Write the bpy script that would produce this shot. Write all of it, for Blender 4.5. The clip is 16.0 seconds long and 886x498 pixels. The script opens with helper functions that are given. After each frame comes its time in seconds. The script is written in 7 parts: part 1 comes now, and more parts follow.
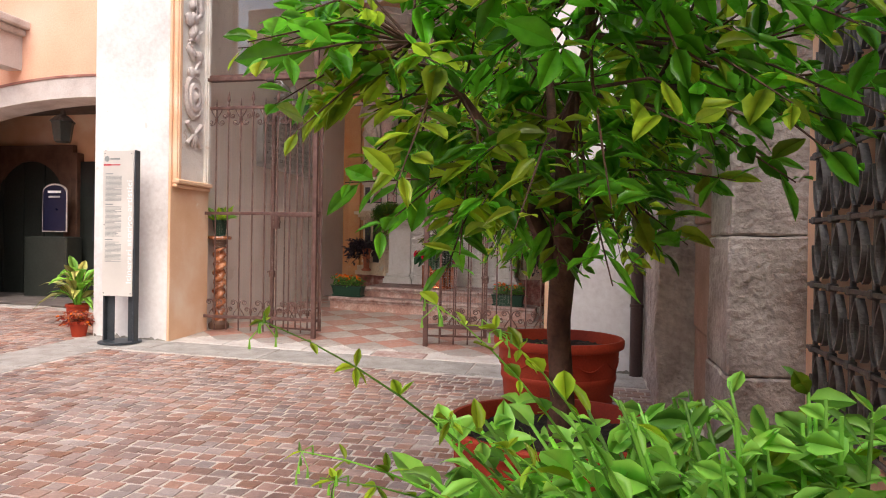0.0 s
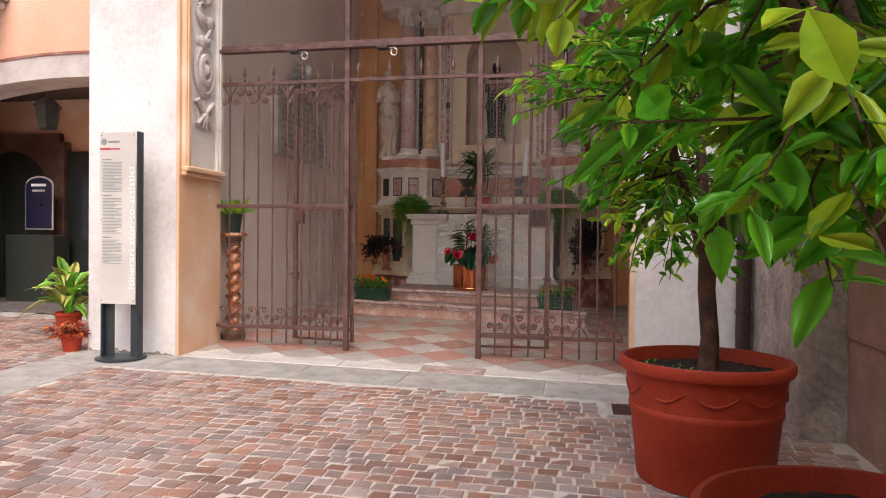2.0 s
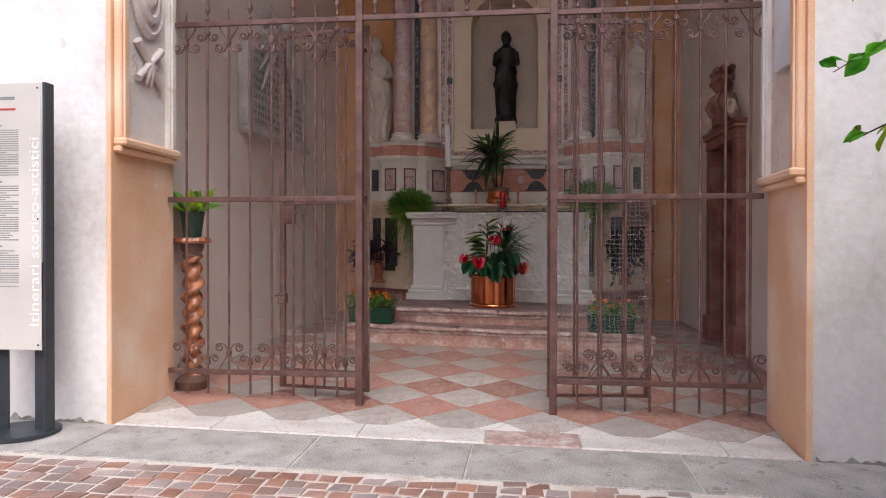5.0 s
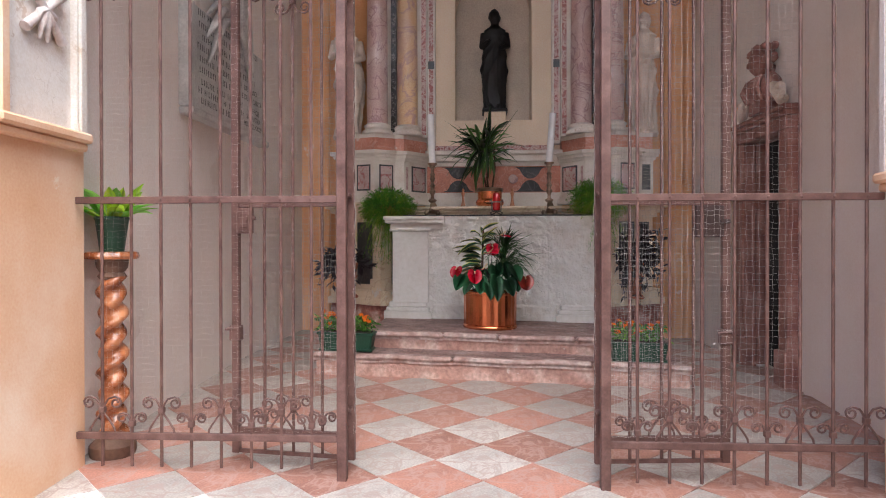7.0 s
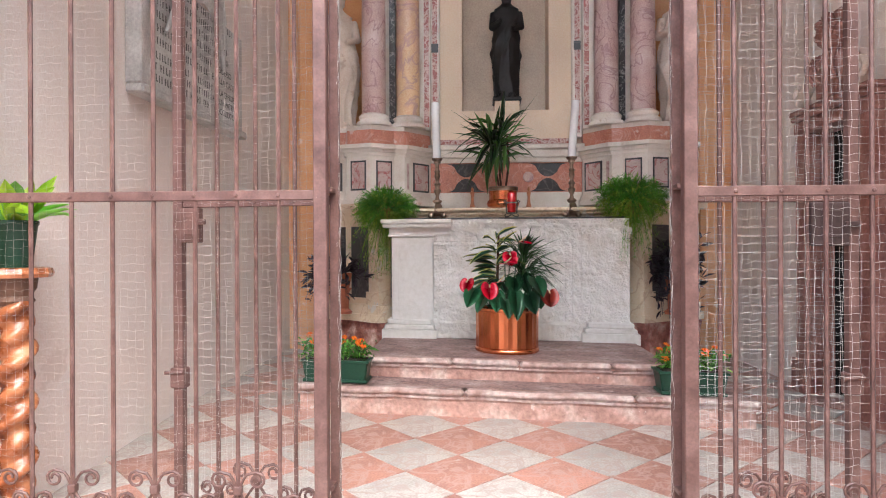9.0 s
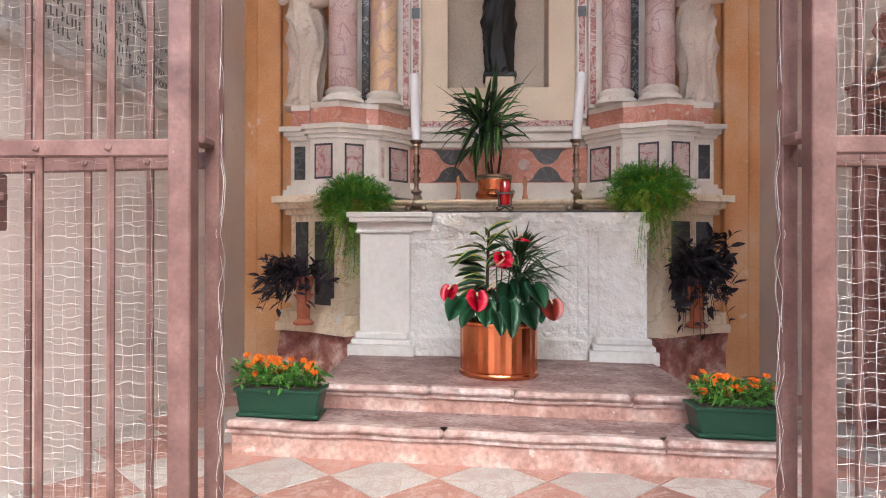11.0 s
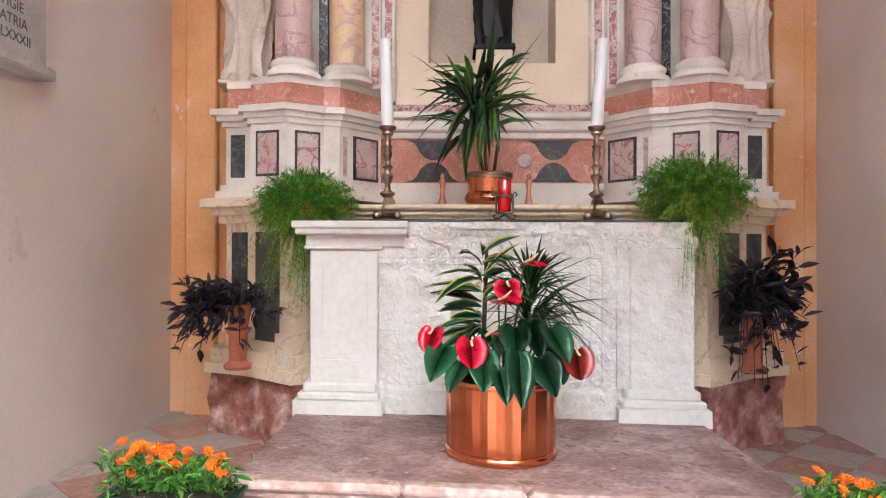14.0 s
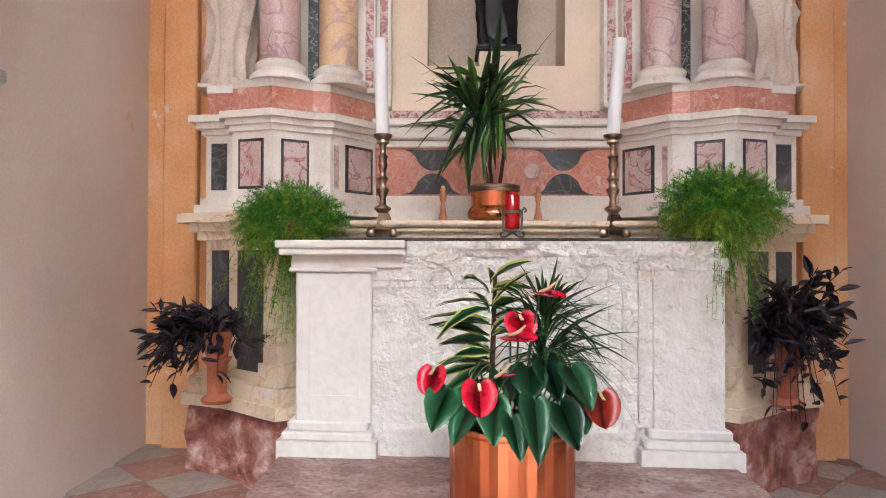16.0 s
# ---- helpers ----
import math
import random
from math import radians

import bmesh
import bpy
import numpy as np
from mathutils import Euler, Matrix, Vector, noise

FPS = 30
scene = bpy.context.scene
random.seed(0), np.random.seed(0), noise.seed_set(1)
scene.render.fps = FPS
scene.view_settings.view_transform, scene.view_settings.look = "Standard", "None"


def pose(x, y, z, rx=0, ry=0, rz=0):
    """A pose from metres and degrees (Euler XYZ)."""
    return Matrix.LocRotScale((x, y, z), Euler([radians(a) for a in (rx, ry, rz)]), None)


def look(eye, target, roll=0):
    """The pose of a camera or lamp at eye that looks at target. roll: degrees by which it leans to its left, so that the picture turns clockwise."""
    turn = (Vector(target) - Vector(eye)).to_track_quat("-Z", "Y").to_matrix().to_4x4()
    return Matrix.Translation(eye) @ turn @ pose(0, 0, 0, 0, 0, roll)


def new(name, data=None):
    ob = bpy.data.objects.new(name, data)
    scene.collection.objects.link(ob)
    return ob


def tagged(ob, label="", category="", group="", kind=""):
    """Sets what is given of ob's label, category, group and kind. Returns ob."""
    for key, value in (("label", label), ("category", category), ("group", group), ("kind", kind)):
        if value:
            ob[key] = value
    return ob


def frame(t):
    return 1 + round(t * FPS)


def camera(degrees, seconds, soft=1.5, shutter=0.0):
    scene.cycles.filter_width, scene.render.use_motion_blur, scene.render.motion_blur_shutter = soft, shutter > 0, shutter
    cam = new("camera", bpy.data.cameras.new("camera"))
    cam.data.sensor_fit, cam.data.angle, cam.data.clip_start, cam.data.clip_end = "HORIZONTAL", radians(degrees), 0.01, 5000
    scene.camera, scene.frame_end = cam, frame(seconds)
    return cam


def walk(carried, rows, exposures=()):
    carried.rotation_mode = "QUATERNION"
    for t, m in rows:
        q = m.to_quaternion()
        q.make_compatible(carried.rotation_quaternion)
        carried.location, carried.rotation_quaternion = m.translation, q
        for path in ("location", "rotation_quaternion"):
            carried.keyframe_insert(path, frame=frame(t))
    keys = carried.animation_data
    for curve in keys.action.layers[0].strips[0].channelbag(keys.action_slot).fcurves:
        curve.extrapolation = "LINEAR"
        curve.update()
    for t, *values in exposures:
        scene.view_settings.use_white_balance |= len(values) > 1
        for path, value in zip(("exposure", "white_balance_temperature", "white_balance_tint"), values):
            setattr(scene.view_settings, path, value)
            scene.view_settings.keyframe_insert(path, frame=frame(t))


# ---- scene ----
cam = camera(65.6, 16.0, soft=1.05)
METRES, EYE, TILT, LEAN, TURN = 8.3, 1.11, 0.0, 0.0, 12.4
ROWS = [
    (0.0, 0.0, 0.0, 0.0, 0.01, -0.47, -0.94),
    (0.5, -0.0221, 0.0283, -0.0016, -0.21, -0.59, -0.82),
    (1.0, -0.0415, 0.0591, -0.0021, -0.46, -0.67, -0.73),
    (1.5, -0.0624, 0.0909, -0.0034, -0.76, -0.68, -0.74),
    (2.0, -0.0783, 0.126, -0.0018, -1.18, -0.72, -0.58),
    (2.5, -0.0913, 0.1662, -0.0017, -1.83, -0.79, -0.55),
    (3.0, -0.1084, 0.2062, -0.0009, -2.49, -0.88, -0.59),
    (3.5, -0.1239, 0.2463, 0.0003, -2.77, -0.83, -0.49),
    (6.0, -0.1747, 0.4459, 0.0007, -7.96, -0.36, -0.0),
    (6.5, -0.1771, 0.483, 0.0033, -8.79, -0.41, -0.02),
    (7.0, -0.1806, 0.5157, 0.0092, -9.14, -0.32, 0.09),
    (7.5, -0.1835, 0.548, 0.0136, -9.17, -0.29, 0.11),
    (8.0, -0.1816, 0.5764, 0.0146, -9.14, -0.21, 0.27),
    (10.5, -0.1511, 0.7223, 0.011, -9.58, 0.18, 0.02),
    (11.0, -0.1404, 0.7527, 0.0113, -9.99, 0.13, -0.08),
    (11.5, -0.1358, 0.7792, 0.0124, -10.78, 0.14, -0.2),
    (12.0, -0.132, 0.8066, 0.0141, -11.27, 0.16, -0.12),
    (12.5, -0.1284, 0.8321, 0.0184, -11.41, 0.21, -0.13),
    (13.0, -0.1233, 0.8566, 0.0215, -11.51, 0.25, -0.07),
    (13.5, -0.1157, 0.8831, 0.0229, -11.63, 0.24, -0.09),
    (14.0, -0.1132, 0.9037, 0.0244, -11.64, 0.32, -0.19),
    (14.5, -0.1113, 0.9213, 0.0287, -11.6, 0.46, -0.22),
    (15.0, -0.1113, 0.9361, 0.0322, -11.65, 0.57, -0.26),
    (15.5, -0.1102, 0.9443, 0.0333, -11.77, 0.71, -0.25),
    (16.0, -0.1065, 0.9497, 0.0342, -11.91, 0.82, -0.16),
]
walk(cam, [(t, pose(0, 0, EYE, TILT, LEAN, TURN) @ pose(METRES * x, METRES * y, METRES * z, 90 + pitch, roll, yaw)) for t, x, y, z, yaw, pitch, roll in ROWS],
     [(0.0, 0.98, 6600, 10), (1.5, 0.9, 6550, 10), (3.5, 0.82, 6200, 10), (6.0, 1.08, 5900, 8), (7.0, 1.56, 5850, 7), (8.2, 2.12, 5750, 4), (10.5, 2.34, 5750, 4), (13.0, 2.78, 5780, 4), (16.0, 2.74, 5780, 4)])

# ---------------------------------------------------------------- world and light
world = bpy.data.worlds.new("sky")
scene.world = world
world.use_nodes = True
wn, wl = world.node_tree.nodes, world.node_tree.links
sky = wn.new("ShaderNodeTexSky")
sky.sky_type = "NISHITA"
sky.sun_disc = False
sky.sun_elevation, sky.sun_rotation = radians(50), radians(168)
sky.air_density, sky.dust_density = 1.0, 3.0
wl.new(sky.outputs[0], wn["Background"].inputs[0])
wn["Background"].inputs[1].default_value = 0.15
sun = new("sun", bpy.data.lights.new("sun", "SUN"))
sun.data.energy, sun.data.angle, sun.data.color = 1.3, radians(58), (1.0, 0.96, 0.92)
sun.matrix_world = look((1.2, -7.4, 15.0), (-1.5, 5, 0))

# ---------------------------------------------------------------- helpers
INV = {}


def thing(name, at, label, category, group="", kind=""):
    ob = new(name)
    ob.location = at
    ob.empty_display_size = 0.1
    INV[ob] = Matrix.Translation(at).inverted()
    return tagged(ob, label, category, group, kind)


def mesh_of(name, bm, material, smooth=0.0):
    me = bpy.data.meshes.new(name)
    bmesh.ops.recalc_face_normals(bm, faces=bm.faces)
    if smooth:
        for f in bm.faces:
            f.smooth = True
        for e in bm.edges:
            if len(e.link_faces) == 2 and e.calc_face_angle(0) > radians(smooth):
                e.smooth = False
    bm.to_mesh(me)
    bm.free()
    for m in material if isinstance(material, (list, tuple)) else [material]:
        me.materials.append(m)
    return me


def part(name, bm, material, parent=None, label="", smooth=0.0):
    """One mesh in world coordinates, under a thing or a part."""
    ob = new(name, mesh_of(name, bm, material, smooth))
    if parent is not None:
        ob.parent = parent
        ob.matrix_parent_inverse = INV.get(parent, Matrix())
    if label:
        tagged(ob, label)
    return ob


def B():
    return bmesh.new()


def box(bm, x0, x1, y0, y1, z0, z1, bev=0.0, m=None):
    g = bmesh.ops.create_cube(bm, size=1.0, matrix=Matrix.Translation(((x0 + x1) / 2, (y0 + y1) / 2, (z0 + z1) / 2)) @ Matrix.Diagonal((x1 - x0, y1 - y0, z1 - z0, 1)))
    vs = g["verts"]
    if bev:
        es = list({e for v in vs for e in v.link_edges})
        r = bmesh.ops.bevel(bm, geom=es, offset=bev, segments=1, affect="EDGES", profile=0.5)
        vs = r["verts"]
    if m is not None:
        bmesh.ops.transform(bm, matrix=m, verts=vs)
    return bm


def prism(bm, poly, z0, z1):
    lo = [bm.verts.new((x, y, z0)) for x, y in poly]
    hi = [bm.verts.new((x, y, z1)) for x, y in poly]
    bm.faces.new(lo), bm.faces.new(hi)
    n = len(poly)
    for i in range(n):
        bm.faces.new((lo[i], lo[(i + 1) % n], hi[(i + 1) % n], hi[i]))
    return bm


def lathe(bm, profile, at=(0, 0, 0), seg=24, flutes=0, depth=0.0):
    rings = []
    for r, z in profile:
        ring = []
        for i in range(seg):
            a = 2 * math.pi * i / seg
            k = 1.0 - (depth * (0.5 + 0.5 * math.cos(a * flutes)) if flutes else 0.0)
            ring.append(bm.verts.new((at[0] + r * k * math.cos(a), at[1] + r * k * math.sin(a), at[2] + z)))
        rings.append(ring)
    for a, b in zip(rings, rings[1:]):
        for i in range(seg):
            j = (i + 1) % seg
            bm.faces.new((a[i], a[j], b[j], b[i]))
    bm.faces.new(rings[0]), bm.faces.new(rings[-1])
    return bm


def tube(bm, pts, radii, seg=8):
    pts = [Vector(p) for p in pts]
    if not isinstance(radii, (list, tuple)):
        radii = [radii] * len(pts)
    rings = []
    side = None
    for i, p in enumerate(pts):
        d = (pts[min(i + 1, len(pts) - 1)] - pts[max(i - 1, 0)]).normalized()
        if side is None:
            side = d.cross(Vector((0.3, 0.9, 0.1)) if abs(d.z) > 0.6 else Vector((0, 0, 1))).normalized()
        side = (side - d * side.dot(d)).normalized()
        up = d.cross(side)
        rings.append([bm.verts.new(p + (side * math.cos(2 * math.pi * k / seg) + up * math.sin(2 * math.pi * k / seg)) * radii[i]) for k in range(seg)])
    for a, b in zip(rings, rings[1:]):
        for k in range(seg):
            j = (k + 1) % seg
            bm.faces.new((a[k], a[j], b[j], b[k]))
    if seg > 2:
        bm.faces.new(rings[0]), bm.faces.new(rings[-1])
    return bm


def blob(bm, c, r, seed=0, rough=0.25, sub=2, m=None):
    g = bmesh.ops.create_icosphere(bm, subdivisions=sub, radius=1.0)
    off = Vector((seed * 3.1, seed * 1.7, seed * 0.9))
    for v in g["verts"]:
        n = noise.noise(v.co * 2.0 + off)
        v.co = v.co * (1 + rough * n)
        v.co = Vector((v.co.x * r[0], v.co.y * r[1], v.co.z * r[2]))
        if m is not None:
            v.co = m @ v.co
        v.co += Vector(c)
    return bm


def roughen(bm, amount, scale=6.0, seed=0):
    off = Vector((seed, seed * 2.3, seed * 0.7))
    for v in bm.verts:
        v.co += noise.noise_vector(v.co * scale + off) * amount
    return bm


def gz(x, y):
    """Height of the courtyard paving."""
    return 0.02 * (max(y, 0.0) - 6.6) - 0.017 * (max(min(x, 2), -9) + 4.45)


def fz(x, y):
    """Height of the chapel floor."""
    return 0.0 + 0.052 * (min(max(y, 6.6), 9.9) - 7.2) - 0.016 * (max(min(x, 0.2), -4.7) + 3.0)


# ---------------------------------------------------------------- materials
def mat(name, a, b=None, c=None, rough=0.8, metal=0.0, scale=3.0, fine=60.0, bump=0.2, dist=0.01, spec=0.4, piece=0.0, grain=0.35, tint=0.0):
    m = bpy.data.materials.new(name)
    m.use_nodes = True
    n, l = m.node_tree.nodes, m.node_tree.links
    bsdf = n["Principled BSDF"]
    bsdf.inputs["Roughness"].default_value, bsdf.inputs["Metallic"].default_value = rough, metal
    bsdf.inputs["Specular IOR Level"].default_value = spec
    co = n.new("ShaderNodeTexCoord")
    big, small = n.new("ShaderNodeTexNoise"), n.new("ShaderNodeTexNoise")
    for t, s, d in ((big, scale, 6.0), (small, fine, 4.0)):
        t.inputs["Scale"].default_value, t.inputs["Detail"].default_value = s, d
        l.new(co.outputs["Object"], t.inputs["Vector"])
    ramp = n.new("ShaderNodeValToRGB")
    b = b or tuple(k * 0.8 for k in a)
    c = c or tuple(min(1.0, k * 1.12) for k in a)
    e = ramp.color_ramp.elements
    e[0].position, e[0].color = 0.30, (*b, 1)
    e[1].position, e[1].color = 0.72, (*c, 1)
    mid = e.new(0.5)
    mid.color = (*a, 1)
    l.new(big.outputs["Fac"], ramp.inputs["Fac"])
    col = ramp.outputs["Color"]
    mix = n.new("ShaderNodeMix")
    mix.data_type, mix.blend_type = "RGBA", "OVERLAY"
    mix.inputs["Factor"].default_value = grain
    l.new(col, mix.inputs[6]), l.new(small.outputs["Fac"], mix.inputs[7])
    col = mix.outputs[2]
    if piece:
        info, geo = n.new("ShaderNodeObjectInfo"), n.new("ShaderNodeNewGeometry")
        add, fr = n.new("ShaderNodeMath"), n.new("ShaderNodeMath")
        add.operation, fr.operation = "ADD", "FRACT"
        l.new(info.outputs["Random"], add.inputs[0]), l.new(geo.outputs["Random Per Island"], add.inputs[1])
        l.new(add.outputs[0], fr.inputs[0])
        hsv = n.new("ShaderNodeHueSaturation")
        mr = n.new("ShaderNodeMapRange")
        mr.inputs["To Min"].default_value, mr.inputs["To Max"].default_value = 1 - piece, 1 + piece
        l.new(fr.outputs[0], mr.inputs["Value"])
        l.new(mr.outputs[0], hsv.inputs["Value"])
        l.new(col, hsv.inputs["Color"])
        col = hsv.outputs[0]
        if tint:
            sat = n.new("ShaderNodeMath")
            sat.operation = "PINGPONG"
            sat.inputs[1].default_value = 0.5
            mul = n.new("ShaderNodeMath")
            mul.operation = "MULTIPLY_ADD"
            mul.inputs[1].default_value, mul.inputs[2].default_value = 7.31, 0.13
            l.new(fr.outputs[0], mul.inputs[0]), l.new(mul.outputs[0], sat.inputs[0])
            ms = n.new("ShaderNodeMapRange")
            ms.inputs["From Max"].default_value = 0.5
            ms.inputs["To Min"].default_value, ms.inputs["To Max"].default_value = 1 - 0.55 * tint, 1 + 0.35 * tint
            l.new(sat.outputs[0], ms.inputs["Value"]), l.new(ms.outputs[0], hsv.inputs["Saturation"])
    l.new(col, bsdf.inputs["Base Color"])
    if bump:
        bp = n.new("ShaderNodeBump")
        bp.inputs["Strength"].default_value, bp.inputs["Distance"].default_value = bump, dist
        l.new(small.outputs["Fac"], bp.inputs["Height"])
        l.new(bp.outputs[0], bsdf.inputs["Normal"])
    rr = n.new("ShaderNodeMapRange")
    rr.inputs["To Min"].default_value, rr.inputs["To Max"].default_value = max(0.02, rough - 0.12), min(1.0, rough + 0.12)
    l.new(big.outputs["Fac"], rr.inputs["Value"]), l.new(rr.outputs[0], bsdf.inputs["Roughness"])
    return m


def marble(name, a, vein, second=None, scale=4.0, width=0.08, rough=0.35, warp=1.2, piece=0.0, bump=0.05):
    """Stone with veins: the thin places of a warped noise."""
    m = mat(name, a, second or tuple(k * 0.85 for k in a), None, rough=rough, scale=scale * 0.7, fine=90, bump=bump, dist=0.004, spec=0.5, piece=piece, grain=0.5)
    n, l = m.node_tree.nodes, m.node_tree.links
    bsdf = n["Principled BSDF"]
    old = bsdf.inputs["Base Color"].links[0].from_socket
    co = n.new("ShaderNodeTexCoord")
    w = n.new("ShaderNodeTexNoise")
    w.inputs["Scale"].default_value, w.inputs["Detail"].default_value, w.inputs["Distortion"].default_value = scale, 5.0, warp
    l.new(co.outputs["Object"], w.inputs["Vector"])
    sub, ab, mr = n.new("ShaderNodeMath"), n.new("ShaderNodeMath"), n.new("ShaderNodeMapRange")
    sub.operation, ab.operation = "SUBTRACT", "ABSOLUTE"
    sub.inputs[1].default_value = 0.5
    l.new(w.outputs["Fac"], sub.inputs[0]), l.new(sub.outputs[0], ab.inputs[0])
    mr.inputs["From Min"].default_value, mr.inputs["From Max"].default_value = 0.0, width
    mr.inputs["To Min"].default_value, mr.inputs["To Max"].default_value = 0.85, 0.0
    l.new(ab.outputs[0], mr.inputs["Value"])
    mix = n.new("ShaderNodeMix")
    mix.data_type = "RGBA"
    l.new(mr.outputs[0], mix.inputs["Factor"]), l.new(old, mix.inputs[6])
    mix.inputs[7].default_value = (*vein, 1)
    l.new(mix.outputs[2], bsdf.inputs["Base Color"])
    return m


def leafy(name, a, b, rough=0.35, glow=0.35):
    m = mat(name, a, b, None, rough=rough, scale=9.0, fine=40, bump=0.1, dist=0.004, spec=0.5, piece=0.55, grain=0.3)
    n, l = m.node_tree.nodes, m.node_tree.links
    bsdf = n["Principled BSDF"]
    tr, mx = n.new("ShaderNodeBsdfTranslucent"), n.new("ShaderNodeMixShader")
    l.new(bsdf.inputs["Base Color"].links[0].from_socket, tr.inputs["Color"])
    mx.inputs[0].default_value = glow
    l.new(bsdf.outputs[0], mx.inputs[1]), l.new(tr.outputs[0], mx.inputs[2])
    l.new(mx.outputs[0], n["Material Output"].inputs["Surface"])
    return m


PLASTER = mat("white_plaster", (0.74, 0.71, 0.69), (0.62, 0.58, 0.56), (0.82, 0.79, 0.77), rough=0.9, scale=1.6, fine=22, bump=0.4, dist=0.012)
ORANGE = mat("orange_plaster", (0.79, 0.51, 0.325), (0.72, 0.42, 0.24), (0.88, 0.70, 0.54), rough=0.9, scale=1.7, fine=70, bump=0.15, grain=0.2)
OCHRE = mat("ochre_plaster", (0.76, 0.40, 0.185), (0.68, 0.33, 0.135), (0.82, 0.53, 0.32), rough=0.9, scale=1.8, fine=70, bump=0.12)
INNER = mat("taupe_plaster", (0.775, 0.68, 0.615), (0.72, 0.615, 0.555), (0.81, 0.725, 0.665), rough=0.9, scale=1.1, fine=110, bump=0.25)
CREAM = mat("cream_plaster", (0.80, 0.67, 0.52), (0.75, 0.62, 0.475), None, rough=0.9, scale=1.5, fine=60, bump=0.1)
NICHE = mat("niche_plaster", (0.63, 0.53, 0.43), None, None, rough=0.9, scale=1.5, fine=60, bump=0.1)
SALMON = mat("salmon_plaster", (0.80, 0.47, 0.33), (0.72, 0.40, 0.27), (0.84, 0.55, 0.42), rough=0.9, scale=0.9, fine=50, bump=0.15)
WHITE = mat("white_limewash", (0.72, 0.695, 0.655), (0.655, 0.62, 0.575), (0.755, 0.735, 0.705), rough=0.85, scale=3.0, fine=26, bump=0.35, dist=0.012)
STUCCO = mat("cracked_white_stucco", (0.82, 0.80, 0.755), (0.74, 0.69, 0.625), (0.85, 0.83, 0.80), rough=0.9, scale=5.0, fine=22, bump=0.9, dist=0.03)


def flaking(m, scale, depth):
    """Coats of limewash that peel in layers: a stepped relief with grime on the broken rims."""
    n, l = m.node_tree.nodes, m.node_tree.links
    bsdf = n["Principled BSDF"]
    co, tex = n.new("ShaderNodeTexCoord"), n.new("ShaderNodeTexNoise")
    tex.inputs["Scale"].default_value, tex.inputs["Detail"].default_value, tex.inputs["Roughness"].default_value, tex.inputs["Distortion"].default_value = scale, 8.0, 0.55, 0.6
    l.new(co.outputs["Object"], tex.inputs["Vector"])
    mul, fl, fr = n.new("ShaderNodeMath"), n.new("ShaderNodeMath"), n.new("ShaderNodeMath")
    mul.operation, fl.operation, fr.operation = "MULTIPLY", "FLOOR", "FRACT"
    mul.inputs[1].default_value = 9.0
    l.new(tex.outputs["Fac"], mul.inputs[0]), l.new(mul.outputs[0], fl.inputs[0]), l.new(mul.outputs[0], fr.inputs[0])
    sharp = n.new("ShaderNodeMapRange")
    sharp.inputs["From Max"].default_value = 0.22
    l.new(fr.outputs[0], sharp.inputs["Value"])
    add = n.new("ShaderNodeMath")
    l.new(fl.outputs[0], add.inputs[0]), l.new(sharp.outputs[0], add.inputs[1])
    bp = n.new("ShaderNodeBump")
    bp.inputs["Strength"].default_value, bp.inputs["Distance"].default_value = 0.8, depth
    l.new(add.outputs[0], bp.inputs["Height"])
    l.new(bsdf.inputs["Normal"].links[0].from_socket, bp.inputs["Normal"])
    l.new(bp.outputs[0], bsdf.inputs["Normal"])
    old = bsdf.inputs["Base Color"].links[0].from_socket
    mix, rim = n.new("ShaderNodeMix"), n.new("ShaderNodeMapRange")
    mix.data_type, mix.blend_type = "RGBA", "MULTIPLY"
    rim.inputs["From Max"].default_value, rim.inputs["To Min"].default_value, rim.inputs["To Max"].default_value = 0.16, 0.22, 0.0
    l.new(fr.outputs[0], rim.inputs["Value"]), l.new(rim.outputs[0], mix.inputs["Factor"])
    l.new(old, mix.inputs[6])
    mix.inputs[7].default_value = (0.66, 0.54, 0.46, 1)
    l.new(mix.outputs[2], bsdf.inputs["Base Color"])


flaking(STUCCO, 10.0, 0.0055)
PALE = marble("pale_limestone", (0.78, 0.73, 0.665), (0.69, 0.62, 0.55), (0.66, 0.575, 0.495), scale=5.0, width=0.010, rough=0.55, bump=0.35)
YELLOW = marble("yellow_limestone", (0.80, 0.67, 0.50), (0.62, 0.45, 0.30), (0.70, 0.54, 0.37), scale=3.0, width=0.03, rough=0.6, bump=0.3)
REDM = marble("red_marble", (0.56, 0.24, 0.17), (0.66, 0.40, 0.32), (0.48, 0.18, 0.12), scale=7.0, width=0.03)
REDF = mat("rough_red_marble", (0.36, 0.145, 0.115), (0.20, 0.06, 0.05), (0.68, 0.50, 0.44), rough=0.8, scale=7.0, fine=34, bump=1.0, dist=0.02, grain=0.5)
PINK = marble("pink_marble", (0.57, 0.40, 0.37), (0.36, 0.20, 0.21), (0.70, 0.58, 0.55), scale=4.5, width=0.035)
PINKY = marble("yellow_pink_marble", (0.72, 0.50, 0.30), (0.50, 0.31, 0.30), (0.56, 0.38, 0.39), scale=2.6, width=0.04)
BRECCIA = marble("violet_breccia", (0.60, 0.47, 0.44), (0.40, 0.05, 0.06), (0.50, 0.30, 0.28), scale=6.0, width=0.035)
SPECK = marble("red_white_breccia", (0.32, 0.10, 0.09), (0.70, 0.58, 0.52), (0.40, 0.16, 0.13), scale=13.0, width=0.10)
DARK = marble("grey_black_marble", (0.055, 0.06, 0.065), (0.14, 0.14, 0.14), scale=5.0, width=0.03)
BLACKV = marble("black_veined_marble", (0.02, 0.02, 0.022), (0.45, 0.43, 0.40), scale=12.0, width=0.03)
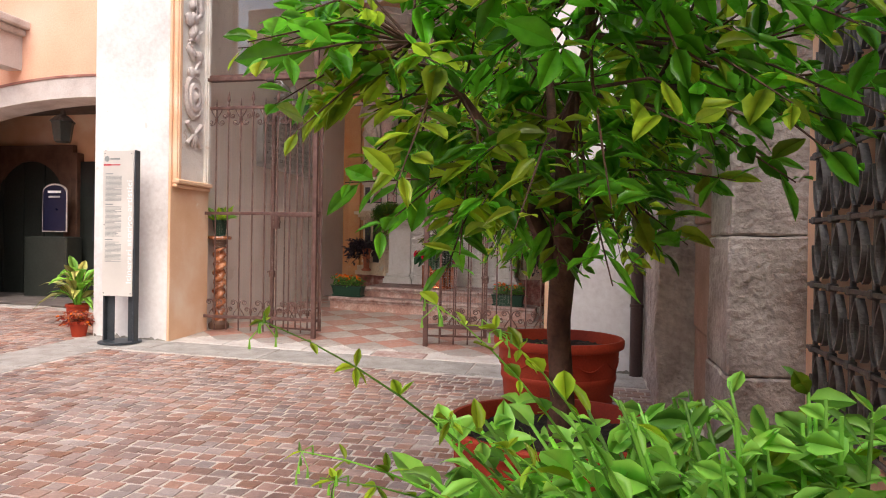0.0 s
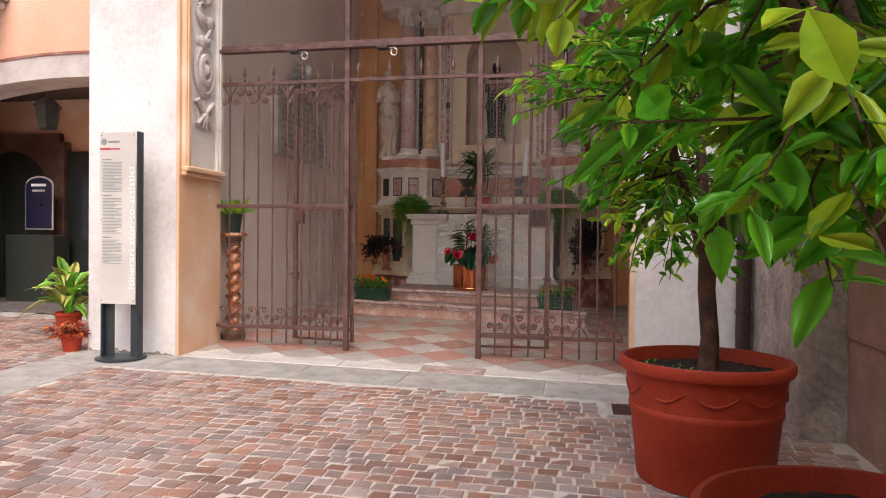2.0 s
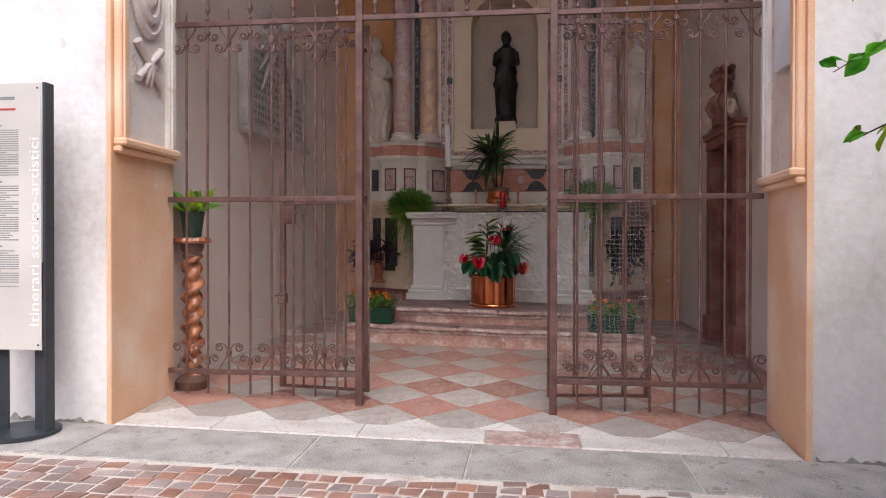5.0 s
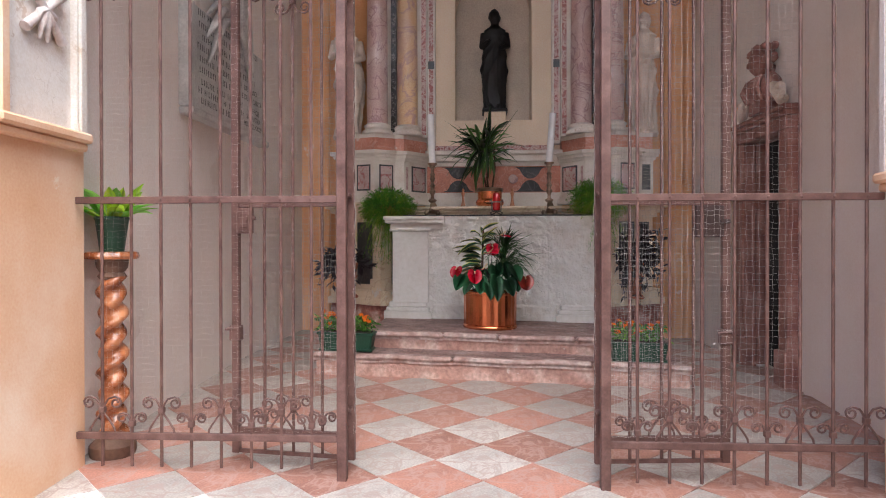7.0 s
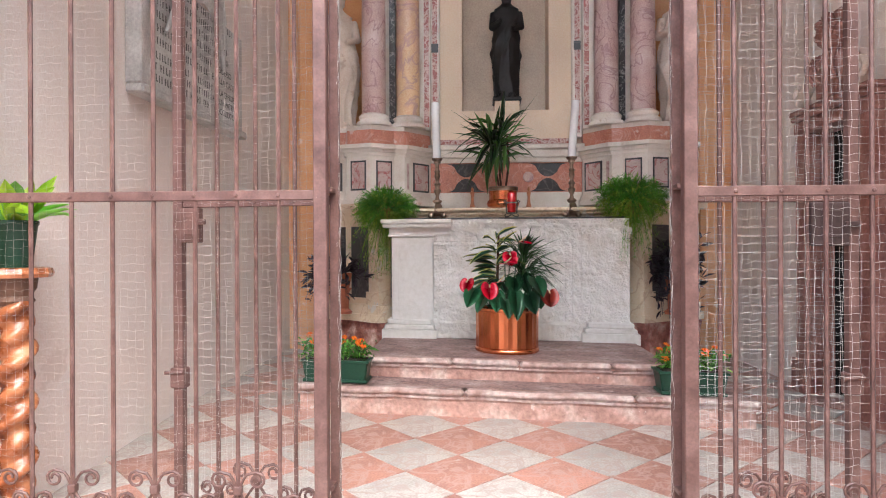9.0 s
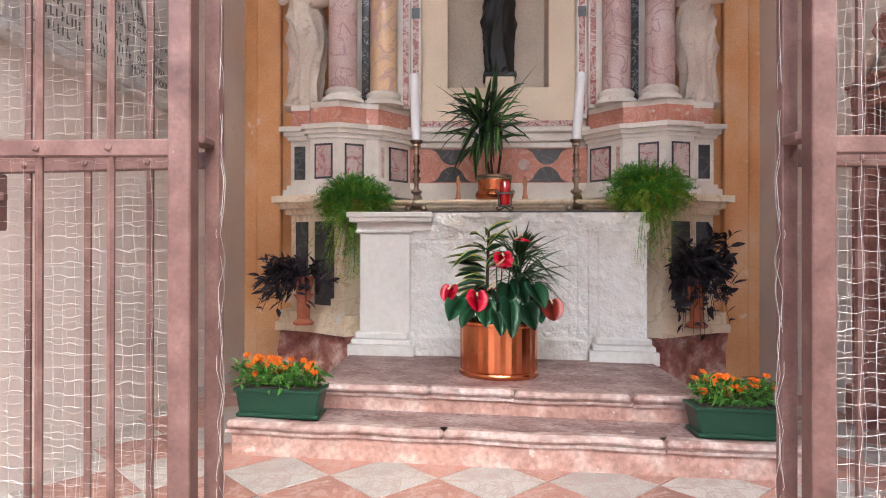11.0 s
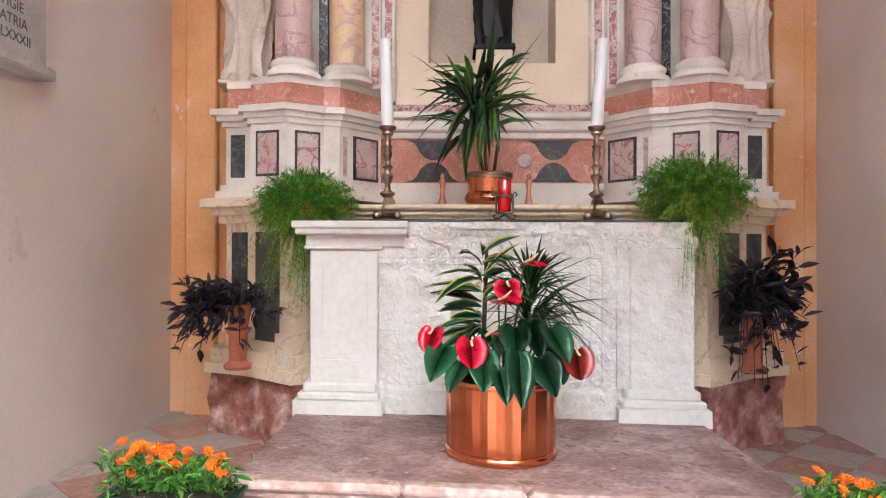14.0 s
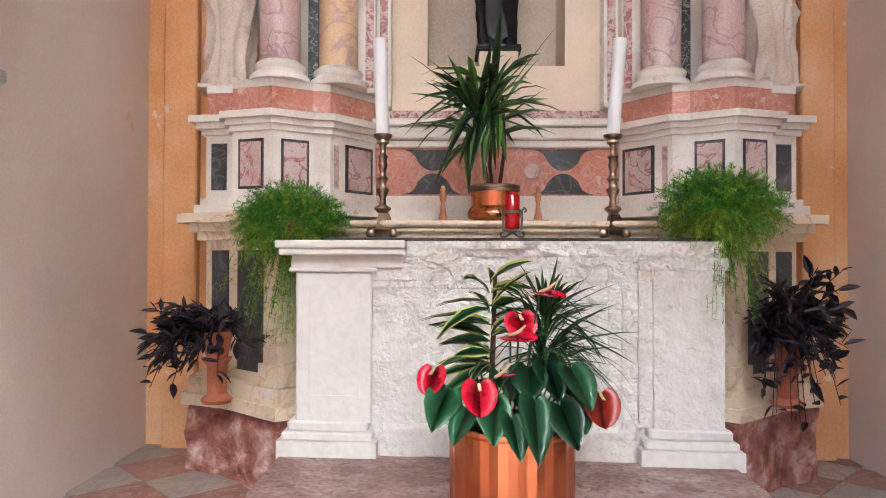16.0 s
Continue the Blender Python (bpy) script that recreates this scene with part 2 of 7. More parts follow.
RISER = mat("salmon_riser_stone", (0.45, 0.27, 0.22), (0.34, 0.185, 0.15), (0.58, 0.445, 0.39), rough=0.7, scale=6.0, fine=34, bump=0.9, dist=0.008, grain=0.6)
STEP = mat("worn_pink_step_stone", (0.30, 0.19, 0.172), (0.18, 0.105, 0.098), (0.43, 0.335, 0.31), rough=0.6, scale=6.0, fine=38, bump=1.0, dist=0.008, grain=0.8)
NOSE = mat("pale_step_nosing", (0.42, 0.295, 0.26), (0.29, 0.165, 0.135), (0.57, 0.48, 0.435), rough=0.55, scale=8.0, fine=30, bump=0.8, dist=0.008, grain=0.6)
TILER = marble("red_floor_tile", (0.345, 0.168, 0.125), (0.41, 0.27, 0.23), (0.265, 0.125, 0.098), scale=6.0, width=0.05, rough=0.45, piece=0.2, bump=0.2)
TILEW = marble("white_floor_tile", (0.405, 0.365, 0.33), (0.34, 0.255, 0.22), (0.30, 0.265, 0.24), scale=5.0, width=0.05, rough=0.45, piece=0.14, bump=0.2)
SILL = marble("white_sill_marble", (0.62, 0.575, 0.535), (0.48, 0.37, 0.32), (0.49, 0.43, 0.39), scale=4.0, width=0.02, rough=0.5, piece=0.06, bump=0.3)
GRANITE = mat("grey_granite", (0.39, 0.36, 0.325), (0.29, 0.26, 0.23), (0.48, 0.45, 0.415), rough=0.75, scale=4.5, fine=110, bump=0.5, dist=0.006, piece=0.08, grain=0.8)
JOINT = mat("sandy_joint", (0.60, 0.53, 0.465), (0.46, 0.39, 0.335), (0.69, 0.63, 0.565), rough=0.9, scale=5.0, fine=90, bump=0.4)
SETT = mat("porphyry", (0.335, 0.205, 0.165), (0.25, 0.16, 0.14), (0.42, 0.275, 0.215), rough=0.4, scale=2.2, fine=55, bump=0.35, dist=0.006, spec=0.55, piece=0.26, tint=0.9)
STATUE = marble("aged_stone", (0.72, 0.615, 0.52), (0.60, 0.48, 0.40), (0.62, 0.51, 0.42), scale=5.0, width=0.008, rough=0.75, bump=0.2)
BRONZE = mat("black_bronze", (0.012, 0.011, 0.012), rough=0.5, metal=0.0, scale=6, fine=40, bump=0.1)
IRON = mat("brown_painted_iron", (0.112, 0.057, 0.047), (0.075, 0.036, 0.03), (0.16, 0.088, 0.073), rough=0.5, scale=14, fine=120, bump=0.15, dist=0.003)
BLACKI = mat("forged_iron", (0.15, 0.135, 0.125), (0.09, 0.08, 0.075), (0.23, 0.21, 0.195), rough=0.6, metal=0.4, scale=14, fine=80, bump=0.4, dist=0.005)
WIRE = mat("galvanised_wire", (0.56, 0.53, 0.49), rough=0.5, metal=0.0, scale=20, fine=100, bump=0.0)
TERRA = mat("terracotta_plastic", (0.37, 0.042, 0.017), (0.32, 0.035, 0.014), (0.42, 0.058, 0.026), rough=0.6, scale=3.0, fine=90, bump=0.08, dist=0.004, spec=0.25)
CLAY = mat("clay", (0.45, 0.15, 0.08), rough=0.75, scale=8, fine=70, bump=0.2)
SOIL = mat("soil", (0.045, 0.032, 0.024), (0.025, 0.018, 0.014), (0.09, 0.065, 0.05), rough=0.95, scale=25, fine=120, bump=1.0, dist=0.02)
BARK = mat("bark", (0.085, 0.043, 0.028), (0.045, 0.024, 0.017), (0.14, 0.08, 0.055), rough=0.85, scale=12, fine=60, bump=0.7, dist=0.01)
LEAF = leafy("citrus_leaf", (0.135, 0.47, 0.025), (0.06, 0.29, 0.016), rough=0.3, glow=0.56)
LEAFY = leafy("yellow_green_leaf", (0.40, 0.58, 0.035), (0.26, 0.48, 0.028), rough=0.32, glow=0.55)
SHRUB = leafy("light_green_leaf", (0.31, 0.66, 0.10), (0.19, 0.50, 0.065), glow=0.45)
FERN = leafy("fern_green", (0.11, 0.33, 0.03), (0.055, 0.20, 0.02), rough=0.6)
FERNY = leafy("yellowing_fern_green", (0.30, 0.42, 0.045), (0.20, 0.33, 0.035), rough=0.6)
MARILEAF = leafy("marigold_leaf", (0.11, 0.29, 0.045), (0.06, 0.19, 0.03), rough=0.5, glow=0.3)
# Soffit brown taken far down: the shade under the arch is in the colour.
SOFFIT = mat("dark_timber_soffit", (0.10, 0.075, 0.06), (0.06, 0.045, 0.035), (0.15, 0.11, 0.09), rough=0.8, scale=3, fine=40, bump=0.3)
# Paving grey darkened to hold the shade of the arcade passage.
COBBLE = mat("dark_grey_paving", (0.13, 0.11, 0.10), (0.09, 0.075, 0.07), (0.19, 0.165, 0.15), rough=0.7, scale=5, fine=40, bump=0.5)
PURPLE = leafy("purple_leaf", (0.032, 0.022, 0.033), (0.016, 0.012, 0.018), rough=0.5, glow=0.1)
DEEP = leafy("deep_green_leaf", (0.016, 0.08, 0.03), (0.009, 0.045, 0.018), rough=0.38, glow=0.15)
YUCCA = leafy("palm_green", (0.035, 0.10, 0.025), (0.02, 0.06, 0.018), rough=0.4, glow=0.2)
PALM = leafy("light_palm_green", (0.085, 0.20, 0.04), (0.05, 0.13, 0.028), rough=0.4, glow=0.25)
VARIEG = leafy("striped_yellow_green_leaf", (0.46, 0.45, 0.12), (0.30, 0.34, 0.08), rough=0.35, glow=0.2)
RED = mat("red_spathe", (0.54, 0.006, 0.03), (0.42, 0.004, 0.018), (0.65, 0.012, 0.05), rough=0.27, scale=20, fine=60, bump=0.15, spec=0.3)
RUSSET = mat("faded_red_spathe", (0.27, 0.02, 0.012), (0.16, 0.018, 0.01), (0.36, 0.04, 0.018), rough=0.35, scale=16, fine=60, bump=0.2, spec=0.6)
HOTPINK = mat("pink_spathe", (0.75, 0.03, 0.10), rough=0.25, scale=20, fine=60, bump=0.1)
PETAL = mat("orange_petal", (0.92, 0.20, 0.006), (0.86, 0.15, 0.004), (0.95, 0.27, 0.01), rough=0.6, scale=30, fine=60, bump=0.1, piece=0.2)
SPADIX = mat("cream_spadix", (0.75, 0.60, 0.35), rough=0.6, scale=40, fine=90)
GREENP = mat("green_plastic", (0.012, 0.05, 0.028), rough=0.4, scale=4, fine=90, bump=0.05)
COPPER = mat("polished_copper", (0.72, 0.25, 0.11), (0.62, 0.19, 0.08), (0.80, 0.33, 0.17), rough=0.24, metal=1.0, scale=4, fine=30, bump=0.05, grain=0.1)
BRASS = mat("aged_brass", (0.36, 0.26, 0.19), (0.19, 0.13, 0.095), (0.50, 0.39, 0.29), rough=0.4, metal=1.0, scale=12, fine=60, bump=0.2, grain=0.2)
WAX = mat("white_wax", (0.80, 0.80, 0.80), rough=0.45, scale=2, fine=30, bump=0.03, grain=0.05)
WOODV = mat("varnished_wood", (0.36, 0.115, 0.04), (0.13, 0.035, 0.016), (0.58, 0.25, 0.11), rough=0.28, scale=13, fine=45, bump=0.15, spec=0.6)
DWOOD = mat("dark_wood", (0.14, 0.075, 0.05), (0.09, 0.045, 0.03), (0.19, 0.11, 0.07), rough=0.6, scale=5, fine=50, bump=0.3)
REDDOOR = mat("worn_red_marble", (0.30, 0.13, 0.10), (0.22, 0.085, 0.07), (0.40, 0.22, 0.18), rough=0.6, scale=5, fine=40, bump=0.2)
STONE = mat("rough_stone", (0.43, 0.375, 0.335), (0.27, 0.22, 0.19), (0.62, 0.57, 0.52), rough=0.9, scale=3.0, fine=24, bump=1.0, dist=0.03)
STONEP = mat("pinkish_dressed_stone", (0.40, 0.27, 0.21), (0.32, 0.21, 0.16), (0.48, 0.36, 0.29), rough=0.85, scale=3.0, fine=50, bump=0.4)
CARVED = mat("pale_pink_carved_stone", (0.66, 0.58, 0.54), (0.55, 0.46, 0.42), (0.74, 0.68, 0.64), rough=0.8, scale=6.0, fine=50, bump=0.35)
ARCHS = mat("weathered_grey_stone", (0.52, 0.47, 0.44), (0.40, 0.35, 0.32), (0.60, 0.56, 0.53), rough=0.85, scale=3.0, fine=60, bump=0.3)
PANEL = mat("beige_sign_panel", (0.66, 0.63, 0.58), rough=0.5, scale=1.0, fine=60, bump=0.0, grain=0.05)
STEEL = mat("slate_grey_steel", (0.055, 0.065, 0.075), rough=0.45, metal=0.4, scale=6, fine=80, bump=0.05)
INK = mat("grey_ink", (0.27, 0.295, 0.29), rough=0.6, bump=0.0)
ENGRAVE = mat("dark_engraving", (0.10, 0.095, 0.09), rough=0.8, bump=0.0)
REDINK = mat("red_ink", (0.50, 0.06, 0.07), rough=0.6, bump=0.0)
WHITEINK = mat("white_ink", (0.85, 0.85, 0.84), rough=0.6, bump=0.0, grain=0.0)
PLAQUE = mat("grey_marble_plaque", (0.46, 0.44, 0.42), (0.35, 0.33, 0.315), (0.55, 0.53, 0.505), rough=0.5, scale=4, fine=60, bump=0.15)
NAVY = mat("navy_enamel", (0.010, 0.012, 0.035), rough=0.3, bump=0.0)
DARKIN = mat("dark_glazing_timber", (0.03, 0.035, 0.03), rough=0.4, scale=3, fine=30, bump=0.1)
PIPE = mat("brown_downpipe", (0.07, 0.045, 0.042), rough=0.4, metal=0.3, scale=4, fine=60, bump=0.05)
# Near-black that paints the unlit depth of the side doorway.
VOID_SHADE = mat("dark_void", (0.01, 0.01, 0.01), rough=0.9, bump=0.0)


def worn(m, colour, scale, edge, seed=0.0):
    """Chipped or stained patches of another colour, with ragged edges, over a material."""
    n, l = m.node_tree.nodes, m.node_tree.links
    bsdf = n["Principled BSDF"]
    co, off, tex = n.new("ShaderNodeTexCoord"), n.new("ShaderNodeVectorMath"), n.new("ShaderNodeTexNoise")
    off.inputs[1].default_value = (seed, seed * 0.7, seed * 1.9)
    tex.inputs["Scale"].default_value, tex.inputs["Detail"].default_value, tex.inputs["Roughness"].default_value = scale, 9.0, 0.62
    l.new(co.outputs["Object"], off.inputs[0]), l.new(off.outputs[0], tex.inputs["Vector"])
    mr, mix = n.new("ShaderNodeMapRange"), n.new("ShaderNodeMix")
    mr.inputs["From Min"].default_value, mr.inputs["From Max"].default_value, mr.inputs["To Max"].default_value = edge, edge + 0.025, 0.85
    l.new(tex.outputs["Fac"], mr.inputs["Value"])
    mix.data_type = "RGBA"
    l.new(mr.outputs[0], mix.inputs["Factor"]), l.new(bsdf.inputs["Base Color"].links[0].from_socket, mix.inputs[6])
    mix.inputs[7].default_value = (*colour, 1)
    l.new(mix.outputs[2], bsdf.inputs["Base Color"])


worn(OCHRE, (0.82, 0.64, 0.49), 3.5, 0.64)
worn(ORANGE, (0.88, 0.74, 0.60), 2.4, 0.68, 3.0)
worn(REDM, (0.70, 0.53, 0.46), 8.0, 0.63, 1.0)
worn(YELLOW, (0.74, 0.71, 0.66), 5.0, 0.62, 5.0)
worn(PALE, (0.60, 0.49, 0.39), 6.0, 0.65, 2.0)
worn(PLASTER, (0.63, 0.59, 0.56), 4.0, 0.65, 7.0)
worn(GRANITE, (0.27, 0.245, 0.21), 7.0, 0.60, 1.5)
worn(STEP, (0.15, 0.09, 0.085), 14.0, 0.61, 4.0)
worn(STEP, (0.46, 0.37, 0.34), 5.0, 0.64, 9.0)
worn(RISER, (0.62, 0.52, 0.47), 9.0, 0.62, 2.5)
worn(NOSE, (0.30, 0.16, 0.13), 10.0, 0.62, 6.0)
worn(TILEW, (0.33, 0.21, 0.175), 9.0, 0.64, 3.5)
worn(TILER, (0.42, 0.34, 0.30), 8.0, 0.63, 8.0)
worn(INNER, (0.69, 0.58, 0.51), 2.2, 0.66, 4.5)
worn(IRON, (0.30, 0.20, 0.17), 22.0, 0.70, 2.0)
worn(STATUE, (0.55, 0.42, 0.33), 7.0, 0.62, 1.2)
worn(SETT, (0.44, 0.37, 0.32), 9.0, 0.67, 3.0)


def glass_mat(name, tint, rough=0.0, ior=1.45):
    m = bpy.data.materials.new(name)
    m.use_nodes = True
    b = m.node_tree.nodes["Principled BSDF"]
    b.inputs["Base Color"].default_value = (*tint, 1)
    b.inputs["Transmission Weight"].default_value, b.inputs["Roughness"].default_value, b.inputs["IOR"].default_value = 1.0, rough, ior
    return m


GLASS = glass_mat("window_glass", (0.92, 0.92, 0.90), 0.0, 1.6)

# ---------------------------------------------------------------- large structure
CX = -2.25


def structure(name, bm, material, label, category="wall", smooth=0.0):
    return tagged(part(name, bm, material, None, "", smooth), label, category, "", "structure")


def sheet(bm, xs, ys, fn, dz=0.0):
    grid = [[bm.verts.new((x, y, fn(x, y) + dz)) for x in xs] for y in ys]
    for j in range(len(ys) - 1):
        for i in range(len(xs) - 1):
            bm.faces.new((grid[j][i], grid[j][i + 1], grid[j + 1][i + 1], grid[j + 1][i]))
    return bm


def gz7(x, y):
    return gz(x, min(y, 6.7))


bm = sheet(B(), [-120, -40, -9, -6, -4, -2, 0, 2, 40, 120], [-120, -40, 0, 2, 4, 5.5, 6.7, 40, 120], gz7, -0.0035)
ground = structure("ground", bm, JOINT, "sandy mortar bed of the courtyard paving", "ground")

bm = B()
box(bm, -5.43, -4.50, 6.62, 7.35, -0.3, 7.0, 0.012)
wall_pier_west = structure("wall_pier_west", bm, PLASTER, "rough white plastered pier beside the gate")
bm = B()
box(bm, -5.43, -4.55, 7.35, 12.9, -0.3, 7.0)
wall_west = structure("wall_west", bm, INNER, "taupe plastered side wall of the chapel")
bm = B()
prism(bm, [(-0.42, 6.62), (0.62, 6.62), (0.62, 7.33), (-0.38, 7.33)], -0.3, 7.0)
wall_pier_east = structure("wall_pier_east", bm, PLASTER, "rough white plastered wall beside the gate")
bm = B()
box(bm, 0.06, 0.62, 7.33, 9.48, -0.3, 7.0)
box(bm, 0.06, 0.62, 10.27, 12.9, -0.3, 7.0)
box(bm, 0.06, 0.62, 9.48, 10.27, 2.12, 7.0)
wall_east = structure("wall_east", bm, INNER, "taupe plastered chapel wall with a doorway")
# Added black backing: the darkness behind the doorway is its colour.
bm = B()
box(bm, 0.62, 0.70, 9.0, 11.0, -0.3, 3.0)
wall_closet = structure("wall_closet", bm, VOID_SHADE, "dark back of the side doorway")
bm = B()
box(bm, -4.50, -4.47, 6.605, 7.36, -0.05, 7.0, 0.006)
reveal_west = structure("reveal_west", bm, ORANGE, "orange plastered reveal of the chapel opening", "reveal")
bm = B()
prism(bm, [(-0.455, 6.605), (-0.42, 6.605), (-0.38, 7.34), (-0.412, 7.34)], -0.12, 7.0)
reveal_east = structure("reveal_east", bm, ORANGE, "orange plastered reveal of the chapel opening", "reveal")
bm = B()
box(bm, -4.47, -0.45, 6.62, 7.30, 6.6, 7.6)
wall_lintel = structure("wall_lintel", bm, ORANGE, "orange plastered wall over the chapel opening")


def arch_half(bm, x_out, cx, z0, z1, zs, spring, hw, y0, y1, n=10):
    s = 1 if x_out > cx else -1
    pts = [(x_out, z0), (cx, z0), (cx, zs), (cx + s * hw, zs), (cx + s * hw, spring)]
    pts += [(cx + s * hw * math.cos(a), spring + hw * math.sin(a)) for a in [math.pi / 2 * k / n for k in range(1, n + 1)]]
    pts += [(cx, z1), (x_out, z1)]
    a = [bm.verts.new((x, y0, z)) for x, z in pts]
    b = [bm.verts.new((x, y1, z)) for x, z in pts]
    bm.faces.new(a), bm.faces.new(b)
    for i in range(len(pts)):
        j = (i + 1) % len(pts)
        bm.faces.new((a[i], a[j], b[j], b[i]))


bm = B()
for xo in (-3.05, -1.45):
    arch_half(bm, xo, CX + 0.0, 0.0, 6.9, 2.66, 4.02, 0.45, 12.0, 12.38)
wall_niche = structure("wall_niche", bm, CREAM, "cream plastered wall with an arched niche")
# Darker than the cream wall: the niche's shade is put into this plaster.
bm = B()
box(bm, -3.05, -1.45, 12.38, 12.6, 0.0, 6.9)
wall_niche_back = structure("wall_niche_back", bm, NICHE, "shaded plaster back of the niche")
bm = B()
box(bm, -4.55, -3.05, 12.04, 12.6, 0.0, 6.9)
box(bm, -1.45, 0.06, 12.04, 12.6, 0.0, 6.9)
box(bm, -4.42, -4.20, 11.96, 12.04, 0.1, 6.9, 0.01)
box(bm, -0.28, -0.06, 11.96, 12.04, 0.1, 6.9, 0.01)
wall_north = structure("wall_north", bm, OCHRE, "ochre orange plastered end wall with shallow strips")
bm = B()
box(bm, -5.43, 0.62, 7.30, 12.9, 6.9, 7.1)
ceiling = structure("ceiling", bm, INNER, "plain plastered chapel ceiling", "ceiling")
bm = sheet(B(), [-4.6, -3, -1.5, 0.7], [6.62, 7.2, 8.5, 9.9, 12.4], fz, -0.012)
floor = structure("floor", bm, JOINT, "mortar bed under the diagonal chequered tiles", "floor")

# moss and damp at the feet of the piers
MOSS = mat("dark_moss", (0.27, 0.25, 0.215), (0.15, 0.14, 0.11), (0.42, 0.40, 0.37), rough=0.95, scale=9, fine=60, bump=0.6)
for xa, xb, sd in ((-5.40, -4.52, 1), (-0.40, 0.34, 7)):
    bm = B()
    cols = []
    for k in range(61):
        xx = xa + (xb - xa) * k / 60
        zf = gz(xx, 6.6)
        top = zf + 0.006 + 0.055 * max(0.0, 0.35 + noise.noise(Vector((xx * 5, sd, 0))) + 0.6 * noise.noise(Vector((xx * 21, sd, 3)))) ** 1.3
        cols.append((bm.verts.new((xx, 6.606, zf - 0.01)), bm.verts.new((xx, 6.612, top)), bm.verts.new((xx, 6.622, top))))
    for p, q in zip(cols, cols[1:]):
        bm.faces.new((p[0], q[0], q[1], p[1])), bm.faces.new((p[1], q[1], q[2], p[2]))
    tagged(part("moss", bm, MOSS), "dark moss and damp grime along the foot of the pier", "moss", "", "stuff")

# courtyard houses that close the place
bm = B()
box(bm, -16, 14, -15.4, -15.0, -0.6, 11.9)
house_wall_south = structure("house_wall_south", bm, SALMON, "salmon plastered house wall across the courtyard")
bm = B()
box(bm, -16.4, -16.0, -15.4, 14, -0.6, 8.0)
house_wall_west = structure("house_wall_west", bm, SALMON, "salmon plastered house wall")
# shuttered windows in the south house
for i, x in enumerate((-7.5, -4.3, -1.1, 2.1)):
    w = thing("shuttered_window", (x, -15.0, 9.8), "grey wooden shutters closed on a salmon wall", "window", "windows across the courtyard", "structure")
    part("frame", box(B(), x - 0.62, x + 0.62, -15.0, -14.95, 9.7, 11.7, 0.01), ARCHS, w)
    for s in (-1, 1):
        part("shutter", box(B(), x + s * 0.27 - 0.25, x + s * 0.27 + 0.25, -14.95, -14.91, 9.8, 11.6, 0.01), STONEP, w)

# ---------------------------------------------------------------- right-hand stone wall
def stone_block(x0, x1, y0, y1, z0, z1, material, seed, amount=0.012, cuts=5):
    bm = box(B(), x0, x1, y0, y1, z0, z1, 0.012)
    bmesh.ops.subdivide_edges(bm, edges=bm.edges, cuts=cuts, use_grid_fill=True)
    roughen(bm, amount, 5.0, seed)
    return roughen(bm, amount * 0.5, 17.0, seed + 3)


wall_stone = tagged(part("wall_stone", stone_block(0.47, 1.6, 5.45, 6.62, -0.4, 6.0, STONE, 1, 0.03, 14), STONE), "rough weathered stone wall at the courtyard corner", "wall", "", "structure")
pillar = tagged(part("stone_pilaster", B(), STONE), "dressed stone pilaster of weathered ashlar blocks", "pilaster", "", "structure")
zs = [-0.3, 0.42, 1.18, 1.86, 2.6, 3.3, 3.9]
for i, (a, b) in enumerate(zip(zs, zs[1:])):
    d = 0.02 * ((i * 7) % 3 - 1)
    part("block", stone_block(0.71 + d * 0.4, 1.5, 3.95 + d * 0.4, 4.62, a, b - 0.005, STONE, i + 4, 0.008, 9), STONE, pillar)
    part("block", stone_block(0.74 - d * 0.4, 1.5, 4.63, 5.45, a + 0.1, b + 0.095, STONEP, i + 20, 0.004), STONEP, pillar)
bm = B()
box(bm, 1.10, 1.6, -3.0, 3.98, -0.4, 0.25)
box(bm, 1.10, 1.6, -3.0, 3.98, 2.9, 6.0)
box(bm, 1.10, 1.6, 3.72, 3.98, 0.25, 2.9)
box(bm, 1.10, 1.6, -3.0, 1.2, 0.25, 2.9)
wall_grille = structure("wall_grille", bm, ORANGE, "orange plastered wall round a barred window")
bm = B()
box(bm, 1.55, 1.6, 1.2, 3.72, 0.25, 2.9)
wall_window_back = structure("wall_window_back", bm, DARKIN, "dark window behind the iron grille")
bm = B()
box(bm, 1.3, 1.6, -15.0, -3.0, -0.4, 6.0)
wall_east_court = structure("wall_east_court", bm, SALMON, "plastered courtyard wall")

# ---------------------------------------------------------------- sill, kerb strip
sill = tagged(part("sill", sheet(B(), [-4.47, -0.45], [6.64, 7.30], fz, -0.002), SILL), "white and pink marble threshold slabs", "sill", "", "structure")
kerb = tagged(part("kerb", sheet(B(), [-5.6, 0.4], [6.06, 6.62], gz, -0.006), JOINT), "grey granite border slabs before the chapel", "kerb", "", "structure")

# ---------------------------------------------------------------- retable
LEFT = [(-4.015, 11.62), (-3.85, 11.60), (-3.82, 11.50), (-3.57, 11.42), (-3.36, 11.55), (-3.26, 11.57), (-3.03, 11.88)]
LOW = [(-4.05, 11.58), (-3.82, 11.46), (-3.46, 11.16), (-3.34, 11.26), (-3.30, 11.60)]


def offset(poly, o):
    out = []
    for i, p in enumerate(poly):
        p = Vector(p)
        a = (p - Vector(poly[i - 1])).normalized() if i else None
        b = (Vector(poly[i + 1]) - p).normalized() if i < len(poly) - 1 else None
        na = Vector((a.y, -a.x)) if a else Vector((b.y, -b.x))
        nb = Vector((b.y, -b.x)) if b else na
        n = (na + nb).normalized()
        out.append(p + n * (o / max(0.5, n.dot(na))))
    return [(v.x, v.y) for v in out]


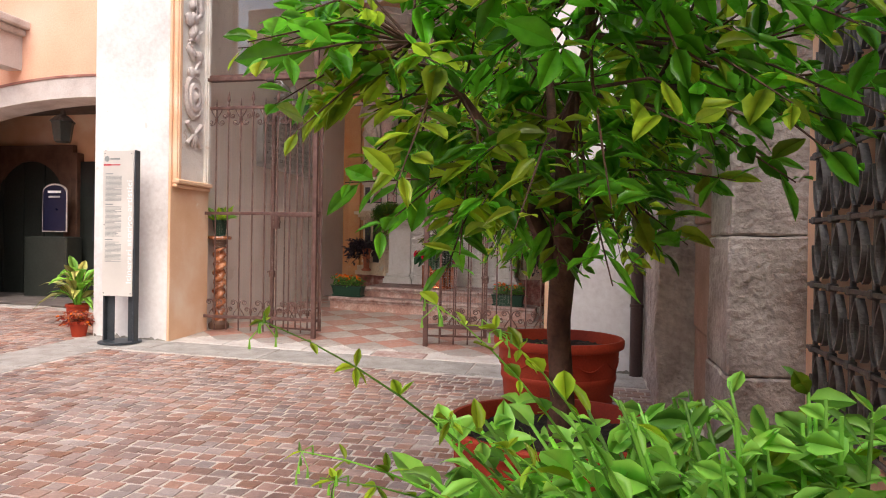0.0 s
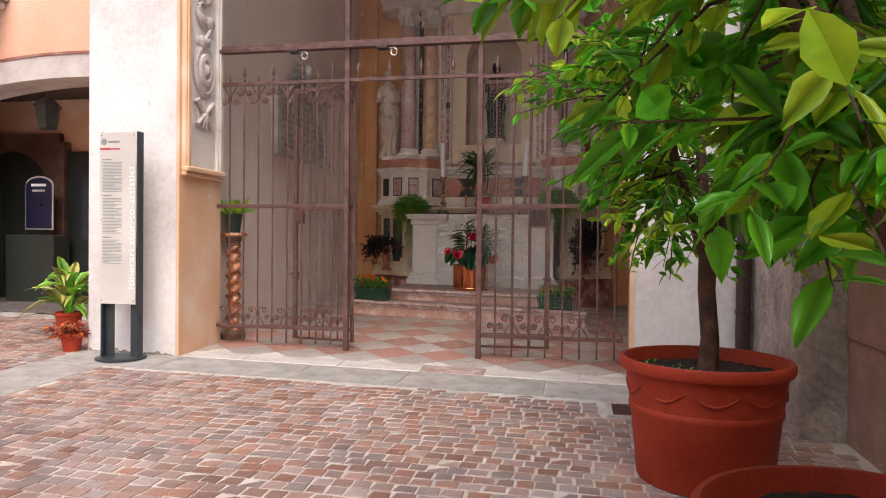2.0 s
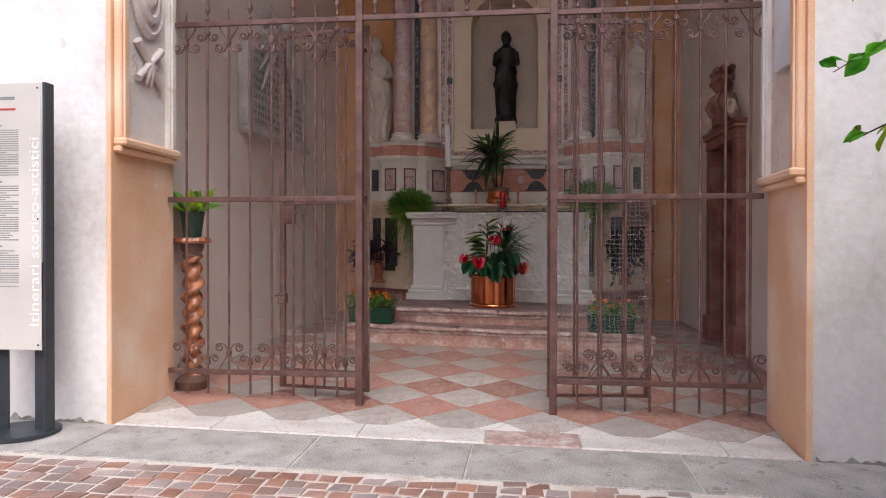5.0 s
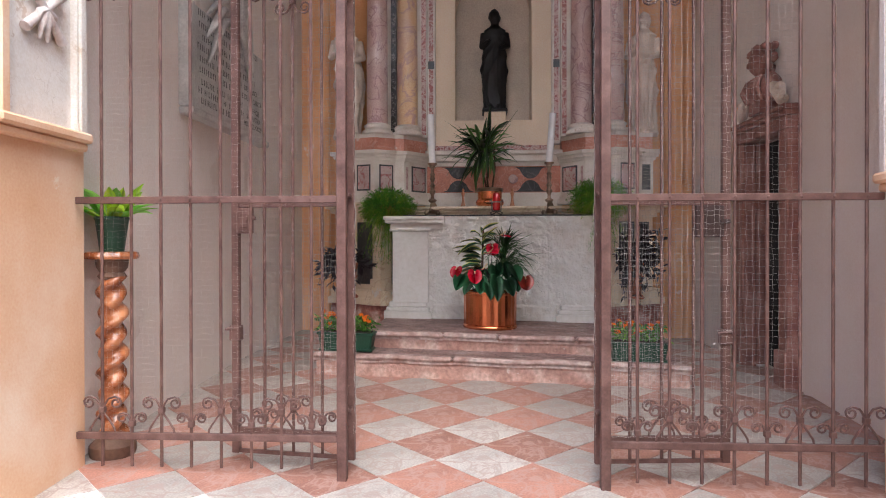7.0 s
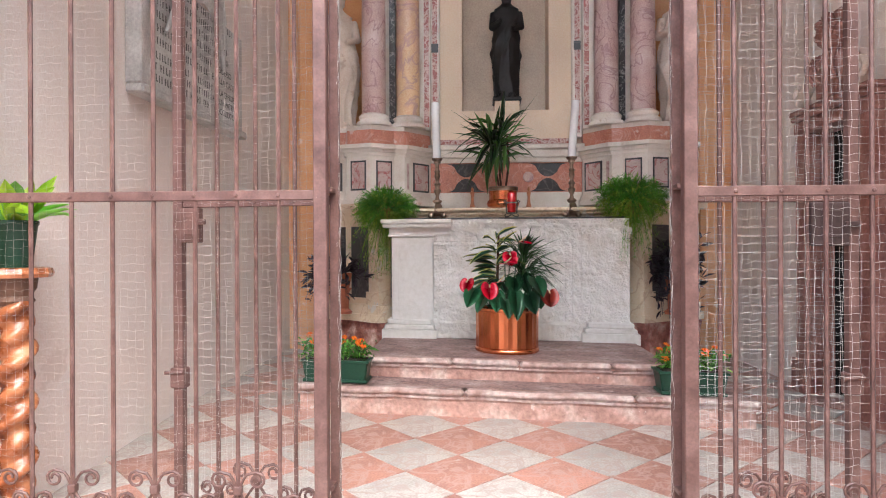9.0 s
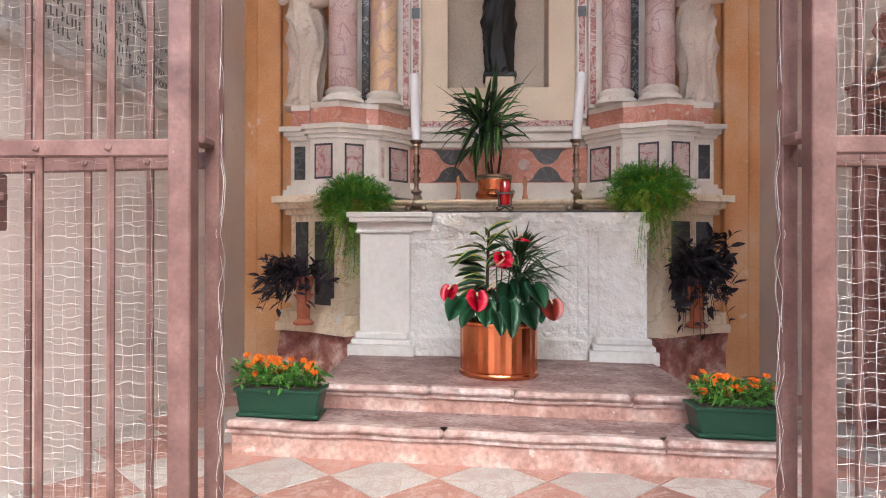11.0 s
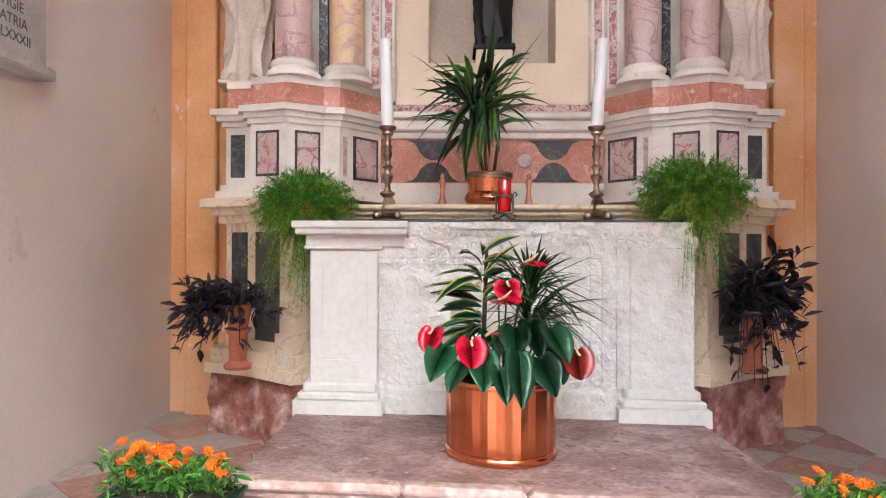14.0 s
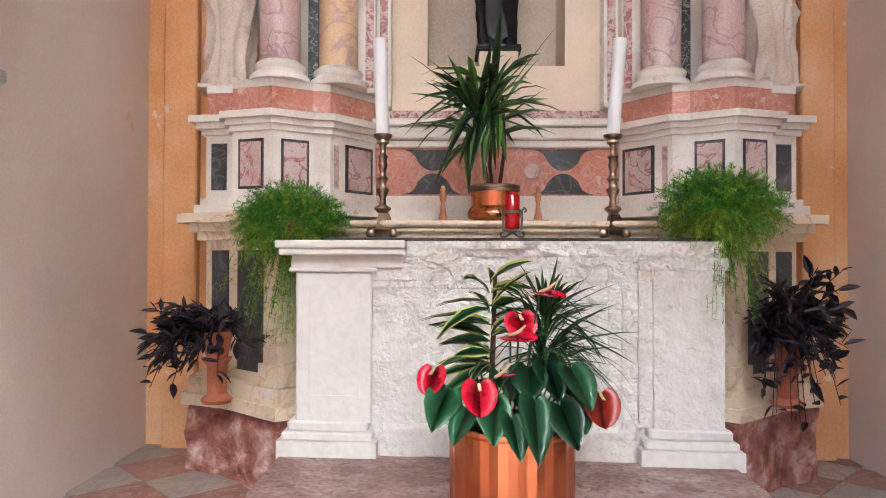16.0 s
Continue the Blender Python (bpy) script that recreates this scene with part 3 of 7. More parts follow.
def flank(bm, line, o, z0, z1, mirror):
    """A course of one flank: the outline moved out by o, back to the end wall."""
    pts = offset(line, o)
    pts = [(pts[0][0] - o, 12.02)] + [(pts[0][0] - o, pts[0][1])] + pts[1:] + [(pts[-1][0], 12.02)]
    if mirror:
        pts = [(2 * CX - x, y) for x, y in reversed(pts)]
    return prism(bm, pts, z0, z1)


def face_panel(p, q, t0, t1, z0, z1, proud, mirror, thick=0.012):
    """A flat slab on the face from p to q, between the shares t0 and t1 of its length."""
    p, q = Vector(p), Vector(q)
    if mirror:
        p, q = Vector((2 * CX - p.x, p.y)), Vector((2 * CX - q.x, q.y))
    d = q - p
    n = Vector((d.y, -d.x)).normalized()
    if n.y > 0:
        n = -n
    a, b = p + d * t0, p + d * t1
    pts = [a + n * proud, b + n * proud, b - n * thick, a - n * thick]
    return prism(B(), [(v.x, v.y) for v in pts], z0, z1)


retable = thing("retable", (CX, 11.9, 0.3), "carved marble altarpiece with inlaid pedestals and columns", "altarpiece")
for mir in (0, 1):
    for nm, line, o, z0, z1, m in (
        ("foot", LOW, 0.03, 0.10, 0.54, REDF), ("lower_base", LOW, 0.05, 0.54, 0.61, YELLOW), ("lower_moulding", LOW, 0.03, 0.61, 0.70, YELLOW),
        ("lower_die", LOW, -0.03, 0.70, 1.50, YELLOW), ("lower_cornice", LOW, 0.0, 1.50, 1.55, YELLOW), ("lower_cornice", LOW, 0.03, 1.55, 1.60, YELLOW),
        ("shelf", LOW, 0.07, 1.60, 1.655, YELLOW),
        ("pedestal_base", LEFT, 0.05, 1.655, 1.71, PALE), ("pedestal_moulding", LEFT, 0.025, 1.71, 1.75, PALE), ("pedestal", LEFT, 0.0, 1.75, 2.13, PALE),
        ("pedestal_cornice", LEFT, 0.02, 2.13, 2.165, PALE), ("pedestal_cornice", LEFT, 0.045, 2.165, 2.20, PALE), ("pedestal_cap", LEFT, 0.075, 2.20, 2.24, PALE),
        ("red_plinth", LEFT, -0.005, 2.24, 2.385, REDM), ("plinth_cap", LEFT, 0.0, 2.385, 2.43, PALE)):
        bm = flank(B(), line, o, z0, z1, mir)
        if nm == "foot":
            bmesh.ops.subdivide_edges(bm, edges=bm.edges, cuts=7, use_grid_fill=True)
            roughen(bm, 0.03, 6.0, mir + 2)
            roughen(bm, 0.018, 19.0, mir + 3)
        elif m in (YELLOW,):
            bmesh.ops.subdivide_edges(bm, edges=bm.edges, cuts=3, use_grid_fill=True)
            roughen(bm, 0.005, 9.0, mir + 5)
        part(nm, bm, m, retable)
    # inlays of the pedestals
    part("inlay", face_panel(LEFT[0], LEFT[1], 0.20, 0.78, 1.80, 2.08, 0.004, mir), DARK, retable)
    for (i, t0, t1) in ((2, 0.16, 0.80), (3, 0.22, 0.90), (5, 0.32, 0.94)):
        part("inlay_border", face_panel(LEFT[i], LEFT[i + 1], t0, t1, 1.795, 2.085, 0.004, mir), DARK, retable)
        part("inlay", face_panel(LEFT[i], LEFT[i + 1], t0 + 0.06, t1 - 0.06, 1.812, 2.068, 0.008, mir), BRECCIA, retable)
    part("inlay_strip", face_panel(LEFT[5], LEFT[6], 0.08, 0.17, 1.81, 2.07, 0.004, mir), PINK, retable)
    # lower flank: pilaster strips and dark panels
    LL = offset(LOW, -0.03)
    part("lower_panel", face_panel(LL[0], LL[1], 0.35, 0.85, 0.98, 1.44, 0.004, mir), DARK, retable)
    part("lower_panel", face_panel(LL[1], LL[2], 0.10, 0.66, 0.76, 1.44, 0.004, mir), DARK, retable)
    part("lower_panel", face_panel(LL[3], LL[4], 0.10, 0.90, 0.76, 1.44, 0.004, mir), DARK, retable)
    part("pilaster", face_panel(LL[1], LL[2], 0.72, 1.0, 0.70, 1.50, 0.02, mir), YELLOW, retable)
    part("pilaster_foot", face_panel(LL[1], LL[2], 0.66, 1.05, 0.70, 0.82, 0.035, mir), YELLOW, retable)

    def mx(x):
        return 2 * CX - x if mir else x

    # columns
    for x, y, m in ((-3.56, 11.56, PINK), (-3.236, 11.70, PINK if mir else PINKY)):
        r = 0.118
        col = part("column", lathe(B(), [(r, 2.55), (r * 1.01, 2.9), (r, 3.4), (r * 0.95, 3.9), (r * 0.88, 4.42), (r * 0.94, 4.44), (r * 0.94, 4.47)], (mx(x), y, 0), 32), m, retable, "", 40)
        part("column_base", lathe(B(), [(0.175, 2.43), (0.175, 2.455), (0.165, 2.47), (0.15, 2.475), (0.138, 2.495), (0.148, 2.51), (0.15, 2.525), (0.128, 2.545), (0.12, 2.55)], (mx(x), y, 0), 32), PALE, col, "", 50)
        bm = lathe(B(), [(0.105, 4.47), (0.11, 4.55), (0.13, 4.65), (0.17, 4.74)], (mx(x), y, 0), 24)
        for k in range(8):
            for lv in (0, 1):
                a = math.pi / 4 * (k + 0.5 * lv)
                blob(bm, (mx(x) + (0.13 + 0.02 * lv) * math.cos(a), y + (0.13 + 0.02 * lv) * math.sin(a), 4.54 + 0.09 * lv), (0.035, 0.035, 0.06), k, 0.3, 1)
        box(bm, mx(x) - 0.16, mx(x) + 0.16, y - 0.16, y + 0.16, 4.74, 4.78)
        part("capital", bm, PALE, col)
    # strips between the columns and beside the niche
    bm = box(B(), *sorted((mx(-3.43), mx(-3.37))), 11.74, 11.79, 2.43, 4.75)
    part("black_strip", bm, BLACKV, retable)
    part("pier_strip", box(B(), *sorted((mx(-3.66), mx(-3.02))), 11.79, 12.0, 2.43, 4.78), PALE, retable)
    part("breccia_strip", box(B(), *sorted((mx(-3.08), mx(-3.03))), 11.775, 11.79, 2.46, 4.7), SPECK, retable)
    part("breccia_strip", box(B(), *sorted((mx(-3.02), mx(-2.93))), 11.88, 12.0, 2.36, 4.7), PALE, retable)
    bm = box(B(), *sorted((mx(-3.00), mx(-2.95))), 11.868, 11.88, 2.40, 4.66)
    part("breccia_strip", bm, SPECK, retable)
    part("diamond_inlay", prism(B(), [(mx(-3.01), 11.864), (mx(-2.94), 11.864), (mx(-2.94), 11.868), (mx(-3.01), 11.868)], 3.24, 3.33), DARK, retable)
    part("entablature", flank(flank(flank(B(), LEFT, 0.0, 4.78, 4.92, mir), LEFT, 0.03, 4.92, 5.06, mir), LEFT, 0.10, 5.06, 5.16, mir), PALE, retable)
part("centre_base", box(B(), -3.05, -1.45, 11.93, 12.0, 1.60, 1.80), PALE, retable)
part("centre_panel", box(B(), -3.05, -1.45, 11.95, 12.0, 1.80, 2.11), REDM, retable)
part("centre_cornice", box(B(), -3.05, -1.45, 11.92, 12.0, 2.11, 2.16, 0.008), PALE, retable)
part("centre_cornice", box(B(), -3.05, -1.45, 11.89, 12.0, 2.16, 2.24, 0.01), PALE, retable)
part("centre_cornice", box(B(), -3.05, -1.45, 11.86, 12.0, 2.24, 2.29, 0.01), PALE, retable)
part("breccia_band", box(B(), -2.94, -1.56, 11.955, 12.0, 2.29, 2.355), SPECK, retable)
part("entablature", box(box(B(), -3.1, -1.4, 11.9, 12.02, 4.78, 5.06), -3.1, -1.4, 11.82, 12.02, 5.06, 5.16), PALE, retable)
# black waisted inlays of the centre panel, and a pale rosette
for c in (-2.66, -1.82):
    for top in (0, 1):
        bm = B()
        z_flat, s = (2.10, 1) if top else (1.81, -1)
        pts = [(c - 0.20, z_flat), (c + 0.20, z_flat)]
        pts += [(c + 0.20 * u, 1.955 + s * 0.145 * (0.06 + 0.50 * (abs(u) / 0.55) ** 2.2 if abs(u) <= 0.55 else 0.56 + 0.42 * math.sqrt(max(0.0, 1 - ((1 - abs(u)) / 0.45) ** 2)))) for u in [1 - k / 16 for k in range(1, 32)]]
        vs = [bm.verts.new((px, 11.945, pz)) for px, pz in pts]
        ve = [bm.verts.new((px, 11.955, pz)) for px, pz in pts]
        bm.faces.new(vs), bm.faces.new(ve)
        for k in range(len(pts)):
            bm.faces.new((vs[k], vs[(k + 1) % len(pts)], ve[(k + 1) % len(pts)], ve[k]))
        part("black_inlay", bm, DARK, retable)
bm = lathe(B(), [(0.055, 0.0), (0.05, 0.012), (0.02, 0.016)], (0, 0, 0), 20)
bmesh.ops.transform(bm, matrix=Matrix.Translation((-2.02, 11.95, 1.96)) @ Matrix.Rotation(radians(90), 4, "X"), verts=bm.verts)
part("rosette", bm, PINK, retable)

# gradine and altar
gradine = thing("altar_gradine", (CX, 11.4, 1.2), "yellow stone ledge behind the altar table", "ledge")
part("body", box(B(), -3.25, -1.25, 11.245, 11.93, 0.5, 1.535), YELLOW, gradine)
part("moulding", box(B(), -3.26, -1.24, 11.21, 11.93, 1.535, 1.565, 0.01), YELLOW, gradine)
part("ledge", roughen(box(B(), -3.27, -1.23, 11.18, 11.93, 1.565, 1.60, 0.012), 0.003, 8), YELLOW, gradine)

altar = thing("altar", (CX, 11.0, 0.45), "white limewashed altar with cracked stucco front on stone steps", "altar")
part("stucco_body", box(B(), -3.22, -1.30, 10.91, 11.22, 0.44, 1.42), STUCCO, altar, "cracked and flaking white stucco")


def peel(x, z, amount):
    """Depth of the peeling coats of limewash at a point of the front."""
    f = 0.55 * noise.fractal(Vector((x * 8.0, 3.1, z * 8.0)), 0.9, 2.1, 6) + 1.3 * noise.noise(Vector((x * 17, 7.7, z * 17))) * 0.35
    t = f * 4.0
    q = t - math.floor(t)
    return amount * (math.floor(t) + min(1.0, q * 5.0)) + 0.0015 * noise.noise(Vector((x * 60, 1.0, z * 60)))


def peeling_face(x0, x1, z0, z1, y, amount, nx, nz, proud=None):
    """A broken stucco face with its returns, seen from the front."""
    bm = B()
    grid = []
    for j in range(nz + 1):
        row = []
        for i in range(nx + 1):
            px_, pz_ = x0 + (x1 - x0) * i / nx, z0 + (z1 - z0) * j / nz
            row.append(bm.verts.new((px_, y - peel(px_, pz_, amount) - (proud(px_, pz_) if proud else 0.0), pz_)))
        grid.append(row)
    for j in range(nz):
        for i in range(nx):
            bm.faces.new((grid[j][i], grid[j][i + 1], grid[j + 1][i + 1], grid[j + 1][i]))
    rim = grid[0][:-1] + [r[-1] for r in grid[:-1]] + grid[-1][:0:-1] + [r[0] for r in grid[:0:-1]]
    back = [bm.verts.new((v.co.x, 11.0, v.co.z)) for v in rim]
    for k in range(len(rim)):
        bm.faces.new((rim[k], rim[(k + 1) % len(rim)], back[(k + 1) % len(rim)], back[k]))
    return bm


def mould(x, z):
    """Raised frame round the sunk field of the altar front, broken away in places."""
    gone = noise.noise(Vector((x * 4.0, 0.3, z * 4.0))) > 0.28
    if x > -1.715 or z > 1.29:
        return 0.006 if gone else 0.022
    if -1.775 < x or z > 1.255:
        return 0.004 if gone else 0.011
    return 0.0


part("stucco_field", peeling_face(-2.93, -1.64, 0.585, 1.405, 10.897, 0.0062, 250, 160, mould), STUCCO, altar)
bm = box(B(), -3.30, -2.93, 10.85, 11.20, 0.60, 1.33, 0.008)
part("pilaster", bm, WHITE, altar)
bm = B()
for a in ((-3.245, -2.985, 0.72, 0.735), (-3.245, -2.985, 1.245, 1.26)):
    box(bm, a[0], a[1], 10.842, 10.85, a[2], a[3])
for a in ((-3.245, -3.23), (-3.0, -2.985)):
    box(bm, a[0], a[1], 10.842, 10.85, 0.735, 1.245)
part("panel_moulding", bm, WHITE, altar)
part("pilaster", peeling_face(-1.565, -1.225, 0.60, 1.345, 10.862, 0.0026, 80, 160), STUCCO, altar)
part("pilaster_strip", peeling_face(-1.635, -1.567, 0.61, 1.36, 10.875, 0.004, 14, 90), STUCCO, altar)
part("capital", peeling_face(-1.64, -1.21, 1.347, 1.405, 10.855, 0.012, 70, 10), STUCCO, altar, "crumbled stucco capital")
for x0, x1 in ((-3.38, -2.90), (-1.64, -1.15)):
    bm = prism(B(), [(x0, 10.80), (x1, 10.80), (x1, 11.2), (x0, 11.2)], 0.43, 0.52)
    box(bm, x0 + 0.02, x1 - 0.02, 10.815, 11.2, 0.52, 0.56, 0.008)
    box(bm, x0 + 0.045, x1 - 0.045, 10.835, 11.2, 0.56, 0.61, 0.01)
    part("pilaster_base", roughen(bm, 0.004, 8), WHITE, altar)
bm = box(B(), -2.90, -1.64, 10.86, 11.2, 0.43, 0.60, 0.02)
bmesh.ops.subdivide_edges(bm, edges=bm.edges, cuts=10, use_grid_fill=True)
part("stucco_base", roughen(bm, 0.012, 9), STUCCO, altar)
part("capital", box(box(B(), -3.33, -2.90, 10.83, 11.2, 1.33, 1.352, 0.006), -3.32, -2.78, 10.84, 11.2, 1.352, 1.409), WHITE, altar)
bm = box(B(), -3.37, -2.765, 10.78, 11.24, 1.41, 1.445, 0.008)
box(bm, -3.385, -2.765, 10.765, 11.24, 1.445, 1.482, 0.006)
part("mensa_end", bm, WHITE, altar, "intact white moulded slab end")
bm = box(B(), -2.763, -1.225, 10.90, 11.24, 1.406, 1.482)
part("mensa_broken", bm, STUCCO, altar, "broken stucco edge of the table slab")


def lip(x, z):
    """What is left of the slab's moulded edge."""
    keep = noise.noise(Vector((x * 3.2, 5.1, 0.0))) + 0.35 * noise.noise(Vector((x * 14, 2.2, z * 20)))
    return (0.055 if z > 1.44 else 0.03) * max(0.0, min(1.0, keep * 3.5 - 0.1))


part("mensa_edge", peeling_face(-2.762, -1.225, 1.407, 1.481, 10.892, 0.006, 260, 14, lip), STUCCO, altar, "crumbling remains of the slab edge")
part("mensa_slate", box(B(), -3.2, -1.25, 10.95, 11.2, 1.482, 1.50, 0.004), DARK, altar)

# ---------------------------------------------------------------- dais steps
def nosing(bm, x0, x1, y, z, proud=0.035, h=0.05):
    box(bm, x0, x1, y - proud, y + 0.06, z - h, z, 0.02)
    box(bm, x0, x1, y - proud * 0.45, y + 0.06, z - h - 0.016, z - h)


step_lower = thing("altar_step", (CX, 9.6, 0.15), "worn pink stone step before the altar", "step", "altar steps", "structure")
part("riser", roughen(box(B(), -3.74, -0.78, 9.40, 9.98, 0.0, 0.275), 0.003, 7), RISER, step_lower)
xs = [-3.77, -2.62, -1.52, -0.75]
for a, b in zip(xs, xs[1:]):
    bm = B()
    nosing(bm, a, b - 0.004, 9.40, 0.31)
    bmesh.ops.subdivide_edges(bm, edges=bm.edges, cuts=9, use_grid_fill=True)
    part("nosing", roughen(roughen(bm, 0.003, 14, a), 0.009, 3.5, a), NOSE, step_lower)
part("tread", sheet(B(), [-3.74, -0.78], [9.45, 9.98], lambda x, y: 0.306), STEP, step_lower)
step_upper = thing("altar_step", (CX, 10.3, 0.3), "worn pink stone platform carrying the altar", "step", "altar steps", "structure")
part("riser", roughen(box(B(), -3.37, -1.19, 9.76, 11.3, 0.0, 0.42), 0.003, 7), RISER, step_upper)
xs = [-3.40, -2.72, -2.24, -1.60, -1.16]
for a, b in zip(xs, xs[1:]):
    bm = B()
    nosing(bm, a, b - 0.004, 9.76, 0.452)
    bmesh.ops.subdivide_edges(bm, edges=bm.edges, cuts=9, use_grid_fill=True)
    part("nosing", roughen(roughen(bm, 0.003, 14, a), 0.009, 3.5, a), NOSE, step_upper)
for i, (a, b) in enumerate(((-3.37, -1.19),)):
    part("slab", roughen(box(B(), a, b, 9.80, 11.3, 0.40, 0.448, 0.004), 0.0015, 5, i), STEP, step_upper)

# ---------------------------------------------------------------- gate
GY, GX0, GX1, PL, PR = 7.27, -4.46, -0.46, -3.085, -1.78


def volute(bm, x, y, z, tall, up, s, r=0.0055):
    """An iron C-scroll held to a bar by its collar, curling out to the side s; tall ones also reach down to the rail."""
    c, h, w, q = (0.115, 0.066, 0.058, 0.031) if tall else (0.045, 0.054, 0.042, 0.025)
    pts = [(0.006, c), (0.010, c + h * 0.45), (w * 0.55, c + h * 0.85), (w + q * 0.3, c + h)]
    pts = [Vector(p) for p in pts]
    line = [pts[0].lerp(pts[1], t).lerp(pts[1].lerp(pts[2], t), t) for t in (0, 0.33, 0.66, 1.0)] + [pts[3]]
    ex, ez = w + q * 0.35, c + h - q
    for k in range(1, 15):
        a = radians(80 - 32 * k)
        rad = q * (1 - 0.045 * k)
        line.append(Vector((ex + rad * math.cos(a), ez + rad * math.sin(a))))
    tube(bm, [(x + s * p.x, y, z + up * p.y) for p in line], r, 6)
    if tall:
        tube(bm, [(x + s * px_, y, z + up * pz_) for px_, pz_ in ((0.006, c), (0.014, c - 0.025), (0.04, c - 0.06), (0.062, c - 0.095), (0.066, 0.0))], r, 6)
    return bm


def spear(bm, x, y, z):
    lathe(bm, [(0.009, 0.0), (0.016, 0.012), (0.009, 0.025), (0.007, 0.04), (0.021, 0.075), (0.014, 0.12), (0.002, 0.17)], (x, y, z), 6)


def gate_panel(parent, x0, x1, y, bars, zbot, zmid, ztop, toe, spears, m=None):
    def put(name, bm):
        if m is not None:
            bmesh.ops.transform(bm, matrix=m, verts=bm.verts)
        part(name, bm, IRON, parent)
    for z in (zbot, zmid, ztop):
        bm = box(B(), x0, x1, y - 0.012, y + 0.012, z - 0.018, z + 0.018, 0.003)
        if z != zbot:
            for x in bars:
                blob(bm, (x, y - 0.013, z), (0.009, 0.006, 0.009), 0, 0, 1)
        put("rail", bm)
    for i, x in enumerate(bars):
        bm = tube(B(), [(x, y, toe), (x, y, ztop + (0.03 if spears else 0))], 0.0085, 6)
        if spears and i % 2 == 0:
            spear(bm, x, y, ztop + 0.02)
        elif spears:
            tube(bm, [(x, y, ztop + 0.02), (x, y, ztop + 0.11)], [0.0085, 0.002], 6)
        tall = i % 2 == 1
        for zz, up in ((zbot + 0.018, 1), (ztop - 0.018, -1)):
            c = zz + up * (0.115 if tall else 0.045)
            box(bm, x - 0.015, x + 0.015, y - 0.014, y + 0.014, c - 0.015, c + 0.015, 0.003)
        put("bar", bm)
        for zz, up in ((zbot + 0.018, 1), (ztop - 0.018, -1)):
            for sd in (-1, 1):
                put("scroll", volute(B(), x, y, zz, tall, up, sd))


gate = thing("gate", (CX, GY, 0), "brown painted wrought-iron gate screen with scrolls and spearheads", "gate")
for x in (PL, PR):
    part("post", box(B(), x - 0.024, x + 0.024, GY - 0.024, GY + 0.024, -0.06, 6.6, 0.003), IRON, gate)
part("transom", box(box(B(), GX0, GX1, GY - 0.05, GY + 0.03, 2.945, 2.985, 0.004), GX0, GX1, GY - 0.03, GY + 0.03, 2.985, 3.02, 0.004), IRON, gate, "reddish brown iron transom")
part("top_rail", box(B(), PL, PR, GY - 0.012, GY + 0.012, 2.625, 2.66, 0.003), IRON, gate)
for k in range(8):
    bm = B()
    x = PL + (k + 0.7) * (PR - PL) / 8.4
    spear(bm, x, GY, 2.66) if k % 2 == 0 else tube(bm, [(x, GY, 2.66), (x, GY, 2.77)], [0.0085, 0.002], 6)
    part("spearhead", bm, IRON, gate)
lb = [PL - 0.155 * k for k in range(1, 9)]
rb = [PR + 0.155 * k for k in range(1, 9)]
gate_panel(gate, GX0, PL, GY, lb, 0.215, 1.418, 2.64, 0.06, True)
gate_panel(gate, PR, GX1, GY, rb, 0.205, 1.418, 2.63, 0.02, True)


def netting(parent, lo, hi, m, seed, gauge=0.00044):
    """Chicken wire from lo to hi along the panel with the pose m."""
    rnd = random.Random(seed)
    vs, fs = [], []

    def strand(pts):
        bm2 = tube(B(), [m @ Vector(p) for p in pts], gauge, 3)
        base = len(vs)
        bm2.verts.index_update()
        vs.extend(v.co[:] for v in bm2.verts)
        fs.extend([base + v.index for v in f.verts] for f in bm2.faces)
        bm2.free()
    n = 76
    cell = 0.031
    q = max(8, int((hi - lo) / cell * 4))
    for k in range(n + 1):
        z = 0.24 + 2.36 * k / n + rnd.uniform(-0.003, 0.003)
        lift = rnd.choice((-1, 1)) * rnd.uniform(0.001, 0.004)
        pts = []
        for i in range(q + 1):
            x = lo + (hi - lo) * i / q
            pts.append((x, 0.014 + 0.006 * noise.noise(Vector((x * 12, z * 3, seed))), z + lift * math.sin(math.pi * (x - lo) / cell) + 0.006 * noise.noise(Vector((x * 9, z * 31, seed + 4)))))
        strand(pts)
    for k in range(int((hi - lo) / 0.031)):
        x = lo + 0.031 * k
        strand([(x + rnd.uniform(-0.005, 0.005), 0.015, 0.24 + 2.36 * i / 40) for i in range(41)])
    me = bpy.data.meshes.new("wire_mesh")
    me.from_pydata(vs, [], fs)
    me.materials.append(WIRE)
    ob = new("wire_mesh", me)
    ob.parent, ob.matrix_parent_inverse = parent, INV[parent]
    tagged(ob, "galvanised chicken wire", kind="stuff")


netting(gate, -4.40, PL - 0.03, Matrix.Translation((0, GY, 0)), 5, 0.00022)
netting(gate, PR + 0.03, -0.85, Matrix.Translation((0, GY, 0)), 6, 0.00045)


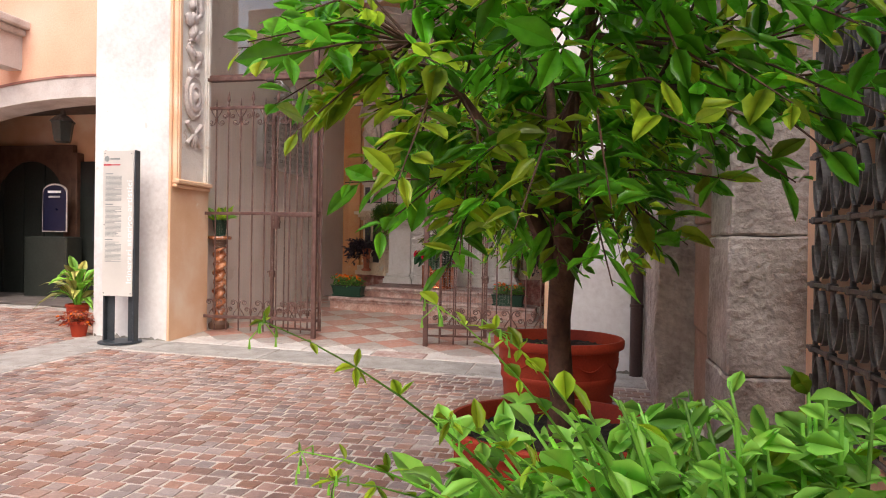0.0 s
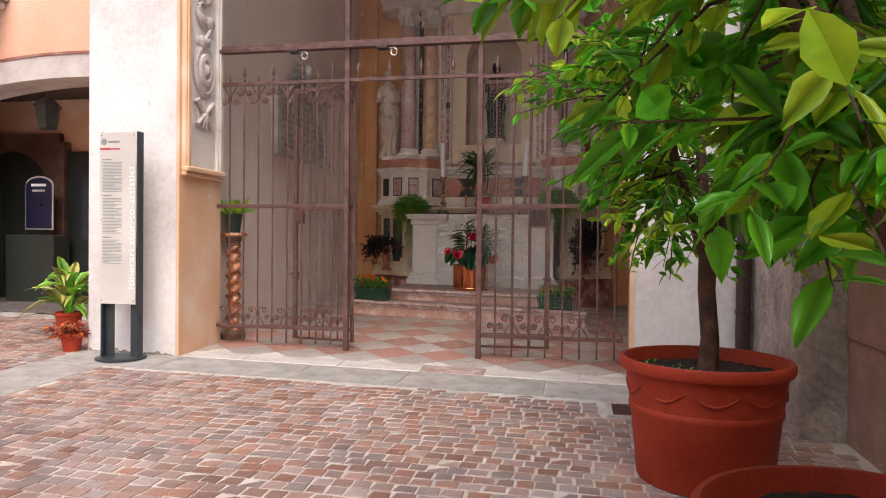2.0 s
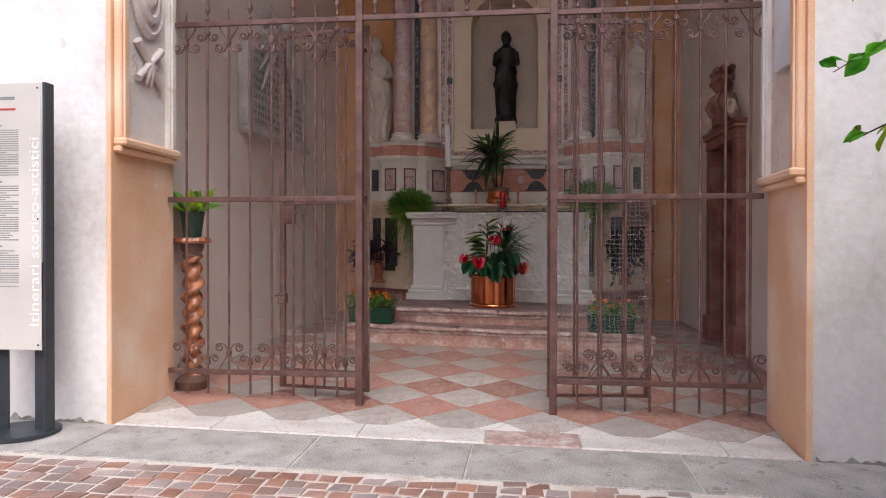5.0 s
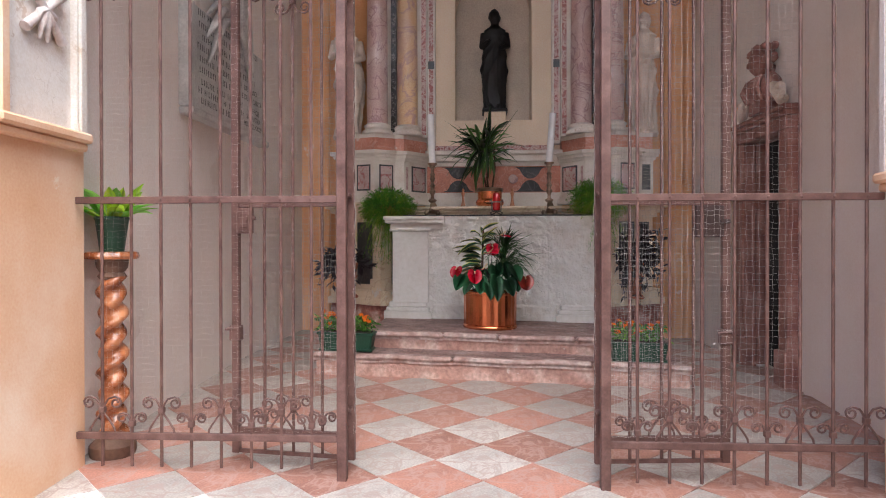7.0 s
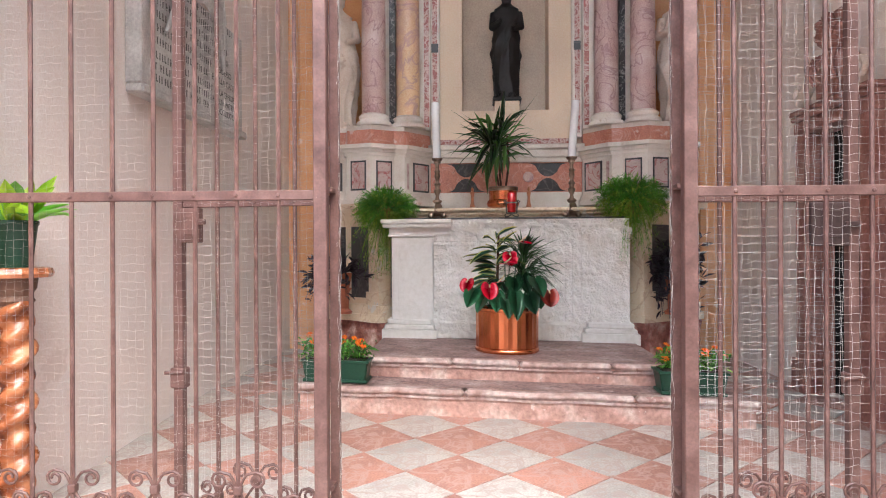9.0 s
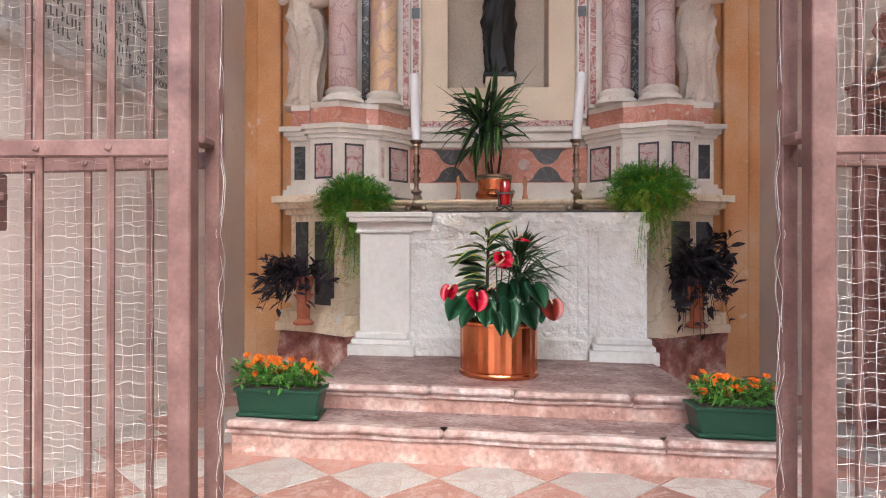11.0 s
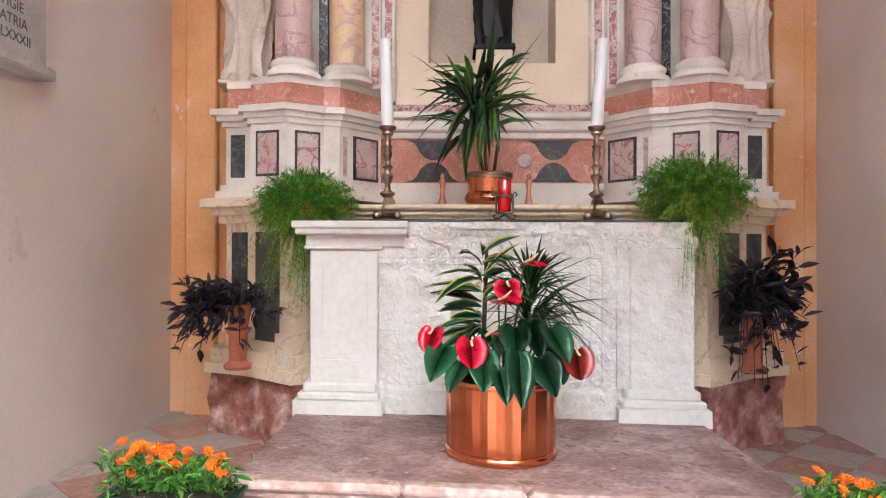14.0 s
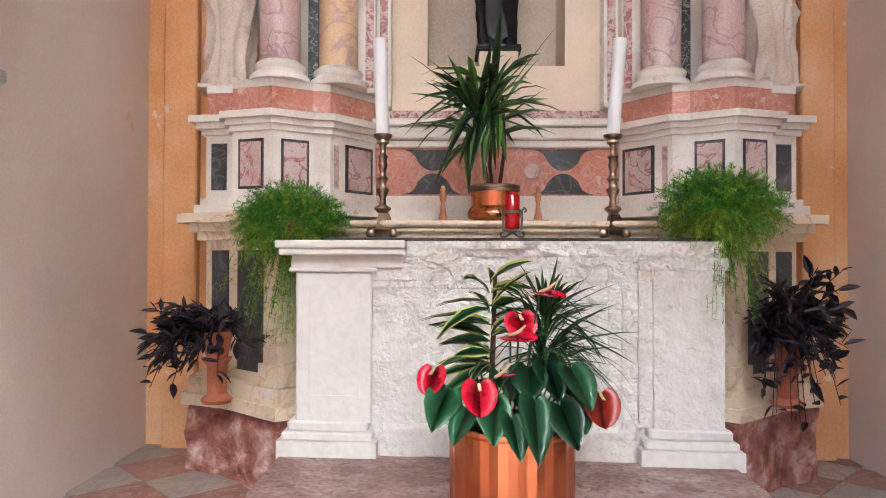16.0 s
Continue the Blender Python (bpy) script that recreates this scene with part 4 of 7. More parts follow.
def gate_leaf(hx, s, turn, W, label):
    """A leaf swung inwards on the post at hx; s points away from the opening."""
    leaf = thing("gate_leaf", (hx, GY + 0.05, 0.05), label, "gate", "gate leaves")
    m = Matrix.Translation((hx - s * (0.03 if s < 0 else 0.02), GY + 0.10, 0)) @ Matrix.Rotation(radians(turn), 4, "Z")
    bars = [s * W * k / 4 for k in (1, 2, 3)]
    gate_panel(leaf, min(0, s * W), max(0, s * W), 0.0, bars, 0.20, 1.405, 2.60, 0.10, False, m)
    for x, r in ((0.0, 0.017), (s * W, 0.02)):
        bm = box(B(), x - r, x + r, -r, r * 0.6, 0.08, 2.62, 0.002)
        bmesh.ops.transform(bm, matrix=m, verts=bm.verts)
        part("stile", bm, IRON, leaf)
    bm = box(B(), min(0, s * W), max(0, s * W), -0.008, 0.008, 0.08, 0.10)
    bmesh.ops.transform(bm, matrix=m, verts=bm.verts)
    part("rail", bm, IRON, leaf)
    bm = box(B(), s * W - 0.03, s * W + 0.03, -0.03, 0.02, 0.68, 0.76, 0.005)
    tube(bm, [(s * W - 0.05, -0.03, 0.74), (s * W + 0.03, -0.03, 0.745)], 0.008, 6)
    bmesh.ops.transform(bm, matrix=m, verts=bm.verts)
    part("latch", bm, IRON, leaf)
    half, low = (0.072, 1.225) if s > 0 else (0.04, 1.25)
    mid = s * (W - half - 0.015)
    bm = box(box(B(), mid - half, mid + half, -0.025, 0.012, low, 1.385, 0.004), mid - half * 0.55, mid + half * 0.55, -0.030, -0.024, low + 0.03, 1.355, 0.002)
    box(bm, mid + half - 0.022, mid + half + 0.03, -0.034, -0.02, low + 0.07, low + 0.09, 0.002)
    bmesh.ops.transform(bm, matrix=m, verts=bm.verts)
    part("lock_box", bm, PIPE if s > 0 else IRON, leaf, "dark steel lock box")
    for zz in (0.35, 1.44, 2.45):
        part("hinge", box(B(), *sorted((hx, hx - s * 0.036)), GY + 0.02, GY + 0.10, zz - 0.009, zz + 0.009, 0.003), IRON, leaf)
    rnd = random.Random(4)
    for k in range(3):
        pts = [(-s * rnd.uniform(0.012, 0.024), rnd.uniform(-0.02, 0.01), 0.22 + 0.06 * i) for i in range(40)]
        part("wire_end", tube(B(), [m @ Vector(p) for p in pts], 0.00045, 4), WIRE, leaf)
    lo, hi = sorted((0.0, s * W))
    netting(leaf, lo, hi, m, int(abs(hx) * 100))


gate_leaf(PL, -1, -9, 0.649, "open iron gate leaf backed with chicken wire")
gate_leaf(PR, 1, 5.2, 0.653, "open iron gate leaf backed with chicken wire")

for sx in (-3.62, -2.72):
    sp = thing("gate_spotlight", (sx, GY - 0.04, 2.9), "small dark spotlight with a pale ring under the transom", "spotlight", "gate spotlights")
    part("mount", box(B(), sx - 0.055, sx + 0.055, GY - 0.08, GY + 0.02, 2.918, 2.944, 0.004), PIPE, sp)
    bm = tube(B(), [(sx + 0.11 + 0.03 * math.cos(k * 0.5), GY - 0.05, 2.885 + 0.035 * math.sin(k * 0.5)) for k in range(13)], 0.005, 6)
    part("ring", bm, WAX, sp)
    part("arm", tube(B(), [(sx + 0.05, GY - 0.05, 2.915), (sx + 0.11, GY - 0.05, 2.92)], 0.01, 6), BLACKI, sp)

# glazing over the gate
glazing = thing("fanlight_glazing", (CX, GY, 3.0), "glass panes in a brown iron frame over the gate", "window", "", "structure")
for a, b in ((GX0, PL - 0.024), (PL + 0.024, PR - 0.024), (PR + 0.024, GX1)):
    part("pane", box(B(), a, b, GY - 0.003, GY + 0.003, 3.02, 6.58), GLASS, glazing)

# ---------------------------------------------------------------- plants
def leaf_geo(bm, base, direction, length, width, droop=0.25, roll=0.0, fold=0.25, mi=0):
    """One pointed leaf of eight faces, folded along its rib and bowed."""
    d = Vector(direction).normalized()
    side = d.cross(Vector((0, 0, 1)))
    side = side.normalized() if side.length > 0.05 else Vector((1, 0, 0))
    side = Matrix.Rotation(roll, 3, d) @ side
    up = side.cross(d).normalized()
    rib, le, ri = [], [], []
    for t, w in ((0.0, 0.03), (0.24, 0.76), (0.50, 1.0), (0.78, 0.60), (1.0, 0.0)):
        c = Vector(base) + d * (length * t) - Vector((0, 0, 1)) * (droop * length * t * t)
        rib.append(bm.verts.new(c))
        if 0 < t < 1:
            le.append(bm.verts.new(c + side * (width / 2 * w) + up * (fold * width / 2 * w)))
            ri.append(bm.verts.new(c - side * (width / 2 * w) + up * (fold * width / 2 * w)))
    fs = []
    for arr in (le, ri):
        fs.append(bm.faces.new((rib[0], arr[0], rib[1])))
        fs.append(bm.faces.new((rib[1], arr[0], arr[1], rib[2])))
        fs.append(bm.faces.new((rib[2], arr[1], arr[2], rib[3])))
        fs.append(bm.faces.new((rib[3], arr[2], rib[4])))
    for f in fs:
        f.material_index = mi
        f.smooth = True


def raw_part(name, bm, mats, parent, label="", kind=""):
    """A part of foliage: normals stay as they are."""
    me = bpy.data.meshes.new(name)
    bm.to_mesh(me)
    bm.free()
    for m in mats:
        me.materials.append(m)
    ob = new(name, me)
    ob.parent, ob.matrix_parent_inverse = parent, INV.get(parent, Matrix())
    return tagged(ob, label, kind=kind)


def tub(parent, x, y, z, r, h, material=TERRA, soil=0.07):
    prof = [(r * 0.76, 0.0), (r * 0.78, 0.012), (r * 0.86, h * 0.55), (r * 0.885, h * 0.58), (r * 0.885, h * 0.62), (r * 0.875, h * 0.63), (r * 0.92, h * 0.86), (r * 0.925, h * 0.90),
            (r * 0.99, h * 0.91), (r, h * 0.93), (r, h * 0.985), (r * 0.985, h), (r * 0.945, h), (r * 0.93, h * 0.985), (r * 0.87, h * 0.80)]
    part("tub", lathe(B(), prof, (x, y, z), 48), material, parent, "", 35)
    if r > 0.4:
        for k in range(10):
            a0 = 2 * math.pi * k / 10
            pts = []
            for i in range(9):
                a = a0 + 0.55 * i / 8
                zz = h * 0.80 - 0.05 * h * math.sin(math.pi * i / 8) * 1.6
                rr = r * (0.875 + 0.045 * (zz / h - 0.63) / 0.23) + 0.003
                pts.append((x + rr * math.cos(a), y + rr * math.sin(a), z + zz))
            part("swag", tube(B(), pts, [0.002, 0.004, 0.0055, 0.007, 0.0075, 0.007, 0.0055, 0.004, 0.002], 6), material, parent, "", 80)
    bm = B()
    bmesh.ops.create_grid(bm, x_segments=24, y_segments=24, size=r * 0.64, matrix=Matrix.Translation((x, y, z + h - soil)))
    for v in bm.verts:
        dx, dy = v.co.x - x, v.co.y - y
        k = max(abs(dx), abs(dy)) / max(1e-6, math.hypot(dx, dy))
        v.co.x, v.co.y = x + dx * k * 1.38, y + dy * k * 1.38
        v.co.z += 0.012 * noise.noise(v.co * 18) + 0.01 * noise.noise(v.co * 50)
    part("soil", bm, SOIL, parent, "", 60)


def citrus(x, y, r, h, trunk, fork_z, crown_c, crown_r, twig_n, per, seed, label, lmin, lmax, extra):
    rnd = random.Random(seed)
    z = gz(x, y)
    tree = thing("citrus_tree", (x, y, z), label, "potted tree", "potted citrus trees")
    tub(tree, x, y, z, r, h)
    tx, ty = trunk
    bm = B()
    base = Vector((tx, ty, z + h - 0.1))
    fork = Vector((tx + rnd.uniform(-0.03, 0.03), ty, fork_z))
    tube(bm, [base, base.lerp(fork, 0.3) + Vector((0.012, 0, 0)), base.lerp(fork, 0.7) - Vector((0.01, 0.01, 0)), fork], [0.056, 0.045, 0.042, 0.048], 12)
    cc, cr = Vector(crown_c), Vector(crown_r)
    spine = []
    for i in range(4):
        a = 2 * math.pi * (i + rnd.uniform(-0.2, 0.2)) / 4 + 0.5
        end = cc + Vector((cr.x * 0.5 * math.cos(a), cr.y * 0.5 * math.sin(a), cr.z * (0.15 + 0.25 * (i % 2))))
        m1 = fork.lerp(end, 0.35) + Vector((rnd.uniform(-0.04, 0.04), rnd.uniform(-0.04, 0.04), 0.10))
        m2 = fork.lerp(end, 0.7) + Vector((rnd.uniform(-0.05, 0.05), rnd.uniform(-0.05, 0.05), 0.06))
        tube(bm, [fork - Vector((0, 0, 0.05)), m1, m2, end], [0.042, 0.027, 0.016, 0.008], 8)
        spine += [m1, m1.lerp(m2, 0.5), m2, m2.lerp(end, 0.5), end]
    tips = [Vector(e) for e in extra]
    for k in range(twig_n):
        u = Vector((rnd.gauss(0, 1), rnd.gauss(0, 1), rnd.gauss(0.05, 0.9))).normalized() * rnd.uniform(0.45, 1.04)
        u *= 1 + 0.18 * noise.noise(u * 2.2 + Vector((seed, 0, 0)))
        tips.append(cc + Vector((u.x * cr.x, u.y * cr.y, u.z * cr.z)))
    foliage = B()
    for q in tips:
        p = min(spine, key=lambda s: (s - q).length + rnd.uniform(0, 0.25))
        pm = p.lerp(q, 0.55) + Vector((rnd.uniform(-0.05, 0.05), rnd.uniform(-0.05, 0.05), rnd.uniform(-0.02, 0.09)))
        tube(bm, [p, pm, q], [0.006, 0.0042, 0.002], 5)
        n = per + rnd.randint(-3, 3)
        yellow = 0.75 if rnd.random() < 0.42 + 0.25 * (cc.x - q.x) / cr.x else 0.10
        for k in range(n):
            t = 0.30 + 0.72 * (k + rnd.random() * 0.6) / n
            c = p.lerp(pm, t * 2) if t < 0.5 else pm.lerp(q, t * 2 - 1)
            along = (q - pm).normalized()
            sd = along.cross(Vector((0, 0, 1))).normalized() * (1 if k % 2 else -1)
            d = along * rnd.uniform(0.2, 1.0) + sd * rnd.uniform(0.3, 1.0) + Vector((0, 0, rnd.uniform(-0.75, 0.5) - 0.5 * along.z))
            L = rnd.uniform(lmin, lmax) * (0.7 if t > 0.93 else 1.0)
            tube(foliage, [c, c + d.normalized() * 0.018], 0.0015, 3)
            leaf_geo(foliage, c + d.normalized() * 0.015, d, L, L * rnd.uniform(0.45, 0.58), rnd.uniform(0.0, 0.45), rnd.uniform(-0.9, 0.9), rnd.uniform(0.06, 0.28), 1 if rnd.random() < yellow else 0)
    part("trunk", roughen(bm, 0.006, 20), BARK, tree, "", 50)
    weeds = B()
    for k in range(34):
        a, q = rnd.gauss(3.6, 0.9), r * rnd.uniform(0.2, 0.78)
        leaf_geo(weeds, (x + q * math.cos(a), y + q * math.sin(a), z + h - 0.068), (rnd.uniform(-1, 1), rnd.uniform(-1, 1), rnd.uniform(0.2, 1.6)), rnd.uniform(0.015, 0.05), rnd.uniform(0.008, 0.02), 0.3, 0, 0.2)
    raw_part("weeds", weeds, [SHRUB], tree, kind="stuff")
    raw_part("crown", foliage, [LEAF, LEAFY], tree)
    return tree


citrus(-0.22, 4.60, 0.425, 0.62, (-0.20, 4.64), 1.05, (-0.10, 4.60, 1.80), (1.04, 0.95, 0.95), 215, 15, 11, "potted citrus tree with glossy leaves in a terracotta tub", 0.07, 0.12,
       ((-0.55, 4.35, 1.02), (-0.45, 4.22, 0.92), (-0.35, 4.12, 1.10), (-0.62, 4.6, 1.10), (-0.15, 4.12, 1.22), (0.02, 4.1, 1.05), (-0.5, 4.3, 1.22), (-0.82, 4.4, 1.32), (0.3, 4.15, 1.15), (-1.25, 4.57, 1.90), (-1.20, 4.45, 1.75), (-0.75, 4.35, 1.20), (-0.62, 4.20, 1.02), (-0.70, 4.45, 0.95), (-0.5, 4.1, 1.15), (0.25, 4.1, 0.95), (-0.9, 4.5, 1.45)))
citrus(-0.13, 2.72, 0.44, 0.57, (-0.12, 2.60), 1.02, (-0.14, 2.45, 1.70), (1.02, 0.95, 0.76), 160, 12, 5, "potted citrus tree with glossy leaves standing before a stone wall", 0.085, 0.155,
       ((0.9, 2.0, 1.52), (0.88, 1.95, 1.38), (0.62, 1.85, 1.30), (0.92, 2.3, 1.66), (0.7, 1.8, 1.6), (0.85, 1.9, 1.72), (0.45, 1.75, 1.45), (-0.78, 1.50, 1.54), (-0.88, 1.62, 1.62), (-1.12, 2.0, 1.72), (-1.05, 2.1, 1.55), (-0.53, 1.78, 1.24), (-0.62, 1.95, 1.15), (-0.2, 1.75, 1.15), (-0.45, 2.1, 1.02), (0.05, 1.9, 1.0), (0.75, 2.2, 1.45), (0.8, 2.5, 1.6), (0.55, 2.1, 1.3)))

# ---------------------------------------------------------------- sign by the pier
def text_mesh(words, size, m, material, parent, name="lettering"):
    cu = bpy.data.curves.new(name, "FONT")
    cu.body, cu.size, cu.extrude = words, size, 0.0006
    ob = bpy.data.objects.new(name, cu)
    scene.collection.objects.link(ob)
    bpy.context.view_layer.update()
    me = bpy.data.meshes.new_from_object(ob.evaluated_get(bpy.context.evaluated_depsgraph_get()))
    bpy.data.objects.remove(ob)
    me.transform(m)
    me.materials.clear()
    me.materials.append(material)
    o = new(name, me)
    o.parent, o.matrix_parent_inverse = parent, INV.get(parent, Matrix())
    return o


SX0, SX1, SY = -5.06, -4.70, 6.31
sign = thing("information_sign", (-4.93, SY + 0.06, 0.0), "beige information panel on grey steel posts beside the pier", "sign")
for a in (SX0 + 0.006, SX1 + 0.002):
    part("post", box(B(), a, a + 0.02, SY, SY + 0.075, 0.01, 2.03, 0.003), STEEL, sign)
for a, b in ((SX0 + 0.026, SX0 + 0.11), (SX1 - 0.085, SX1 + 0.002)):
    part("post_web", box(B(), a, b, SY + 0.045, SY + 0.06, 0.01, 1.0, 0.003), STEEL, sign)
part("base_plate", lathe(B(), [(0.215, 0.0), (0.215, 0.018), (0.2, 0.022)], (-4.88, SY + 0.05, gz(-4.88, 6.4) + 0.004), 32), STEEL, sign)
panel = part("panel", box(B(), SX0, SX1, SY - 0.008, SY, 0.50, 2.025, 0.002), PANEL, sign)
bm = B()
rnd = random.Random(3)
for z0, z1 in ((1.50, 1.76), (1.13, 1.44), (0.86, 1.07)):
    z = z1
    part("printed_title", box(B(), SX0 + 0.03, SX0 + 0.12, SY - 0.0094, SY - 0.0085, z + 0.018, z + 0.028), INK, panel)
    while z > z0:
        box(bm, SX0 + 0.03, SX0 + (0.222 if rnd.random() < 0.86 else rnd.uniform(0.1, 0.2)), SY - 0.0094, SY - 0.0085, z - 0.0055, z)
        z -= 0.0128
tagged(part("small_print", bm, INK, panel), kind="stuff")
part("red_band", box(B(), SX0 + 0.005, SX0 + 0.10, SY - 0.0094, SY - 0.0085, 1.868, 1.886), REDINK, panel)
part("red_band", box(B(), SX0 + 0.10, SX0 + 0.205, SY - 0.0094, SY - 0.0085, 1.870, 1.882), REDINK, panel)
part("printed_title", box(B(), SX0 + 0.085, SX0 + 0.2, SY - 0.0094, SY - 0.0085, 1.93, 1.948), INK, panel)
bm = lathe(B(), [(0.03, 0.0), (0.03, 0.001)], (0, 0, 0), 20)
lathe(bm, [(0.02, 0.0), (0.02, 0.0016)], (0, 0, 0), 6)
bmesh.ops.transform(bm, matrix=Matrix.Translation((SX0 + 0.045, SY - 0.0085, 1.94)) @ Matrix.Rotation(radians(90), 4, "X"), verts=bm.verts)
part("emblem", bm, INK, panel)
for x in (SX0 + 0.02, SX1 - 0.02):
    for z in (0.53, 1.25, 1.995):
        part("screw", box(B(), x - 0.005, x + 0.005, SY - 0.012, SY - 0.008, z - 0.005, z + 0.005, 0.001), STEEL, panel)
text_mesh("Itinerari storico-artistici", 0.088, Matrix.Translation((SX1 - 0.014, SY - 0.0088, 0.63)) @ Matrix.Rotation(radians(-90), 4, "Y") @ Matrix.Rotation(radians(90), 4, "X") @ Matrix.Diagonal((1.28, 1, 1, 1)), WHITEINK, panel)

# ---------------------------------------------------------------- carved reliefs on the reveals
def relief_panel(x, s, z0, seed, label):
    """A framed panel on the reveal face at x; s points into the opening."""
    th = thing("relief_panel", (x, 6.97, z0), label, "relief", "carved reveal panels")
    y0, y1 = 6.635, 7.30
    fx = lambda a, b: sorted((x + s * a, x + s * b))
    part("field", box(B(), *fx(0.0, 0.02), y0 + 0.08, y1 - 0.08, z0, 5.0), STATUE if s < 0 else PALE, th)
    for a, b in ((y0, y0 + 0.09), (y1 - 0.09, y1)):
        part("frame", box(box(B(), *fx(0.0, 0.05), a, b, z0, 5.0, 0.008), *fx(0.05, 0.065), a + 0.02, b - 0.02, z0, 5.0, 0.004), ORANGE if a == y0 else PALE, th)
    part("frame_foot", box(box(B(), *fx(0.0, 0.055), y0 - 0.01, y1 + 0.01, z0 - 0.06, z0 - 0.02, 0.01), *fx(0.0, 0.085), y0 - 0.01, y1 + 0.01, z0 - 0.02, z0 + 0.03, 0.012), ORANGE, th)
    if s < 0:
        return th
    yc = (y0 + y1) / 2
    rnd = random.Random(seed)
    # crossed torches and ribbon
    for k in (-1, 1):
        part("carved_torch", tube(B(), [(x + s * 0.045, yc - k * 0.14, z0 + 0.44), (x + s * 0.05, yc, z0 + 0.56), (x + s * 0.045, yc + k * 0.14, z0 + 0.68)], [0.026, 0.018, 0.03], 8), CARVED, th, "", 60)
    for k in range(5):
        a = radians(200 + 35 * k)
        part("carved_ribbon", tube(B(), [(x + s * 0.05, yc, z0 + 0.56), (x + s * 0.06, yc + 0.06 * math.cos(a), z0 + 0.56 + 0.07 * math.sin(a)), (x + s * 0.04, yc + 0.10 * math.cos(a + 0.3), z0 + 0.56 + 0.15 * math.sin(a + 0.3))], [0.02, 0.018, 0.008], 6), CARVED, th, "", 60)
    # round shield
    bm = lathe(B(), [(0.20, 0.0), (0.205, 0.025), (0.175, 0.045), (0.165, 0.03), (0.13, 0.03), (0.12, 0.055), (0.085, 0.06), (0.075, 0.04), (0.05, 0.045), (0.03, 0.075), (0.005, 0.085)], (0, 0, 0), 32)
    bmesh.ops.transform(bm, matrix=Matrix.Translation((x + s * 0.015, yc, z0 + 0.98)) @ Matrix.Rotation(radians(90 * s), 4, "Y") @ Matrix.Diagonal((1.25, 0.92, 1, 1)), verts=bm.verts)
    part("carved_shield", bm, CARVED, th, "", 50)
    # trophies of leaves, fruit and weapons above
    z = z0 + 1.28
    while z < 4.9:
        for k in range(3):
            bm = B()
            blob(bm, (x + s * 0.04, yc + rnd.uniform(-0.12, 0.12), z + rnd.uniform(-0.05, 0.05)), (0.035, rnd.uniform(0.04, 0.09), rnd.uniform(0.05, 0.10)), rnd.randint(0, 99), 0.45, 2, Matrix.Rotation(rnd.uniform(-1, 1), 3, "X"))
            part("carved_leaf", bm, CARVED, th, "", 60)
        a = rnd.uniform(-0.9, 0.9)
        part("carved_staff", tube(B(), [(x + s * 0.045, yc - 0.16 * math.sin(a), z - 0.14 * math.cos(a)), (x + s * 0.05, yc + 0.16 * math.sin(a), z + 0.14 * math.cos(a))], [0.014, 0.02], 6), CARVED, th, "", 60)
        z += 0.19
    return th


relief_panel(-4.47, 1, 1.73, 4, "carved stone relief of a shield and trophies in an orange frame")
for o in relief_panel(-0.45, -1, 1.50, 9, "plain stone panel in an orange frame with a broken corner").children:
    for v in o.data.vertices:
        v.co.x += 0.055 * (v.co.y - 6.63)
notice = thing("paper_notice", (-0.47, 6.95, 2.2), "white framed notice fixed to the reveal panel", "notice")
part("sheet", box(B(), -0.50, -0.47, 6.72, 6.98, 2.12, 2.75, 0.004), WAX, notice)

# ---------------------------------------------------------------- left wall: plaque
plaque = thing("memorial_plaque", (-4.55, 9.6, 2.15), "grey marble memorial slab with engraved lines and carved eagle", "plaque")
part("slab", box(B(), -4.55, -4.47, 8.72, 10.38, 2.19, 2.95, 0.006), PLAQUE, plaque)
part("ledge", box(box(B(), -4.55, -4.44, 8.66, 10.42, 2.13, 2.19, 0.012), -4.55, -4.45, 8.66, 8.72, 2.19, 2.95, 0.006), PLAQUE, plaque)
rnd = random.Random(8)
bm = B()
lines = [("DESIDERIO", 10.13, 2.555), ("E DELLA CARITÀ", 10.26, 2.475), ("LA EFFIGIE", 10.20, 2.385), ("SUA PATRIA", 10.23, 2.315), ("MDCCCLXXXII", 10.25, 2.245)]
ends = {}
for words, right, z in lines:
    o = text_mesh(words, 0.066, Matrix.Translation((-4.4688, 0, z)) @ Matrix.Rotation(radians(90), 4, "Z") @ Matrix.Rotation(radians(90), 4, "X") @ Matrix.Diagonal((1.05, 1, 1, 1)), ENGRAVE, plaque, "engraved_line")
    far, near = max(v.co.y for v in o.data.vertices), min(v.co.y for v in o.data.vertices)
    for v in o.data.vertices:
        v.co.y += right - far
    ends[z] = near + right - far - 0.05
# the rest of the inscription, too worn to read
for z in (2.89, 2.805, 2.72, 2.64, 2.555, 2.475, 2.385, 2.315, 2.245):
    y = 8.80 + rnd.uniform(0, 0.10)
    stop = ends.get(z, rnd.uniform(10.05, 10.25))
    while y < stop - 0.1:
        for k in range(rnd.randint(2, 9)):
            w = rnd.uniform(0.020, 0.036)
            if y + w > stop:
                break
            box(bm, -4.4697, -4.4685, y, y + 0.011, z, z + 0.046)
            if rnd.random() < 0.6:
                q = rnd.choice((0.0, 0.019, 0.037))
                box(bm, -4.4697, -4.4685, y + 0.011, y + w * 0.75, z + q, z + q + 0.009)
            y += w + 0.010
        y += 0.035
tagged(part("engraving", bm, ENGRAVE, plaque), kind="stuff")
